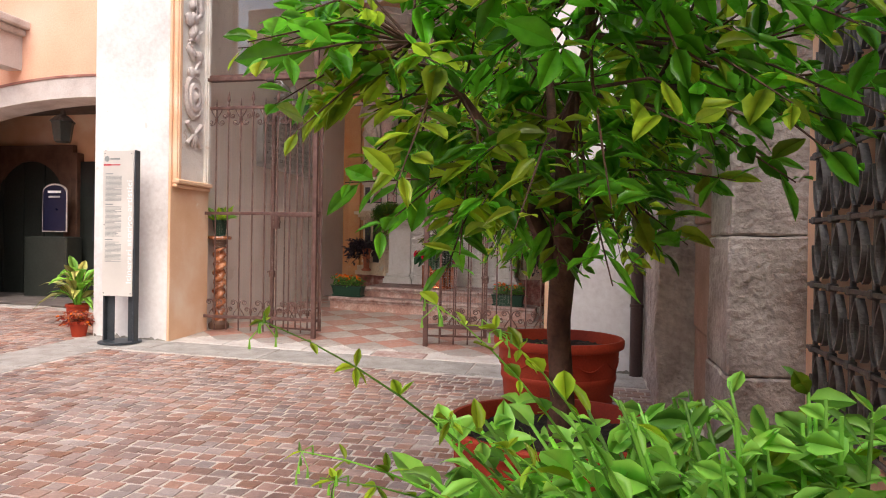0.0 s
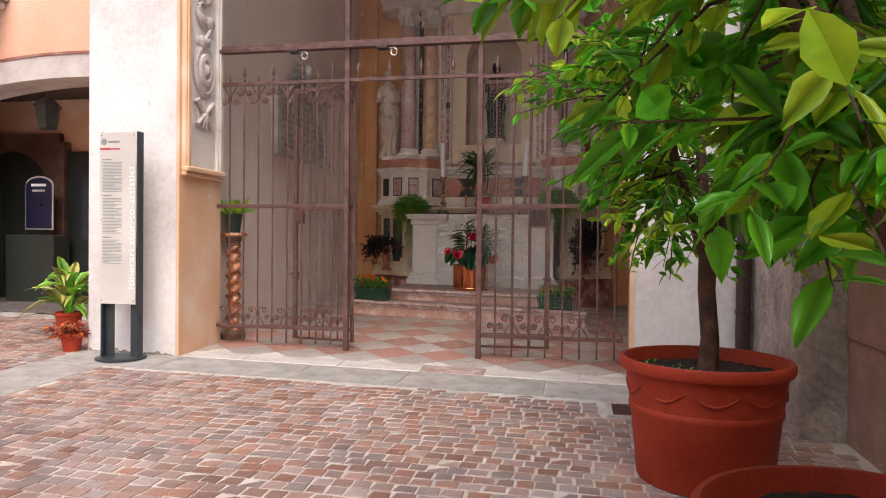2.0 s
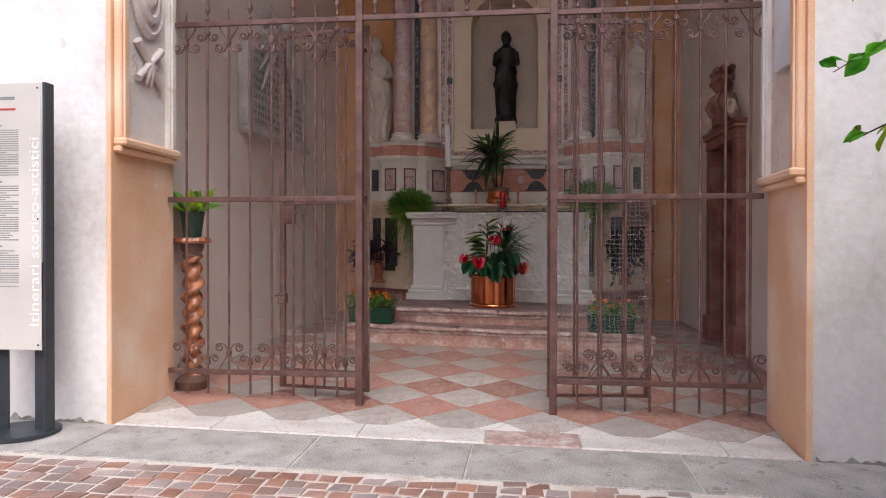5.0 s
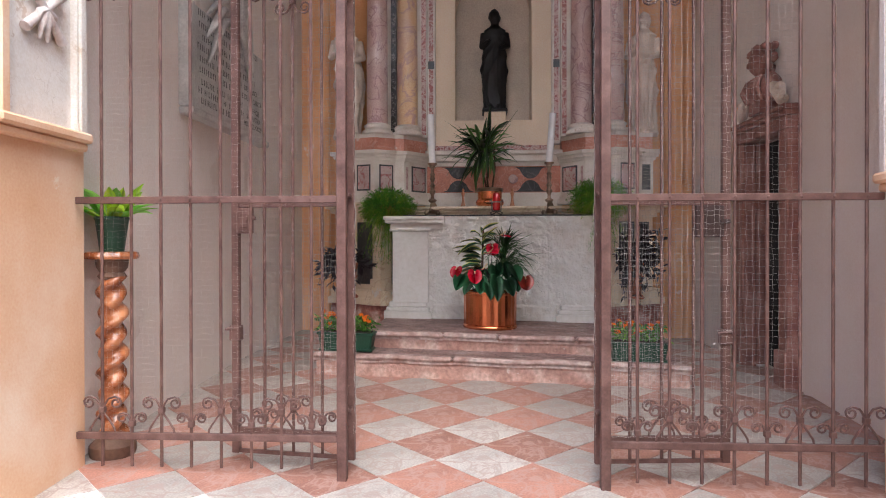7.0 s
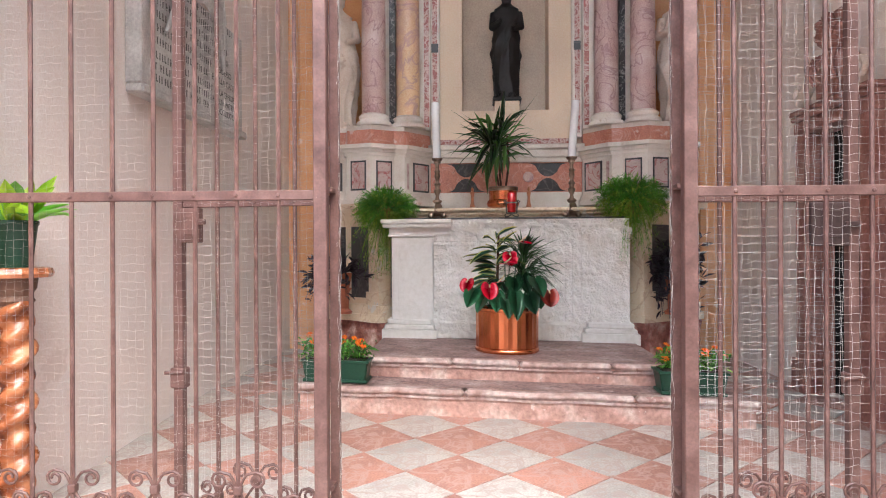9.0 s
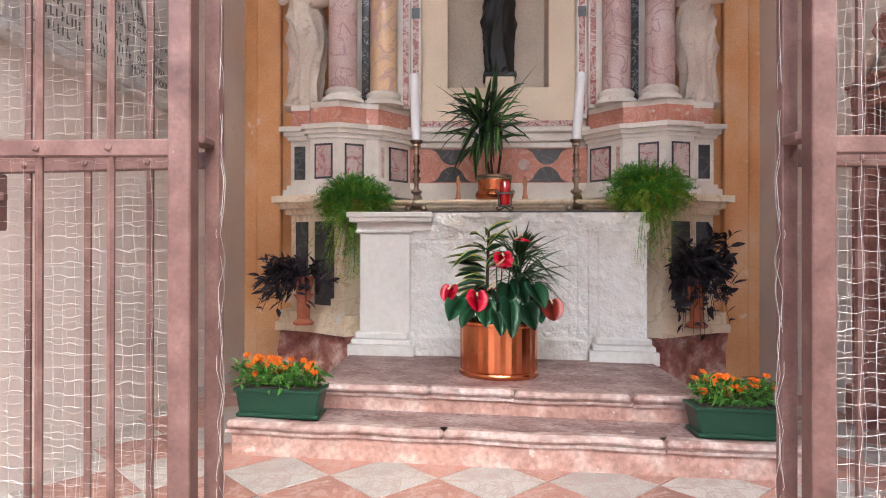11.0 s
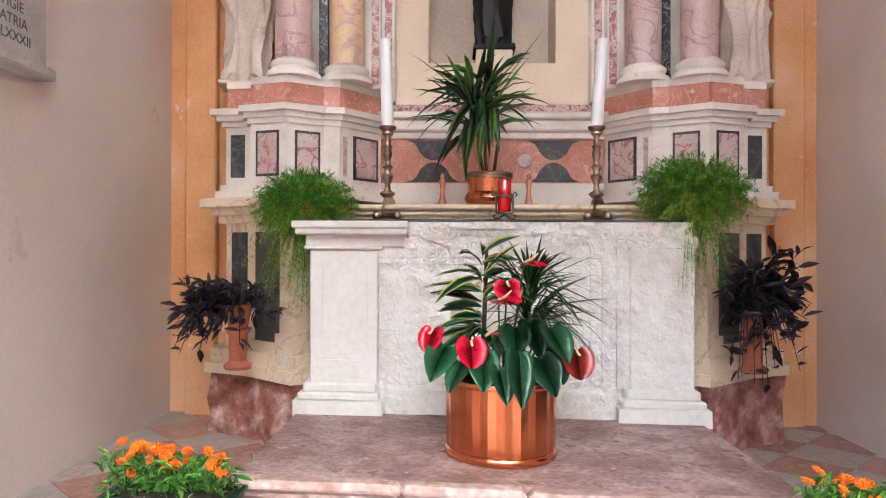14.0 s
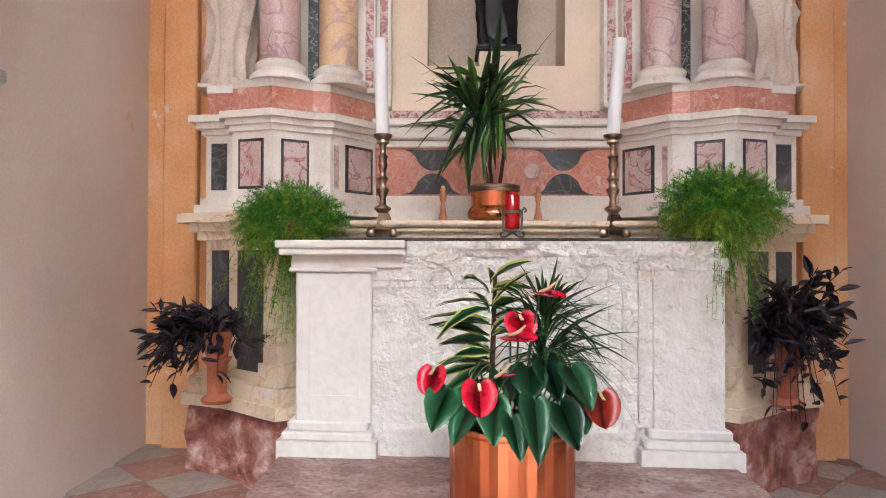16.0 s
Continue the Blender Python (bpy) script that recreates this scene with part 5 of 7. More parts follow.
for k in (-1, 1):
    for j in range(6):
        bm = B()
        a = radians(90 + k * (28 + 17 * j))
        tube(bm, [(-4.44, 9.45 + k * 0.08, 3.08), (-4.42, 9.45 + 0.32 * math.cos(a) * 0.9, 3.06 + 0.30 * math.sin(a)), (-4.45, 9.45 + 0.52 * math.cos(a), 3.0 + 0.46 * math.sin(a) - 0.05 * j)], [0.05, 0.045, 0.012], 6)
        part("carved_feather", bm, PLAQUE, plaque, "", 70)
bm = B()
blob(bm, (-4.42, 9.45, 3.12), (0.09, 0.10, 0.20), 2, 0.25)
blob(bm, (-4.38, 9.45, 3.30), (0.06, 0.06, 0.10), 5, 0.2)
part("carved_eagle", bm, PLAQUE, plaque, "pale carved ornament crowning the slab", 70)

# ---------------------------------------------------------------- twisted wooden pedestal
ped = thing("wooden_pedestal", (-4.41, 7.50, 0.0), "varnished twisted wooden pedestal behind the gate", "pedestal")
px, py, pz = -4.41, 7.52, fz(-4.41, 7.52)
part("foot", lathe(B(), [(0.115, 0.0), (0.12, 0.02), (0.12, 0.06), (0.095, 0.085), (0.08, 0.10)], (px, py, pz), 24), DWOOD, ped, "", 40)
bm = B()
rings = []
for i in range(61):
    t = i / 60
    ring = []
    for k in range(20):
        a = 2 * math.pi * k / 20
        r = 0.064 + 0.017 * math.cos(2 * a - t * 50)
        cx, cy = 0.006 * math.cos(t * 25), 0.006 * math.sin(t * 25)
        ring.append(bm.verts.new((px + cx + r * math.cos(a), py + cy + r * math.sin(a), pz + 0.10 + 0.88 * t)))
    rings.append(ring)
for a, b in zip(rings, rings[1:]):
    for k in range(20):
        bm.faces.new((a[k], a[(k + 1) % 20], b[(k + 1) % 20], b[k]))
part("twisted_shaft", bm, WOODV, ped, "", 80)
part("neck", lathe(B(), [(0.06, 0.96), (0.075, 0.98), (0.062, 1.0), (0.08, 1.03), (0.085, 1.07)], (px, py, pz), 24), DWOOD, ped, "", 40)
part("top", lathe(B(), [(0.085, 1.07), (0.14, 1.075), (0.147, 1.09), (0.14, 1.11), (0.12, 1.115)], (px, py, pz), 8), WOODV, ped)
pot = thing("potted_lily", (px, py, pz + 1.115), "leafy green plant in a dark green pot on the pedestal", "potted plant")
part("pot", lathe(B(), [(0.062, 0.0), (0.085, 0.17), (0.09, 0.175), (0.09, 0.19), (0.08, 0.19), (0.075, 0.15)], (px, py, pz + 1.115), 24), GREENP, pot, "", 40)
bm = B()
rnd = random.Random(21)
for k in range(26):
    a = rnd.uniform(0, 6.28)
    leaf_geo(bm, (px + 0.03 * math.cos(a), py + 0.03 * math.sin(a), pz + 1.27), (math.cos(a), math.sin(a) * 0.8, rnd.uniform(0.6, 2.0)), rnd.uniform(0.20, 0.31), rnd.uniform(0.075, 0.105), rnd.uniform(0.1, 0.5), rnd.uniform(-0.4, 0.4), 0.25, k % 2)
raw_part("foliage", bm, [SHRUB, LEAFY], pot)

# ---------------------------------------------------------------- statues
def figure(name, x, y, z, h, w, material, label, seed, turn=0.0, calm=1.0):
    bm = B()
    seg, n = 88, 96
    prof = [(0.0, 0.80), (0.05, 0.76), (0.20, 0.76), (0.42, 0.92), (0.54, 0.88), (0.66, 0.74), (0.74, 0.86), (0.80, 0.78), (0.835, 0.42), (0.86, 0.26), (0.88, 0.30), (0.92, 0.36), (0.96, 0.31), (0.99, 0.14), (1.0, 0.02)]
    lean = 1 if seed % 2 else -1
    rings = []
    for i in range(n + 1):
        t = i / n
        for (a, ra), (b, rb) in zip(prof, prof[1:]):
            if a <= t <= b:
                r = ra + (rb - ra) * (t - a) / (b - a)
                break
        sway = calm * lean * 0.22 * math.sin(t * 4.2) * w
        ring = []
        for k in range(seg):
            a = 2 * math.pi * k / seg
            fold = 0.0
            if t < 0.80:
                low = max(0.0, 1 - t / 0.72)
                warp = noise.noise(Vector((math.cos(a) * 1.3, math.sin(a) * 1.3, t * 2.2 + seed)))
                fall = (1 - abs(math.sin(5.0 * a + 3.0 * warp + lean * 1.6 * t))) ** 1.6
                drape = (1 - abs(math.sin(2.0 * a + lean * 13.0 * t + 2.5 * warp + seed))) ** 1.6
                knee = math.exp(-((t - 0.36) / 0.14) ** 2) * max(0.0, math.cos(a + math.pi / 2 - lean * 0.5)) ** 3
                fold = 0.42 * fall * low + 0.30 * drape * min(1.0, t / 0.35) * (1 - 0.5 * t) - 0.14 + 0.30 * knee + 0.12 * warp
            rr = r * w * (1 + fold * (0.45 + 0.55 * calm))
            ring.append(bm.verts.new((sway + rr * math.cos(a), rr * 0.72 * math.sin(a), h * t)))
        rings.append(ring)
    for p, q in zip(rings, rings[1:]):
        for k in range(seg):
            bm.faces.new((p[k], p[(k + 1) % seg], q[(k + 1) % seg], q[k]))
    bm.faces.new(rings[0])
    sx = calm * lean * 0.22 * math.sin(0.76 * 4.2) * w
    for s in (-1, 1):
        out = 0.84 + 0.16 * calm
        tube(bm, [(sx + s * w * 0.74, 0, h * 0.77), (sx + s * w * out, -w * 0.25, h * 0.64), (sx + s * w * 0.35, -w * 0.85, h * (0.60 if s > 0 else 0.68))], [w * 0.26, w * 0.25, w * 0.13], 14)
        blob(bm, (s * w * 0.35, -w * 0.62, 0.035), (w * 0.2, w * 0.36, 0.04), 3 + s, 0.15)
    head = 0.33 + 0.10 * (1 - calm)
    blob(bm, (sx, 0.02, h * (0.925 + 0.02 * (1 - calm))), (w * head, w * head * 1.08, h * 0.075), seed, 0.35)
    box(bm, -w * 0.85, w * 0.85, -w * 0.85, w * 0.7, -0.005, 0.02)
    bmesh.ops.transform(bm, matrix=Matrix.Translation((x, y, z)) @ Matrix.Rotation(radians(turn), 4, "Z"), verts=bm.verts)
    ob = new(name, mesh_of(name, bm, material, 70))
    rm = ob.modifiers.new("weld", "REMESH")
    rm.mode, rm.voxel_size, rm.use_smooth_shade = "VOXEL", 0.008, True
    return tagged(ob, label, "statue")


figure("stone_statue", -3.95, 11.80, 2.43, 1.45, 0.185, STATUE, "weathered pale stone draped statue beside the columns", 1, 12, 0.7)
figure("stone_statue", -0.55, 11.80, 2.43, 1.40, 0.185, STATUE, "weathered pale stone draped statue with a staff beside the columns", 4, -12, 0.6)
figure("bronze_statue", -2.23, 12.16, 2.79, 1.21, 0.172, BRONZE, "black robed statue standing in the arched niche", 2, 0, 0.1)
stand = thing("statue_plinth", (-2.23, 12.16, 2.66), "small cream plinth with a black slab under the statue", "plinth")
part("block", box(B(), -2.36, -2.10, 12.03, 12.30, 2.66, 2.77, 0.008), CREAM, stand)
part("slab", box(B(), -2.38, -2.08, 12.02, 12.31, 2.77, 2.795, 0.005), BRONZE, stand)

# ---------------------------------------------------------------- on the altar
def candlestick(x, y, z, lean, label):
    th = thing("candlestick", (x, y, z), label, "candlestick", "altar candlesticks")
    part("foot", lathe(B(), [(0.06, 0.025), (0.075, 0.05), (0.06, 0.07), (0.05, 0.10), (0.04, 0.13), (0.025, 0.15)], (x, y, z), 3), BRASS, th)
    for k in range(3):
        a = radians(90 + 120 * k)
        part("claw", blob(B(), (x + 0.07 * math.cos(a), y + 0.07 * math.sin(a), z + 0.03), (0.026, 0.026, 0.03), k, 0.2), BRASS, th, "", 80)
    part("stem", lathe(B(), [(0.025, 0.14), (0.045, 0.16), (0.045, 0.17), (0.02, 0.185), (0.016, 0.22), (0.03, 0.25), (0.036, 0.27), (0.02, 0.285), (0.022, 0.31), (0.034, 0.325), (0.02, 0.34), (0.016, 0.36), (0.028, 0.40), (0.02, 0.43), (0.03, 0.445), (0.018, 0.46), (0.016, 0.50), (0.025, 0.515)], (x, y, z), 20), BRASS, th, "", 60)
    part("drip_pan", lathe(B(), [(0.02, 0.51), (0.035, 0.52), (0.03, 0.535), (0.048, 0.55), (0.052, 0.565), (0.045, 0.565), (0.03, 0.555)], (x, y, z), 20), BRASS, th, "", 60)
    c = thing("candle", (x, y, z + 0.555), "tall white wax altar candle", "candle", "altar candles")
    part("wax", tube(B(), [(x, y, z + 0.556), (x + lean * 0.5, y, z + 0.82), (x + lean, y, z + 1.085)], 0.036, 24), WAX, c, "", 40)
    return th


candlestick(-2.915, 11.22, 1.50, -0.02, "turned brass candlestick with claw feet on the altar")
candlestick(-1.672, 11.22, 1.50, 0.04, "turned brass candlestick with claw feet on the altar")

bowl = thing("potted_dracaena", (-2.30, 11.36, 1.60), "spiky green dracaena in a small copper pot", "potted plant")
x, y, z = -2.30, 11.36, 1.60
part("copper_pot", lathe(B(), [(0.105, 0.0), (0.145, 0.02), (0.155, 0.045), (0.145, 0.07), (0.132, 0.085), (0.132, 0.165), (0.136, 0.168), (0.122, 0.168), (0.118, 0.14)], (x, y, z), 36), COPPER, bowl, "", 40)
part("brass_rim", lathe(B(), [(0.133, 0.165), (0.143, 0.168), (0.143, 0.178), (0.137, 0.181), (0.143, 0.186), (0.143, 0.20), (0.137, 0.205), (0.128, 0.205), (0.124, 0.165)], (x, y, z), 36), BRASS, bowl, "", 40)
part("soil", lathe(B(), [(0.105, 0.15), (0.05, 0.16), (0.002, 0.162)], (x, y, z), 16), SOIL, bowl)
for k, (dx, h) in enumerate(((-0.05, 0.63), (0.04, 0.71), (-0.02, 0.52))):
    part("cane", tube(B(), [(x + dx * 0.5, y, z + 0.15), (x + dx * 1.4, y, z + h * 0.6), (x + dx, y - 0.01, z + h)], [0.011, 0.01, 0.009], 8), BARK, bowl)
bm = B()
rnd = random.Random(33)
for k in range(84):
    a = rnd.uniform(0, 6.28)
    dx, h = ((-0.05, 0.63), (0.04, 0.71), (-0.02, 0.52))[k % 3]
    e = rnd.uniform(-0.3, 1.3)
    if e < 0.2 and math.cos(a) > -0.2:
        e = rnd.uniform(0.25, 1.5)
    leaf_geo(bm, (x + dx - 0.05, y - 0.01, z + h + rnd.uniform(-0.10, 0.05)), (math.cos(a) - 0.12, 0.75 * math.sin(a), e), rnd.uniform(0.38, 0.62), rnd.uniform(0.036, 0.058), rnd.uniform(0.05, 0.65) if e > 0.3 else rnd.uniform(0.4, 0.9), rnd.uniform(-0.5, 0.5), 0.3, k % 5 // 3)
# the lower leaves hang down before the canes
for k in range(14):
    leaf_geo(bm, (x + rnd.uniform(-0.17, 0.03), y - rnd.uniform(0.02, 0.10), z + rnd.uniform(0.52, 0.72)), (rnd.uniform(-0.7, 0.2), rnd.uniform(-0.4, -0.1), -0.9), rnd.uniform(0.22, 0.36), rnd.uniform(0.034, 0.054), rnd.uniform(0.0, 0.3), rnd.uniform(-0.9, 0.9), 0.3, k % 2)
leaf_geo(bm, (x + 0.03, y - 0.02, z + 0.68), (0.75, -0.2, 1.0), 0.52, 0.02, 0.02)
leaf_geo(bm, (x + 0.0, y - 0.02, z + 0.6), (-0.9, -0.2, 0.75), 0.5, 0.034, 0.05)
raw_part("leaves", bm, [YUCCA, PALM], bowl)

lamp = thing("votive_lamp", (-2.235, 10.99, 1.50), "red glass votive candle in a black iron holder", "votive lamp")
x, y, z = -2.235, 10.99, 1.50
part("red_cup", lathe(B(), [(0.033, 0.045), (0.037, 0.05), (0.037, 0.215), (0.033, 0.22), (0.02, 0.23)], (x, y, z), 24), REDGL := mat("red_candle_cup", (0.55, 0.008, 0.012), rough=0.15, bump=0.0, spec=0.7), lamp, "", 40)
for s in (-1, 1):
    part("holder_arm", tube(B(), [(x + s * 0.045, y, z + 0.035), (x + s * 0.048, y, z + 0.10), (x + s * 0.048, y, z + 0.14), (x + s * 0.06, y, z + 0.155), (x + s * 0.072, y, z + 0.14), (x + s * 0.06, y, z + 0.13)], 0.006, 6), BLACKI, lamp)
    part("holder_foot", tube(B(), [(x, y, z + 0.03), (x + s * 0.03, y, z + 0.008), (x + s * 0.055, y, z + 0.006), (x + s * 0.062, y, z + 0.022), (x + s * 0.05, y, z + 0.028)], 0.006, 6), BLACKI, lamp)
part("holder_ring", lathe(B(), [(0.045, 0.125), (0.049, 0.125), (0.049, 0.137), (0.045, 0.137)], (x, y, z), 24), BLACKI, lamp)
part("holder_plate", lathe(B(), [(0.046, 0.032), (0.048, 0.036), (0.046, 0.042)], (x, y, z), 24), BLACKI, lamp)
for sx in (-2.59, -2.055):
    th = thing("small_candleholder", (sx, 11.38, 1.60), "small turned wooden candleholder on a thin saucer", "candleholder", "small candleholders")
    part("saucer", lathe(B(), [(0.03, 0.0), (0.064, 0.008), (0.062, 0.013), (0.02, 0.009)], (sx, 11.38, 1.60), 20), BRASS, th)
    part("spindle", lathe(B(), [(0.028, 0.008), (0.016, 0.06), (0.012, 0.11), (0.021, 0.15), (0.018, 0.165), (0.010, 0.17), (0.016, 0.185), (0.006, 0.205)], (sx, 11.38, 1.60), 16), mat("turned_wood", (0.48, 0.20, 0.10), rough=0.4, scale=20, fine=60, bump=0.05), th, "", 60)

# big copper pot with anthuriums
x, y, z = -2.312, 10.20, 0.452
cp = thing("anthurium_pot", (x, y, z), "ribbed polished copper pot of red anthuriums on the altar step", "potted plant")
part("copper_pot", lathe(B(), [(0.236, 0.03), (0.241, 0.04), (0.243, 0.31), (0.246, 0.32), (0.246, 0.335), (0.232, 0.335), (0.225, 0.28)], (x, y, z), 44, 22, 0.022), COPPER, cp)
part("foot_ring", lathe(B(), [(0.238, 0.0), (0.246, 0.006), (0.248, 0.018), (0.245, 0.03), (0.236, 0.038), (0.22, 0.038)], (x, y, z), 64), COPPER, cp, "", 50)
part("soil", lathe(B(), [(0.225, 0.28), (0.1, 0.30), (0.002, 0.302)], (x, y, z), 24), SOIL, cp)


def heart(bm, base, d, L, w, droop, roll, mi=0, fold=0.05, blunt=0.0):
    """A heart-shaped leaf with ears behind the stalk."""
    d = Vector(d).normalized()
    side = d.cross(Vector((0, 0, 1))).normalized()
    side = Matrix.Rotation(roll, 3, d) @ side
    up = side.cross(d)
    out = ((-0.16, 0.30), (-0.20, 0.55), (-0.05, 0.85), (0.20, 1.0), (0.48, 0.88 + 0.08 * blunt), (0.75, 0.54 + 0.18 * blunt), (0.92, 0.21 + 0.17 * blunt))
    rib = [bm.verts.new(Vector(base) + d * (L * t) - Vector((0, 0, droop * L * t * t))) for t in (0.0, 0.2, 0.48, 0.75, 0.92, 1.0)]
    for s in (-1, 1):
        e = [bm.verts.new(Vector(base) + d * (L * t) + side * (s * w / 2 * k) + up * (fold * w * k) - Vector((0, 0, droop * L * max(t, 0) ** 2))) for t, k in out]
        for f in ((rib[0], e[0], e[1], e[2]), (rib[0], e[2], e[3], rib[1]), (rib[1], e[3], e[4], rib[2]), (rib[2], e[4], e[5], rib[3]), (rib[3], e[5], e[6], rib[4]), (rib[4], e[6], rib[5])):
            fc = bm.faces.new(f)
            fc.smooth, fc.material_index = True, mi


rnd = random.Random(7)
bm = B()
hearts = [(-0.25, 0.44, -0.14, -0.25, 0.20), (-0.18, 0.38, -0.21, -0.10, 0.17), (-0.09, 0.43, -0.23, 0.0, 0.19), (-0.02, 0.37, -0.25, 0.1, 0.17), (0.06, 0.43, -0.24, 0.0, 0.23), (0.155, 0.41, -0.20, 0.15, 0.20),
          (0.205, 0.53, -0.13, 0.1, 0.21), (0.12, 0.55, -0.10, 0.0, 0.19), (0.05, 0.53, -0.13, -0.15, 0.18), (0.22, 0.39, -0.12, 0.3, 0.16), (-0.14, 0.52, -0.06, -0.3, 0.17), (-0.05, 0.50, -0.12, 0.2, 0.16)]
for k in range(9):
    a = math.pi * (0.05 + 0.9 * k / 8)
    hearts.append((0.20 * math.cos(a), rnd.uniform(0.38, 0.50), 0.19 * math.sin(a), math.cos(a), rnd.uniform(0.15, 0.20)))
for dx, dz, dyy, lean, L in hearts:
    c = Vector((x + dx, y + dyy, z + dz + 0.035))
    tube(bm, [(x + dx * 0.3, y + dyy * 0.3, z + 0.28), (x + dx * 0.8, y + dyy * 0.75, z + dz - 0.02), c + Vector((0, 0.01, 0.015)), c], 0.004, 5)
    heart(bm, c, (lean * 1.5 + rnd.uniform(-0.3, 0.3), -0.55 + rnd.uniform(-0.3, 0.2) if dyy < 0 else 0.5, -0.8 + rnd.uniform(-0.3, 0.3)), L * 0.74, L * rnd.uniform(0.70, 0.86), rnd.uniform(0.0, 0.35), rnd.uniform(-0.8, 0.8), 0, rnd.uniform(-0.04, 0.10))
raw_part("heart_leaves", bm, [DEEP], cp, "dark glossy heart-shaped leaves")
for dx, dz, dyy, dirv, size, m in ((-0.30, 0.545, -0.10, (-0.22, -0.35, -0.8), 0.125, RED), (-0.137, 0.52, -0.25, (0.05, -0.32, -1.0), 0.135, RED), (-0.075, 0.535, -0.18, (1.0, -0.6, 0.30), 0.10, HOTPINK),
                                   (0.02, 0.755, -0.10, (0.1, -0.3, -0.7), 0.12, RED), (-0.02, 0.685, -0.17, (1.0, -0.8, 0.0), 0.135, RED), (0.09, 0.845, -0.14, (1.0, -0.7, -0.12), 0.13, RED), (0.315, 0.475, -0.12, (0.06, -0.32, -0.8), 0.15, RUSSET)):
    c = Vector((x + dx, y + dyy, z + dz))
    fl = part("flower_stalk", tube(B(), [(x + dx * 0.3, y, z + 0.28), (x + dx * 0.7, y + dyy * 0.6, z + dz * 0.75), c], 0.004, 6), DEEP, cp)
    bm = B()
    heart(bm, c, dirv, size * 0.80, size * 1.04, 0.06, rnd.uniform(-0.25, 0.25), 0, 0.02, 1.0)
    raw_part("spathe", bm, [m], fl, "glossy red spathe")
    d = Vector(dirv).normalized()
    part("spadix", tube(B(), [c, c + d * 0.035 + Vector((0, -0.02, 0.02)), c + d * 0.06 + Vector((0, -0.03, 0.045))], [0.006, 0.006, 0.003], 6), SPADIX, fl)
# striped dracaena and narrow-leaved dracaena behind
bm = tube(B(), [(x - 0.08, y + 0.05, z + 0.28), (x - 0.06, y + 0.05, z + 0.90)], [0.014, 0.008], 8)
part("cane", bm, BARK, cp)
bm = B()
for k in range(32):
    a, t = rnd.uniform(0, 6.28), rnd.uniform(0, 1)
    c, d = Vector((x - 0.08, y + 0.04, z + 0.50 + 0.40 * t)), (1.1 * math.cos(a) - 0.6, math.sin(a) * 0.8, rnd.uniform(-0.15, 0.4) + 0.35 * t)
    L, dr, ro = rnd.uniform(0.19, 0.31), rnd.uniform(0.15, 0.5), rnd.uniform(-0.9, 0.9)
    leaf_geo(bm, c, d, L, 0.056, dr, ro, 0.3, 1)
    for lift in (0.003, -0.003):
        leaf_geo(bm, c + Vector((0, -abs(lift) * 0.5, lift)), d, L * 0.97, 0.036, dr, ro, 0.3, 0)
raw_part("striped_leaves", bm, [DEEP, VARIEG], cp, "yellow-edged green leaves")
bm = B()
for k in range(190):
    a = rnd.uniform(0, 6.28)
    e = rnd.uniform(-0.1, 2.2)
    leaf_geo(bm, (x + 0.13, y + 0.02, z + 0.62 + rnd.uniform(-0.1, 0.15)), (math.cos(a) + 0.25, math.sin(a) * 0.8, e), rnd.uniform(0.24, 0.42), 0.016, rnd.uniform(0.1, 0.9), rnd.uniform(-0.5, 0.5), 0.2)
raw_part("narrow_leaves", bm, [YUCCA], cp, "thin dark green leaves")

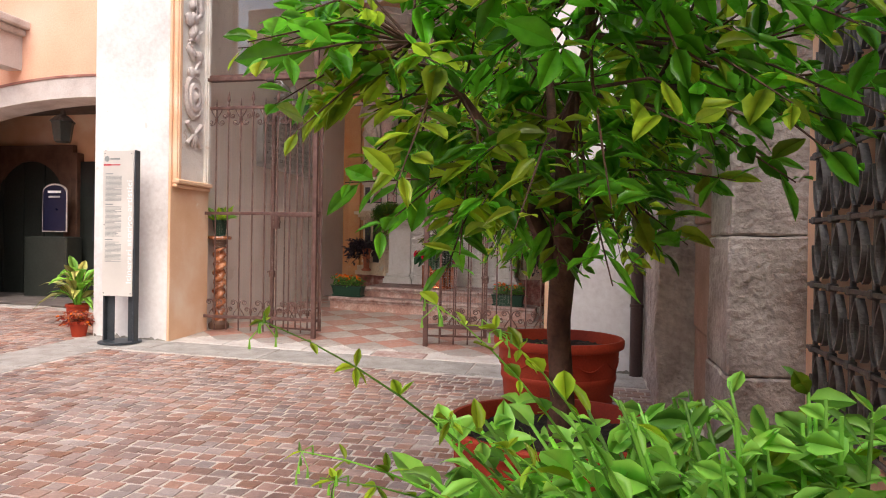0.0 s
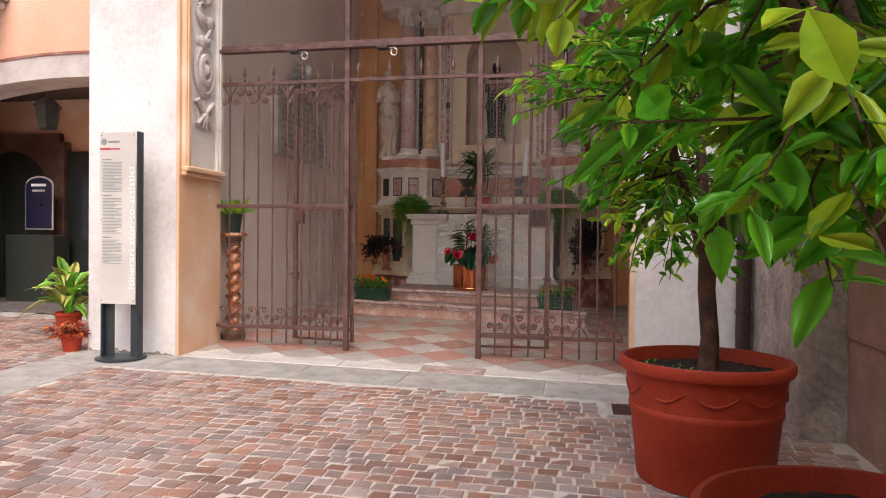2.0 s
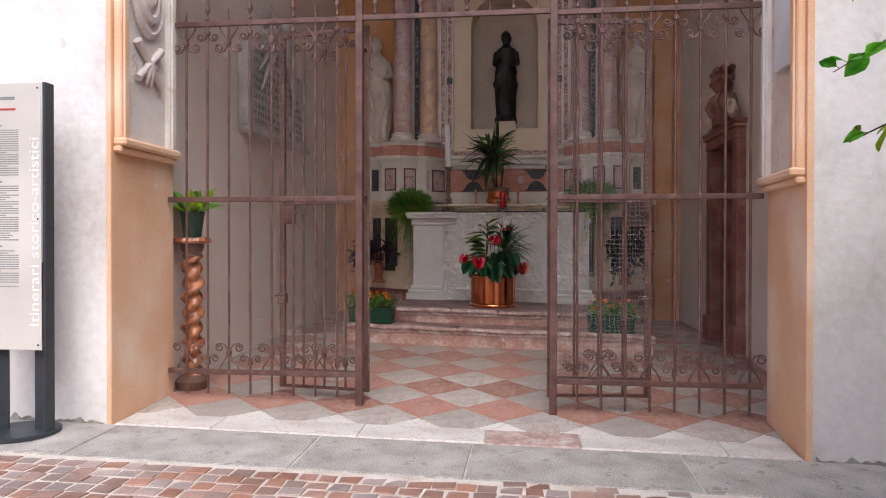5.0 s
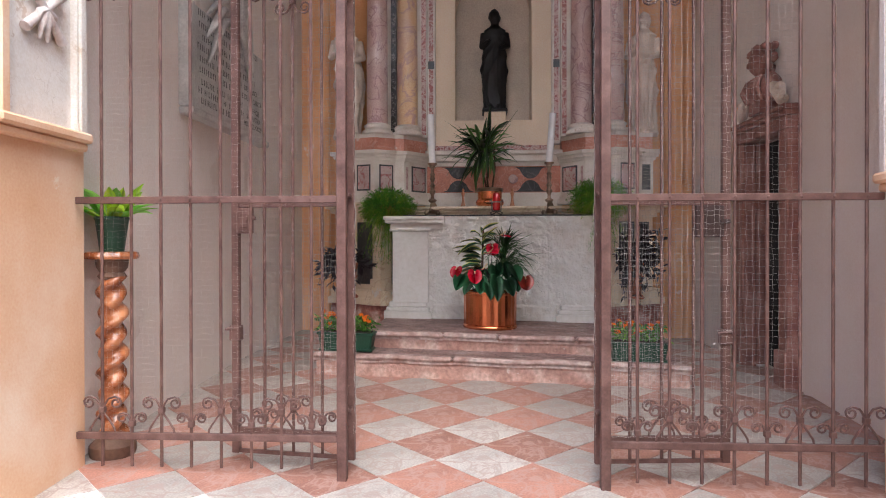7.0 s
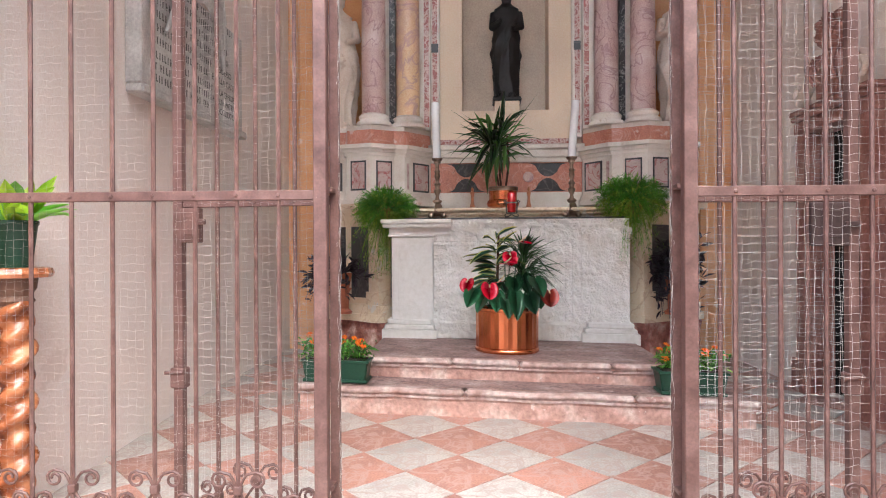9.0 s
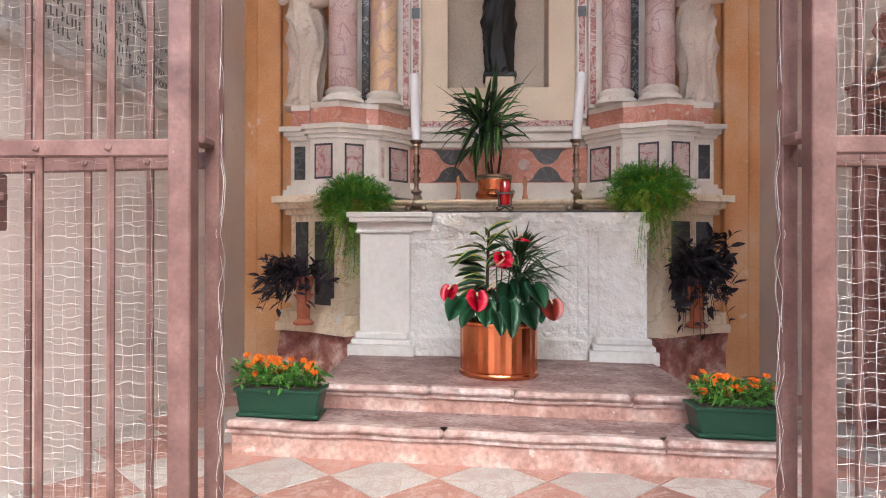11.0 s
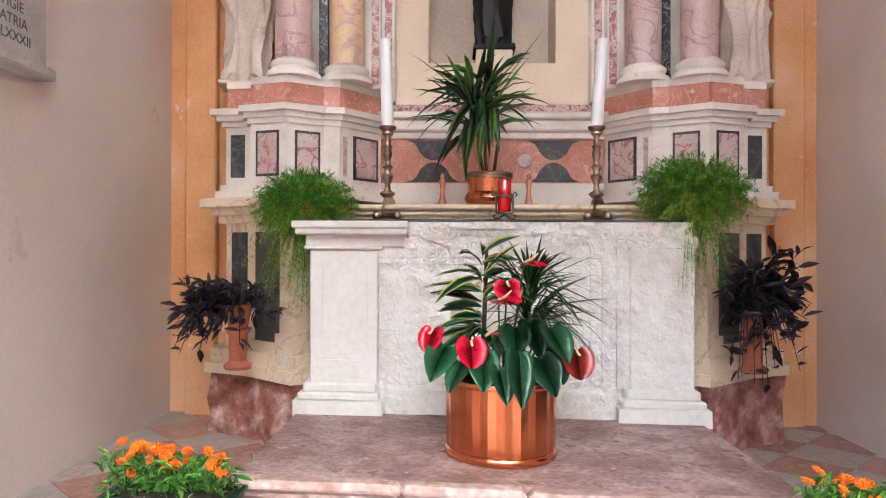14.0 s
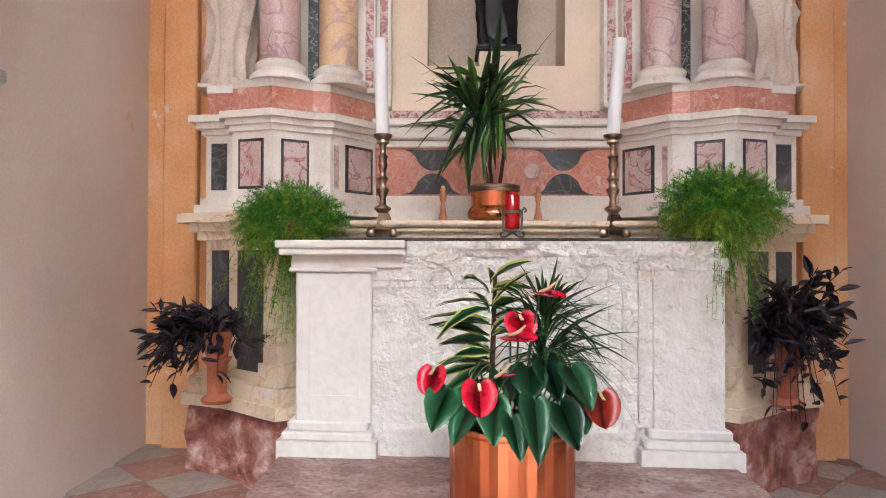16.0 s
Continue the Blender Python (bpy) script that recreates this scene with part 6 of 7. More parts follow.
# hanging asparagus ferns
def fern(cx, cy, cz, rx, rz, n, trail, seed, label, below, side_drop, fall):
    rnd = random.Random(seed)
    th = thing("asparagus_fern", (cx, cy, below), label, "fern", "asparagus ferns")
    part("pot", lathe(B(), [(0.07, 0.0), (0.09, 0.10), (0.095, 0.13), (0.085, 0.13), (0.08, 0.10)], (cx, cy, below), 20), CLAY, th, "", 40)
    vs, fs, hue = [], [], []
    tone = 0

    def quad(a, b, w, side):
        i = len(vs)
        hue.append(tone)
        vs.extend([tuple(a - side * w), tuple(a + side * w), tuple(b + side * w * 0.3), tuple(b - side * w * 0.3)])
        fs.append((i, i + 1, i + 2, i + 3))
    core = Vector((cx, cy, cz - 0.06))
    for k in range(n):
        u = Vector((rnd.gauss(0, 1), rnd.gauss(-0.2, 0.8), rnd.gauss(0.15, 0.9))).normalized()
        long = rnd.random() < trail
        tone = 1 if rnd.random() < (0.55 if long or u.z < -0.1 else 0.12) else 0
        L = rnd.uniform(0.75, 1.08)
        end = core + Vector((u.x * rx * L, u.y * rx * 0.8 * L, u.z * rz * L))
        if long:
            end = core + Vector((u.x * rx * rnd.uniform(0.2, 1.0) + side_drop * rnd.uniform(0.0, 0.12), -abs(u.y) * rx * 0.9 - 0.05, -rnd.uniform(0.25, 1.0) ** 1.3 * fall))
        midp = core.lerp(end, 0.55) + Vector((u.x * 0.05, u.y * 0.05, 0.10 if long else 0.05))
        pts = [core.lerp(midp, t).lerp(midp.lerp(end, t), t) for t in [i / 8 for i in range(9)]]
        for i, (p, q) in enumerate(zip(pts, pts[1:])):
            quad(p, q, 0.0012, Vector((0.01, 0, 1)).cross(q - p).normalized())
            for j in range(5 if i > 2 else 2):
                c = p.lerp(q, rnd.random())
                nd = ((q - p).normalized() * 0.5 + Vector([rnd.uniform(-1, 1) for _ in range(3)])).normalized()
                quad(c, c + nd * rnd.uniform(0.014, 0.034), 0.0024, nd.cross(Vector((rnd.uniform(-1, 1), rnd.uniform(-1, 1), 1))).normalized())
    me = bpy.data.meshes.new("fronds")
    me.from_pydata(vs, [], fs)
    me.materials.append(FERN), me.materials.append(FERNY)
    for pl, i in zip(me.polygons, hue):
        pl.material_index = i
    ob = new("fronds", me)
    ob.parent, ob.matrix_parent_inverse = th, INV[th]
    tagged(ob, "feathery bright green fronds", kind="stuff")


fern(-3.38, 11.06, 1.63, 0.30, 0.22, 820, 0.13, 1, "feathery asparagus fern trailing over the altar end", 1.48, -1, 0.62)
fern(-1.16, 11.06, 1.70, 0.34, 0.24, 900, 0.13, 2, "feathery asparagus fern trailing over the altar corner", 1.50, -1, 0.55)

# purple trailing plants in brackets
def purple(cx, cy, zt, h, n, seed, label):
    rnd = random.Random(seed)
    th = thing("purple_plant", (cx, cy, zt - h), label, "potted plant", "purple trailing plants")
    part("bracket", lathe(B(), [(0.075, 0.0), (0.085, 0.02), (0.05, 0.05), (0.055, 0.20), (0.08, 0.24)], (cx, cy, 0.62), 16), CLAY, th, "", 40)
    part("pot", lathe(B(), [(0.055, 0.24), (0.08, 0.36), (0.085, 0.38), (0.075, 0.38), (0.07, 0.35)], (cx, cy, 0.62), 20), CLAY, th, "", 40)
    bm, st = B(), B()
    for k in range(n):
        a = rnd.uniform(0, 6.28) if k % 4 == 0 else rnd.uniform(2.0, 4.3) if seed == 4 else rnd.uniform(0, 6.28)
        R, up = rnd.uniform(0.10, 0.36 if seed == 4 else 0.27), rnd.uniform(-0.27, 0.18) if seed == 4 else rnd.uniform(-0.44, 0.36)
        p0 = Vector((cx, cy, 1.0))
        p1 = p0 + Vector((R * 0.5 * math.cos(a), -abs(R * 0.5 * math.sin(a)), abs(up) * 0.6))
        p2 = p0 + Vector((R * math.cos(a), -abs(R * math.sin(a)) - 0.03, up))
        tube(st, [p0, p1, p2], [0.005, 0.004, 0.002], 5)
        for j in range(8):
            t = 0.35 + 0.65 * (j + rnd.random()) / 8
            c = p0.lerp(p1, t * 2) if t < 0.5 else p1.lerp(p2, t * 2 - 1)
            L = rnd.uniform(0.07, 0.115)
            leaf_geo(bm, c, Vector((0.7 * math.cos(a), -0.35, 0.05)) + Vector([rnd.uniform(-0.9, 0.9) for _ in range(3)]), L, L * rnd.uniform(0.34, 0.44), rnd.uniform(-0.1, 0.35), rnd.uniform(-0.9, 0.9), 0.35)
    part("stem", st, PURPLE, th)
    raw_part("leaves", bm, [PURPLE], th, "narrow dark purple leaves")


purple(-3.80, 11.20, 1.22, 0.6, 46, 4, "dark purple trailing plant in a clay pot beside the altar")
purple(-0.77, 11.16, 1.42, 0.8, 68, 9, "bushy dark purple trailing plant in a clay pot beside the altar")

# marigold boxes
def settle(tops, skew, slope, height=None):
    """Old masonry: it sinks towards the east, and runs slightly askew."""
    for t in tops:
        for o in t.children_recursive:
            if o.type == "MESH":
                for v in o.data.vertices:
                    k = 1.0 if height is None else max(0.0, 1 - (v.co.z - 0.45) / height)
                    v.co.z -= slope * k * (v.co.x + 3.4)
                    v.co.y -= skew * (v.co.x + 3.4)


def marigolds(x0, x1, y0, y1, z, seed):
    rnd = random.Random(seed)
    th = thing("flower_box", ((x0 + x1) / 2, (y0 + y1) / 2, z), "orange marigolds in a dark green plastic trough on the step", "flower box", "marigold troughs")
    bm = box(B(), x0, x1, y0, y1, z, z + 0.15, 0.012)
    for v in bm.verts:
        if v.co.z < z + 0.05:
            v.co.x += 0.02 * (1 if v.co.x < (x0 + x1) / 2 else -1)
            v.co.y += 0.015 * (1 if v.co.y < (y0 + y1) / 2 else -1)
    part("trough", bm, GREENP, th)
    part("rim", box(B(), x0 - 0.008, x1 + 0.008, y0 - 0.008, y1 + 0.008, z + 0.135, z + 0.152, 0.004), GREENP, th)
    part("saucer", box(B(), x0 + 0.005, x1 - 0.005, y0 + 0.0, y1 - 0.0, z, z + 0.022, 0.006), GREENP, th)
    part("soil", box(B(), x0 + 0.02, x1 - 0.02, y0 + 0.02, y1 - 0.02, z + 0.13, z + 0.156), SOIL, th)
    bm = B()
    plants = [(x0 + (x1 - x0) * u + rnd.uniform(-0.02, 0.02), (y0 + y1) / 2 + rnd.uniform(-0.03, 0.03)) for u in (0.14, 0.32, 0.5, 0.68, 0.87)]
    for k in range(620):
        qx, qy = plants[k % 5]
        h = rnd.uniform(0.0, 0.12)
        c = (qx + rnd.gauss(0, 0.035 + 0.10 * h), qy + rnd.gauss(0, 0.04), z + 0.15 + h)
        leaf_geo(bm, c, (rnd.uniform(-1, 1), rnd.uniform(-1, 0.6), rnd.uniform(-0.2, 1.4)), rnd.uniform(0.035, 0.07), rnd.uniform(0.012, 0.022), 0.3, rnd.uniform(-1, 1), 0.3, 1 if rnd.random() < 0.15 else 0)
    raw_part("foliage", bm, [MARILEAF, SHRUB], th)
    for k in range(22):
        qx, qy = plants[k % 5]
        cx, cy, cz = qx + rnd.uniform(-0.06, 0.06), qy + rnd.uniform(-0.07, 0.05), z + 0.265 + rnd.uniform(-0.045, 0.045)
        fl = part("flower_stem", tube(B(), [(qx, qy, z + 0.16), (cx, cy, cz)], 0.002, 5), SHRUB, th)
        bm = B()
        size = rnd.uniform(0.62, 0.92)
        for ring, (nn, rr, up) in enumerate(((13, 0.036, 0.05), (11, 0.030, 0.35), (7, 0.012, 1.6))):
            for j in range(nn):
                a = 6.283 * j / nn + ring * 0.3
                leaf_geo(bm, (0, 0, 0), (math.cos(a), math.sin(a), up + rnd.uniform(-0.15, 0.15)), rr * size, rr * 0.40 * size, 0.1, 0, 0.15)
        bmesh.ops.transform(bm, matrix=Matrix.Translation((cx, cy, cz)) @ Matrix.Rotation(rnd.uniform(0.2, 1.1), 4, "X") @ Matrix.Rotation(rnd.uniform(-0.5, 0.5), 4, "Y"), verts=bm.verts)
        raw_part("blossom", bm, [PETAL], fl, "orange ruffled blossom")
    return th


settle([step_lower, step_upper, marigolds(-3.74, -3.28, 9.44, 9.64, 0.312, 3), marigolds(-1.36, -0.93, 9.44, 9.64, 0.312, 6)], 0.055, 0.02)
settle([cp], 0.02, 0.02)
settle([altar], 0.01, 0.02, 1.03)

# ---------------------------------------------------------------- right wall of the chapel: doorway with bust, meter box
door = thing("side_doorway", (0.06, 10.0, 0.15), "worn red marble door surround with a bust on its pediment", "doorway", "", "structure")
for a, b, r0, r1 in ((9.33, 9.50, 9.46, 9.50), (10.25, 10.42, 10.25, 10.29)):
    part("jamb", box(box(box(B(), -0.02, 0.10, a, b, 0.1, 2.10, 0.01), 0.10, 0.20, r0, r1, 0.1, 2.10), -0.05, 0.10, a - 0.02, b + 0.02, 0.05, 0.35, 0.01), REDDOOR, door)
part("lintel", box(box(B(), -0.03, 0.10, 9.33, 10.42, 2.10, 2.20, 0.01), 0.10, 0.20, 9.46, 10.29, 2.10, 2.14), REDDOOR, door)
part("cornice", box(box(B(), -0.06, 0.10, 9.31, 10.41, 2.20, 2.24, 0.01), -0.07, 0.10, 9.29, 10.42, 2.24, 2.28, 0.01), REDDOOR, door)
for s, c in ((1, 9.36), (-1, 10.37)):
    bm = tube(B(), [(-0.02, c + s * (0.06 + 0.28 * k / 14), 2.33 + 0.16 * math.sin(k / 14 * 1.7)) for k in range(15)], [0.05] * 10 + [0.045, 0.04, 0.035, 0.03, 0.02], 10)
    tube(bm, [(-0.04, c + s * 0.06 + s * (0.085 - 0.006 * k) * math.cos(k * 0.55), 2.385 + (0.085 - 0.006 * k) * math.sin(k * 0.55)) for k in range(13)], 0.024, 8)
    part("pediment_scroll", bm, STATUE, door, "", 60)
# Leaf close behind the jambs, coloured near-black for the shade in the opening.
part("dark_leaf", box(B(), 0.20, 0.26, 9.46, 10.29, 0.1, 2.14), VOID_SHADE, door)
bm = blob(B(), (-0.05, 9.78, 2.72), (0.10, 0.11, 0.14), 3, 0.25)
for k in range(16):
    a = k * 0.9
    blob(bm, (-0.03 + 0.08 * math.cos(a), 9.78 + 0.13 * math.sin(a), 2.66 + 0.013 * k), (0.045, 0.05, 0.045), k, 0.4, 1)
blob(bm, (-0.02, 9.78, 2.48), (0.13, 0.24, 0.13), 8, 0.25)
for k in range(7):
    tube(bm, [(-0.10, 9.78 + 0.05 * (k - 3), 2.58), (-0.14, 9.78 + 0.055 * (k - 3), 2.48), (-0.10, 9.78 + 0.05 * (k - 3), 2.38)], [0.012, 0.02, 0.012], 6)
box(bm, -0.10, 0.06, 9.66, 9.90, 2.28, 2.38)
tagged(part("stone_bust", bm, REDDOOR, None, "", 70), "worn reddish stone bust over the doorway", "bust")
# ---------------------------------------------------------------- courtyard things
drain = thing("drain_grate", (-0.38, 5.84, gz(-0.4, 5.8)), "rusty cast-iron drain grate set in the paving", "drain")
dz = gz(-0.4, 5.8)
part("frame", box(box(box(box(B(), -0.66, -0.12, 5.62, 5.66, dz - 0.03, dz + 0.012), -0.66, -0.12, 6.02, 6.06, dz - 0.03, dz + 0.012), -0.66, -0.62, 5.66, 6.02, dz - 0.03, dz + 0.012), -0.16, -0.12, 5.66, 6.02, dz - 0.03, dz + 0.012), ARCHS, drain)
RUST = mat("rusty_iron", (0.10, 0.04, 0.03), (0.06, 0.025, 0.02), (0.16, 0.07, 0.05), rough=0.8, scale=15, fine=70, bump=0.3)
for k in range(7):
    part("slat", box(B(), -0.62, -0.16, 5.665 + 0.05 * k, 5.695 + 0.05 * k, dz - 0.03, dz + 0.010, 0.003), RUST, drain)
for k in range(5):
    part("cross_slat", box(B(), -0.60 + 0.1 * k, -0.575 + 0.1 * k, 5.66, 6.02, dz - 0.03, dz + 0.004), RUST, drain)
pipe = thing("downpipe", (0.39, 6.54, -0.1), "dark brown metal downpipe at the wall corner", "downpipe")
part("pipe", tube(B(), [(0.39, 6.54, -0.09), (0.39, 6.54, 6.5)], 0.055, 20), PIPE, pipe, "", 40)
for z in (0.55, 2.4, 4.2):
    part("clamp", lathe(B(), [(0.056, 0.0), (0.062, 0.003), (0.062, 0.03), (0.056, 0.033)], (0.39, 6.54, z), 20), PIPE, pipe)
part("cable", tube(B(), [(0.47, 6.55, -0.08), (0.475, 6.56, 3.0), (0.47, 6.55, 6.0)], 0.008, 6), PIPE, pipe)

grille = thing("window_grille", (1.06, 2.5, 0.3), "forged iron window grille of pointed leaf shapes", "grille")
for k in range(11):
    yb = 1.24 + 0.24 * k
    part("upright", box(B(), 1.045, 1.065, yb - 0.014, yb + 0.014, 0.28, 2.88, 0.004), BLACKI, grille)
for k in range(9):
    zb = 0.32 + 0.31 * k
    part("crossbar", box(B(), 1.035, 1.05, 1.2, 3.72, zb - 0.01, zb + 0.01, 0.003), BLACKI, grille)


def strap(bm, pts, depth=0.017, thick=0.0045):
    """A flat iron strap on edge along points of the grille's plane."""
    rings = []
    for i, (y, z) in enumerate(pts):
        (ya, za), (yb, zb) = pts[max(i - 1, 0)], pts[min(i + 1, len(pts) - 1)]
        d = Vector((yb - ya, zb - za)).normalized()
        ny, nz = -d.y * thick, d.x * thick
        rings.append([bm.verts.new(c) for c in ((1.04 - depth, y + ny, z + nz), (1.04 + depth, y + ny, z + nz), (1.04 + depth, y - ny, z - nz), (1.04 - depth, y - ny, z - nz))])
    for p, q in zip(rings, rings[1:]):
        for j in range(4):
            bm.faces.new((p[j], p[(j + 1) % 4], q[(j + 1) % 4], q[j]))
    bm.faces.new(rings[0]), bm.faces.new(rings[-1])
    return bm


for i in range(10):
    for k in range(8):
        yc, zb = 1.36 + 0.24 * i, 0.32 + 0.31 * k
        bm = B()
        for s in (-1, 1):
            strap(bm, [(yc + s * 0.052 * math.sin(math.pi * t / 10), zb + 0.045 + 0.24 * t / 10) for t in range(11)])
        part("iron_oval", bm, BLACKI, grille)
        for s in (-1, 1):
            part("iron_prong", strap(B(), [(yc + s * (0.105 - 0.055 * (t / 8) ** 2), zb + 0.19 - 0.15 * math.sin(t / 8 * 1.5)) for t in range(9)], 0.013), BLACKI, grille)
for k in range(11):
    for j in range(9):
        yb, zb = 1.24 + 0.24 * k, 0.32 + 0.31 * j
        part("collar", box(B(), 1.028, 1.072, yb - 0.02, yb + 0.02, zb - 0.018, zb + 0.018, 0.005), BLACKI, grille)

# shrub in the foreground
def shrub(cx, cy, z, seed):
    rnd = random.Random(seed)
    zz = gz(cx, cy)
    th = thing("cestrum_shrub", (cx, cy, zz), "low leafy light green shrub in a terracotta tub", "potted shrub")
    tub(th, cx, cy, zz, 0.36, 0.50)
    st, bm = B(), B()
    for k in range(300):
        a = rnd.uniform(0, 6.28)
        R = 0.56 * math.sqrt(rnd.uniform(0.02, 1.0))
        top = rnd.uniform(0.90, 1.13) - 0.16 * R
        p0 = Vector((cx + 0.08 * math.cos(a), cy + 0.08 * math.sin(a), zz + 0.42))
        p2 = Vector((cx + R * math.cos(a), cy + R * math.sin(a), zz + top))
        p1 = p0.lerp(p2, 0.5) + Vector((0, 0, 0.10))
        tube(st, [p0, p1, p2], [0.006, 0.005, 0.003], 5)
        for j in range(12):
            t = rnd.uniform(0.55, 1.0)
            c = p1.lerp(p2, t * 2 - 1)
            b = rnd.uniform(0, 6.28)
            d = Vector((math.cos(b), math.sin(b), rnd.uniform(-0.5, 1.5)))
            L = rnd.uniform(0.047, 0.085)
            leaf_geo(bm, c, d, L, L * rnd.uniform(0.44, 0.56), rnd.uniform(0.0, 0.6), rnd.uniform(-1.5, 1.5), rnd.uniform(0.1, 0.4), 1 if rnd.random() < 0.12 else 0)
    # long arching shoots with small yellow-green flowers
    for tip, big in (((-0.173, 0.76, 1.04), 0.045), ((-0.336, 0.663, 1.025), 0.026), ((-0.10, 0.72, 1.02), 0.05), ((-0.288, 0.654, 0.895), 0.024), ((-0.25, 0.65, 0.87), 0.03), ((-0.14, 0.68, 0.93), 0.05), ((0.55, 0.85, 1.02), 0.04)):
        p2 = Vector(tip)
        p0 = Vector((cx - 0.1, cy, zz + 0.62))
        p1 = p0.lerp(p2, 0.5) + Vector((0, 0, 0.18))
        pts = [p0.lerp(p1, t).lerp(p1.lerp(p2, t), t) for t in [i / 12 for i in range(13)]]
        tube(st, pts, [0.0032 - 0.00021 * i for i in range(13)], 5)
        for i in range(3, 13):
            for sd in ((-1, 1) if i < 8 else (1 if i % 2 else -1,)):
                L = (0.008 + 0.95 * big) * rnd.uniform(0.8, 1.3) * (1.5 - i / 13)
                along = (pts[i] - pts[i - 1]).normalized()
                leaf_geo(bm, pts[i], along * 0.6 + Vector((rnd.uniform(-0.3, 0.3), sd * 0.6, rnd.uniform(-0.2, 0.8))), L, L * 0.5, rnd.uniform(0.1, 0.4), rnd.uniform(-0.6, 0.6), 0.25, 1 if i > 8 else 0)
        for j in range(9):
            i = rnd.randint(8, 12)
            leaf_geo(bm, pts[i], Vector([rnd.uniform(-1, 1) for _ in range(3)]), rnd.uniform(0.014, 0.03), 0.009, 0.2, 0, 0.2, 1)
        for j in range(6):
            c = p2 + Vector((rnd.uniform(-0.02, 0.02), rnd.uniform(-0.02, 0.02), rnd.uniform(-0.02, 0.012)))
            tube(st, [p2, c, c + Vector((0, 0, -0.01))], [0.0006, 0.0008, 0.002], 4)
    part("stem", st, SHRUB, th)
    raw_part("leaves", bm, [SHRUB, LEAFY], th)


shrub(0.29, 0.90, 0, 12)

# plants beside the pier
asp = thing("aspidistra", (-6.2, 7.3, 0.0), "broad-leaved green plant in a red pot beside the pier", "potted plant")
x, y, z = -6.2, 7.3, gz(-6.2, 6.7)
part("pot", lathe(B(), [(0.10, 0.0), (0.13, 0.22), (0.14, 0.225), (0.14, 0.26), (0.12, 0.26), (0.115, 0.2)], (x, y, z), 24), TERRA, asp, "", 40)
bm = B()
rnd = random.Random(17)
for k in range(52):
    a = rnd.uniform(0, 6.28)
    up = rnd.uniform(0.24, 0.58)
    tube(bm, [(x + 0.02 * math.cos(a), y + 0.02 * math.sin(a), z + 0.22), (x + 0.06 * math.cos(a), y + 0.06 * math.sin(a), z + up)], 0.005, 5)
    leaf_geo(bm, (x + 0.06 * math.cos(a), y + 0.06 * math.sin(a), z + up), (math.cos(a), math.sin(a), rnd.uniform(0.5, 2.4)), rnd.uniform(0.36, 0.56), rnd.uniform(0.10, 0.145), rnd.uniform(0.3, 0.9), rnd.uniform(-0.5, 0.5), 0.25, 1 if k % 2 == 0 else 0)
raw_part("leaves", bm, [SHRUB, VARIEG], asp)
beg = thing("begonia_pot", (-5.60, 6.58, 0.0), "small clay pot of orange-red flowers by the pier", "potted plant")
x, y, z = -5.55, 6.56, gz(-5.55, 6.5)
part("pot", lathe(B(), [(0.07, 0.0), (0.095, 0.13), (0.105, 0.135), (0.105, 0.17), (0.09, 0.17), (0.085, 0.12)], (x, y, z), 24), TERRA, beg, "", 40)
bm = B()
for k in range(260):
    a = rnd.uniform(0, 6.28)
    r = rnd.uniform(0, 0.17)
    leaf_geo(bm, (x + r * math.cos(a) - 0.03, y + r * math.sin(a), z + 0.13 + rnd.uniform(0, 0.14)), (math.cos(a), math.sin(a), rnd.uniform(-0.6, 0.8)), 0.05, 0.03, 0.3, rnd.uniform(-1, 1), 0.3, (0, 1, 1, 0, 2)[k % 5])
raw_part("foliage", bm, [RUSSET, CLAY, PETAL], beg, "orange-red wilting flowers")

# ---------------------------------------------------------------- arcade house beside the chapel
AY = 8.8
arcade = thing("arcade_house", (-9, AY + 0.3, 0.0), "salmon plastered house over a low stone archway", "house")
acx, arz, R = -7.4, 3.18, 9.0
half = 2.2
arcpts = [(acx + half * (k / 12 - 1) * 1.0, 0) for k in range(25)]
arcpts = [(xx, arz - (R - math.sqrt(R * R - (xx - acx) ** 2))) for xx, _ in arcpts]
bm = B()
outline = [(-16.0, 0.0), (arcpts[0][0], 0.0)] + arcpts + [(arcpts[-1][0], 0.0), (-5.43 + 0.6, 0.0), (-5.43 + 0.6, 8.5), (-16.0, 8.5)]
outline[-3] = (-4.83, 0.0)
a = [bm.verts.new((px_, AY, pz_)) for px_, pz_ in outline]
b = [bm.verts.new((px_, AY + 0.5, pz_)) for px_, pz_ in outline]
bm.faces.new(a), bm.faces.new(b)
for i in range(len(outline)):
    j = (i + 1) % len(outline)
    bm.faces.new((a[i], a[j], b[j], b[i]))
part("wall", bm, SALMON, arcade)
for i in range(0, 24, 3):
    seg_ = arcpts[i:i + 4]
    bm = B()
    lo = [bm.verts.new((px_, AY - 0.03, pz_ + 0.0)) for px_, pz_ in seg_]
    hi = [bm.verts.new((px_, AY - 0.03, pz_ + 0.30)) for px_, pz_ in seg_]
    lo2 = [bm.verts.new((px_, AY + 0.5, pz_ - 0.004)) for px_, pz_ in seg_]
    hi2 = [bm.verts.new((px_, AY + 0.0, pz_ + 0.30)) for px_, pz_ in seg_]
    for k in range(3):
        bm.faces.new((lo[k], lo[k + 1], hi[k + 1], hi[k]))
        bm.faces.new((lo2[k], lo2[k + 1], lo[k + 1], lo[k]))
        bm.faces.new((hi[k], hi[k + 1], hi2[k + 1], hi2[k]))
    part("arch_stone", bm, ARCHS, arcade)
bm = B()
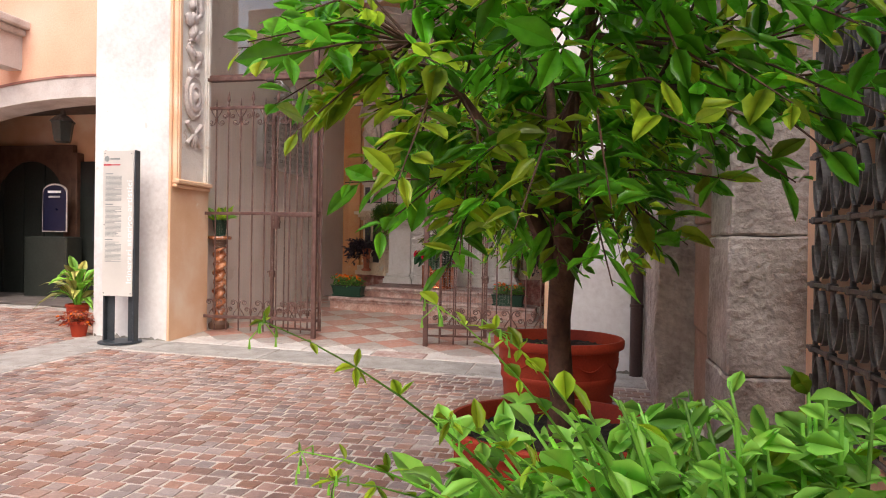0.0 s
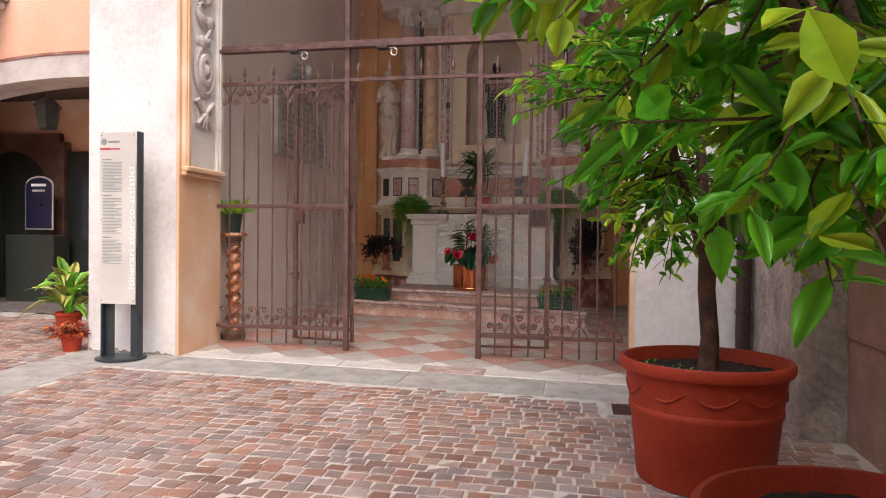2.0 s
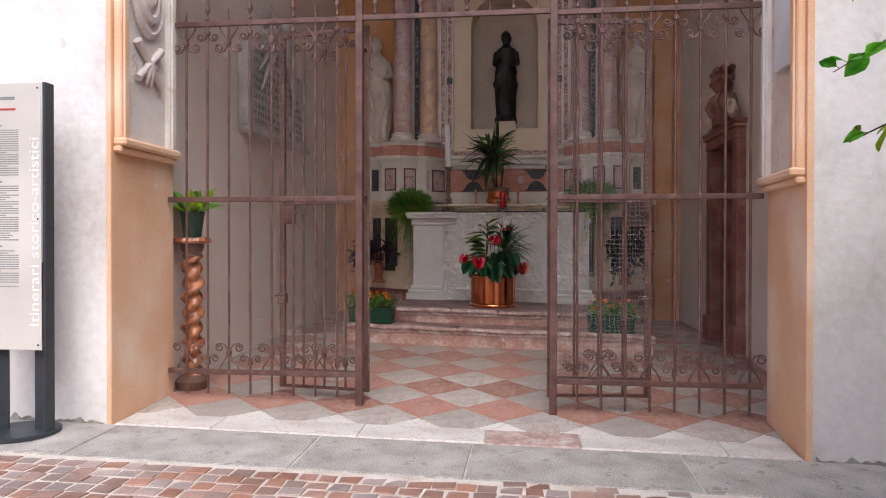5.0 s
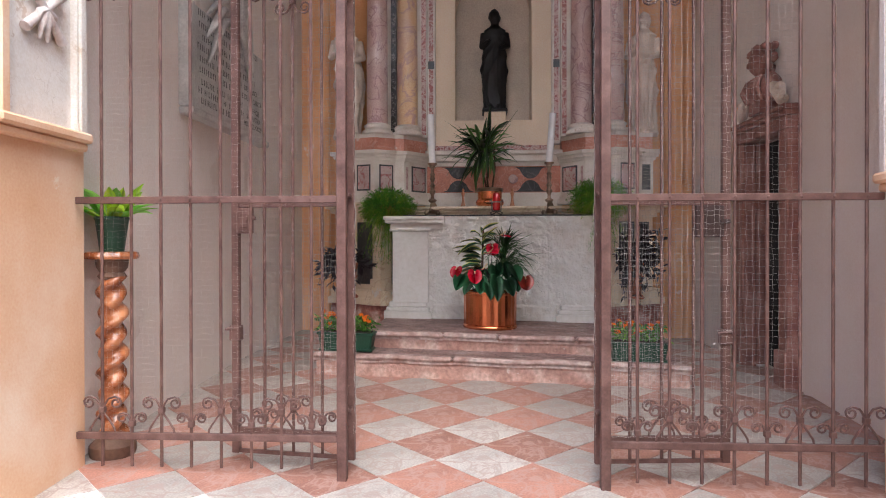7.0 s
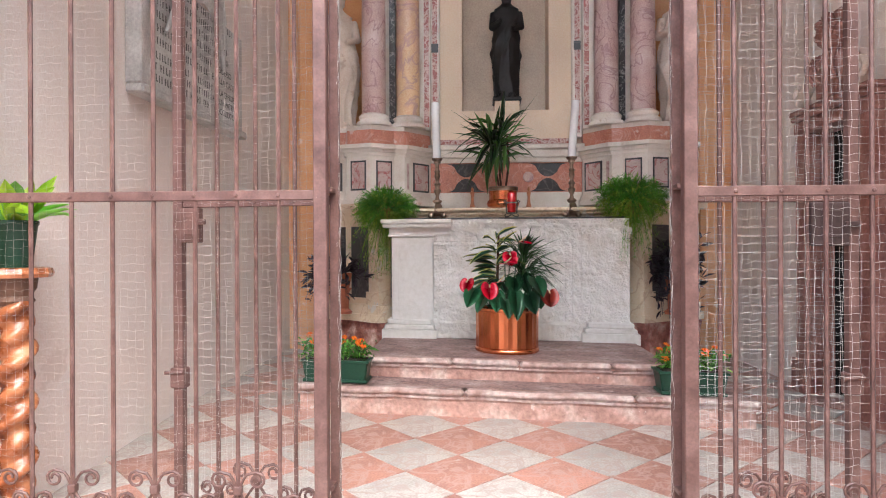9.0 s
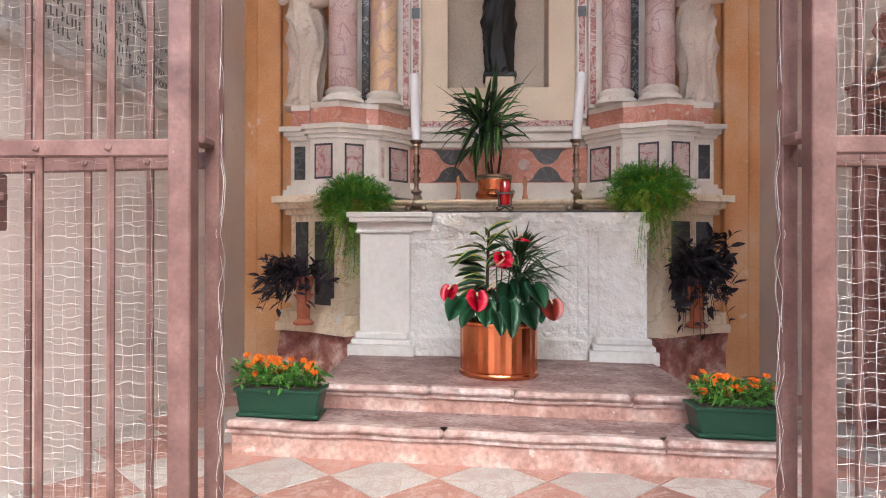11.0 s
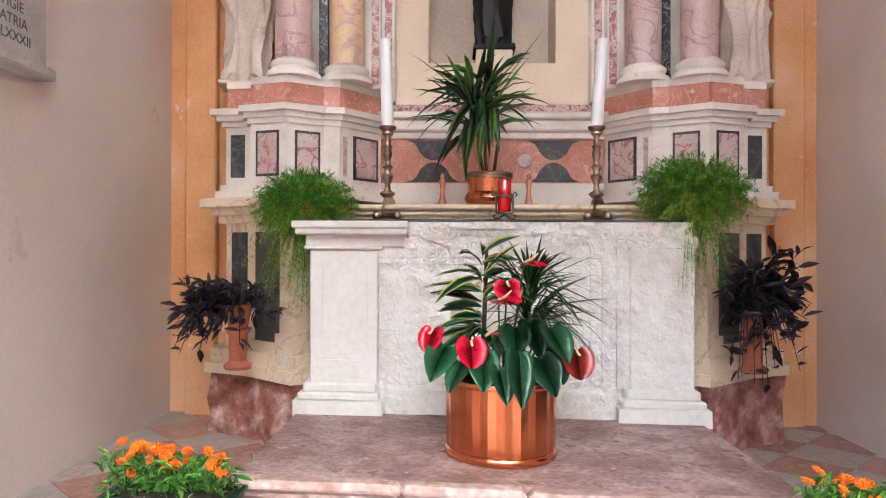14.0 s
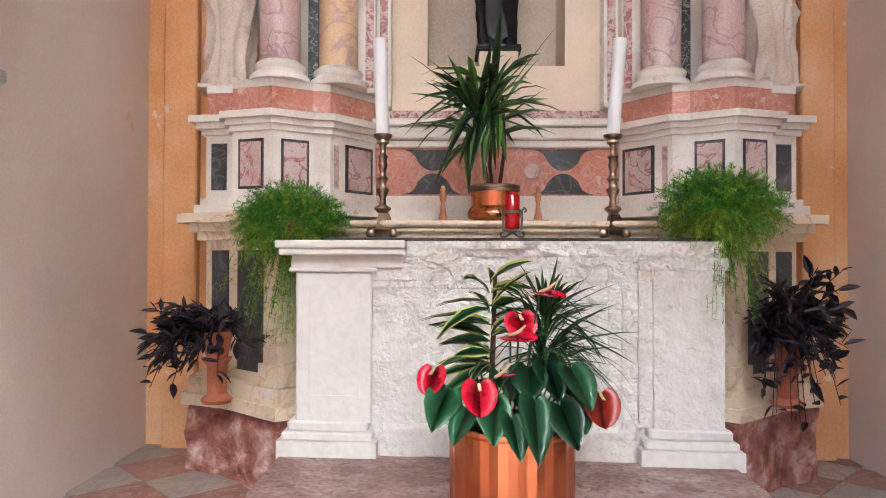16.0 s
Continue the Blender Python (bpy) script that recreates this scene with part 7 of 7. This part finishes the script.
for k in range(24):
    (x0_, z0_), (x1_, z1_) = arcpts[k], arcpts[k + 1]
    vs = [bm.verts.new(c) for c in ((x0_, AY - 0.045, z0_ + 0.30), (x1_, AY - 0.045, z1_ + 0.30), (x1_, AY - 0.045, z1_ + 0.335), (x0_, AY - 0.045, z0_ + 0.335))]
    ve = [bm.verts.new((v.co.x, AY, v.co.z)) for v in vs]
    bm.faces.new(vs)
    for q in range(4):
        bm.faces.new((vs[q], vs[(q + 1) % 4], ve[(q + 1) % 4], ve[q]))
part("arch_moulding", bm, REDDOOR, arcade)
part("back_wall", box(B(), -16.0, -4.9, 10.6, 11.0, 0.0, 4.2), ORANGE, arcade)
# Soffit carries the deep shade of the passage in its dark colour.
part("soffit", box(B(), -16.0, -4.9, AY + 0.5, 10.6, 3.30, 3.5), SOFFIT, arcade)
# Sheet added over the ground; its dark colour paints the passage's shade.
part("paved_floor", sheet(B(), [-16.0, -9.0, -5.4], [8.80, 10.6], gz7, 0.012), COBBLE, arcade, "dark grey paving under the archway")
# glazed stone doorway, side door, blue board under the arcade
bm = B()
arch_half(bm, -9.05, -9.95, 0.0, 2.75, 0.0, 1.75, 0.72, 10.5, 10.62)
arch_half(bm, -10.85, -9.95, 0.0, 2.75, 0.0, 1.75, 0.72, 10.5, 10.62)
# Stone surround given a dark brown: arcade shade put into its colour.
part("door_surround", bm, DWOOD, arcade)
part("shop_door", box(B(), -10.7, -9.2, 10.56, 10.6, 0.0, 2.5), DARKIN, arcade)
for k in range(4):
    part("door_mullion", box(B(), -10.6 + 0.44 * k, -10.55 + 0.44 * k, 10.53, 10.56, 0.0, 2.45), DARKIN, arcade)
part("paper_sheet", box(B(), -9.95, -9.65, 10.50, 10.53, 0.75, 0.92), PLAQUE, arcade)
sd = part("side_door", box(B(), -8.9, -8.1, 10.50, 10.6, 0.0, 2.45, 0.01), DARKIN, arcade)
part("side_door_pane", box(B(), -8.62, -8.2, 10.48, 10.50, 1.05, 2.05), STEEL, sd)
# Frame colour darkened the same way, for the shade inside the arcade.
part("side_door_frame", box(B(), -9.03, -8.9, 10.42, 10.6, 0.0, 2.6, 0.01), DWOOD, arcade)
# White rim greyed and navy deepened: the board's shade is in these colours.
board = thing("blue_board", (-9.42, 10.2, 1.0), "arched navy enamel board with white rim on a stand", "sign board")
pts = [(-0.24, 0.0), (0.24, 0.0), (0.24, 0.68)] + [(0.24 * math.cos(t), 0.68 + 0.14 * math.sin(t)) for t in [math.pi * k / 12 for k in range(1, 12)]] + [(-0.24, 0.68)]
for sc, yy, m, nm in ((1.0, 10.05, ARCHS, "rim"), (0.95, 10.043, NAVY, "face")):
    bm = B()
    vs = [bm.verts.new((-9.0 + px_ * sc, yy - 0.02, 1.20 + 0.03 * (1 - sc) * 10 + pz_ * sc)) for px_, pz_ in pts]
    ve = [bm.verts.new((v.co.x, yy, v.co.z)) for v in vs]
    bm.faces.new(vs), bm.faces.new(ve)
    for q in range(len(vs)):
        bm.faces.new((vs[q], vs[(q + 1) % len(vs)], ve[(q + 1) % len(vs)], ve[q]))
    part(nm, bm, m, board)
part("printed_band", box(B(), -9.13, -8.87, 10.018, 10.022, 1.86, 1.90), WAX, board)
part("printed_band", box(B(), -9.11, -8.89, 10.018, 10.022, 1.78, 1.81), PLAQUE, board)
# Near-black colour paints the darkness below the board.
part("stand", box(B(), -9.6, -8.75, 10.02, 10.4, 0.0, 1.12, 0.02), DARKIN, board)
lant = thing("hanging_lantern", (-8.3, 9.4, 2.6), "dark iron lantern hanging under the archway", "lantern")
part("body", lathe(B(), [(0.11, 2.62), (0.13, 2.64), (0.17, 2.92), (0.19, 2.94)], (-8.3, 9.4, 0), 6), DARKIN, lant)
part("cap", lathe(B(), [(0.20, 2.94), (0.12, 3.02), (0.05, 3.06), (0.03, 3.12)], (-8.3, 9.4, 0), 6), BLACKI, lant)
part("chain", tube(B(), [(-8.3, 9.4, 3.10), (-8.3, 9.4, 3.32)], 0.012, 6), BLACKI, lant)
balc = thing("balcony", (-9.0, 8.4, 4.1), "stone balcony with iron railing and red flowers", "balcony")
part("slab", box(box(B(), -11.0, -8.35, 8.15, AY, 4.22, 4.34, 0.02), -11.0, -8.42, 8.25, AY, 4.12, 4.22, 0.02), ARCHS, balc)
part("bracket", prism(B(), [(-8.75, 8.3), (-8.5, 8.3), (-8.5, AY), (-8.75, AY)], 3.62, 4.12), ARCHS, balc)
part("rail", box(B(), -11.0, -8.38, 8.18, 8.21, 5.1, 5.14), BLACKI, balc)
for k in range(18):
    part("baluster", tube(B(), [(-8.4 - 0.14 * k, 8.195, 4.34), (-8.4 - 0.14 * k, 8.195, 5.1)], 0.01, 6), BLACKI, balc)
bm = B()
for k in range(260):
    leaf_geo(bm, (rnd.uniform(-9.6, -8.5), rnd.uniform(8.2, 8.4), 4.46 + rnd.uniform(0, 0.22)), (rnd.uniform(-1, 1), rnd.uniform(-1, 1), rnd.uniform(-0.5, 1)), 0.07, 0.05, 0.3, 0, 0.2, k % 2)
part("flower_trough", box(B(), -9.6, -8.5, 8.2, 8.4, 4.34, 4.48, 0.01), CLAY, balc)
raw_part("red_flowers", bm, [RED, SHRUB], balc)

# ---------------------------------------------------------------- paving pieces
def slab_mesh(name, w, d, h, bev, material, seed, wob=0.004):
    """A worn block, its top at z = 0, with a chamfered upper edge."""
    rnd = random.Random(seed)
    bm = B()
    q = [(-w / 2, -d / 2), (w / 2, -d / 2), (w / 2, d / 2), (-w / 2, d / 2)]
    q = [(x + rnd.uniform(-wob, wob), y + rnd.uniform(-wob, wob)) for x, y in q]
    lo = [bm.verts.new((x, y, -h)) for x, y in q]
    mid = [bm.verts.new((x, y, -bev)) for x, y in q]
    top = [bm.verts.new((x * (1 - 2 * bev / w), y * (1 - 2 * bev / d), rnd.uniform(-0.0015, 0.0015))) for x, y in q]
    for a, b in ((lo, mid), (mid, top)):
        for i in range(4):
            j = (i + 1) % 4
            bm.faces.new((a[i], a[j], b[j], b[i]))
    bm.faces.new(top)
    return mesh_of(name, bm, material)


def inside(x, y):
    """Where the courtyard has setts."""
    if -5.47 < x < -4.80 or (y > 6.04 and x > -5.47) or (x > 0.66 and y > 3.9) or x > 1.08 or (-0.68 < x < -0.10 and 5.60 < y < 6.07):
        return False
    return y < 8.7


rnd = random.Random(2)
sett_shapes = [slab_mesh("sett", 0.088 + 0.010 * (k % 3), 0.088, 0.04, 0.0022, SETT, k, 0.006) for k in range(9)]
setts = tagged(new("sett_paving"), "reddish brown porphyry setts with pale sandy joints", "paving", "", "structure")
vs, fs = [], []
count = 0
y = -3.6
row = 0
while y < 8.7:
    x = -9.6 + rnd.uniform(0, 0.12)
    while x < 1.1:
        k = rnd.randrange(9)
        me = sett_shapes[k]
        w = 0.088 + 0.010 * (k % 3)
        xc = x + w / 2
        yc = y + 0.012 * math.sin(xc * 1.3 + row * 0.2) + rnd.uniform(-0.004, 0.004)
        x += w + rnd.uniform(0.009, 0.0145)
        if not inside(xc, yc):
            continue
        zc = gz7(xc, yc) + rnd.uniform(-0.002, 0.003)
        m = Matrix.Translation((xc, yc, zc)) @ Matrix.Rotation(rnd.uniform(-0.03, 0.03), 4, "Z") @ Matrix.Rotation(rnd.uniform(-0.012, 0.012), 4, "X")
        if count < 300 and -3.9 < xc < -1.3 and 4.6 < yc < 6.04:
            o = new("sett", me)
            o.parent = setts
            o.matrix_basis = m
            count += 1
        else:
            base = len(vs)
            vs.extend(tuple(m @ v.co) for v in me.vertices)
            fs.extend([base + i for i in p.vertices] for p in me.polygons)
    y += 0.088 + 0.0115
    row += 1
me = bpy.data.meshes.new("setts_outer")
me.from_pydata(vs, [], fs)
me.materials.append(SETT)
o = new("setts_outer", me)
o.parent = setts
tagged(o, kind="stuff")

# granite border: along the chapel front and down the courtyard
x = -5.46
k = 0
while x < 0.42:
    w = (1.05, 1.25, 0.9, 1.15)[k % 4]
    w = min(w, 0.46 - x)
    o = new("border_slab", slab_mesh("border_slab", w - 0.008, 0.555, 0.04, 0.006, GRANITE, k, 0.003))
    o.parent = kerb
    xc = x + w / 2
    o.matrix_basis = Matrix.Translation((xc, 6.335, gz(xc, 6.335) + 0.004)) @ Matrix.Rotation(math.atan(0.017), 4, "Y") @ Matrix.Rotation(math.atan(0.02), 4, "X")
    x += w
    k += 1
yy = 6.04
while yy > -1.0:
    o = new("border_slab", slab_mesh("border_slab", 0.64, 0.985, 0.04, 0.006, GRANITE, k, 0.003))
    o.parent = kerb
    o.matrix_basis = Matrix.Translation((-5.13, yy - 0.5, gz(-5.13, yy - 0.5) + 0.004)) @ Matrix.Rotation(math.atan(0.017), 4, "Y") @ Matrix.Rotation(math.atan(0.02), 4, "X")
    yy -= 0.995
    k += 1
for j in range(8):
    o = new("border_slab", slab_mesh("border_slab", 1.2, 0.34, 0.04, 0.006, GRANITE, 40 + j, 0.003))
    o.parent = kerb
    o.matrix_basis = Matrix.Translation((-6.1 - 1.21 * j, 8.6, gz7(-6.1 - 1.21 * j, 8.6) + 0.006))
# threshold slabs
x, k = -4.465, 0
while x < -0.46:
    w = (0.62, 0.9, 0.75, 0.55, 0.8)[k % 5]
    w = min(w, -0.455 - x)
    o = new("sill_slab", slab_mesh("sill_slab", w - 0.005, 0.235, 0.05, 0.006, NOSE if k % 5 == 3 else SILL, k + 60, 0.002))
    o.parent = sill
    xc = x + w / 2
    o.matrix_basis = Matrix.Translation((xc, 6.745, fz(xc, 6.745) + 0.012)) @ Matrix.Rotation(math.atan(0.014), 4, "Y") @ Matrix.Rotation(math.atan(0.052), 4, "X")
    x += w
    k += 1
# diagonal chequered floor
T = 0.375
red_t = [slab_mesh("tile", T - 0.005, T - 0.005, 0.02, 0.002, TILER, k, 0.0015) for k in range(4)]
white_t = [slab_mesh("tile", T - 0.005, T - 0.005, 0.02, 0.002, TILEW, k + 9, 0.0015) for k in range(4)]
D = T * math.sqrt(2)
n = 0
for i in range(-16, 17):
    for j in range(-16, 17):
        xc = -2.378 + (i - j) * D / 2
        yc = 8.384 + D / 2 + (i + j) * D / 2
        if not (-4.75 < xc < 0.25 and 6.95 < yc < 12.3):
            continue
        if (-3.5 < xc < -1.0 and yc > 9.75):
            continue
        o = new("tile", (red_t if (i + j) % 2 else white_t)[(i * 3 + j * 5) % 4])
        o.parent = floor
        a = math.atan(0.052 if yc < 9.9 else 0.0)
        o.matrix_basis = Matrix.Translation((xc, yc, fz(xc, yc) + 0.004)) @ Matrix.Rotation(math.atan(0.014), 4, "Y") @ Matrix.Rotation(a, 4, "X") @ Matrix.Rotation(radians(45), 4, "Z")
        n += 1
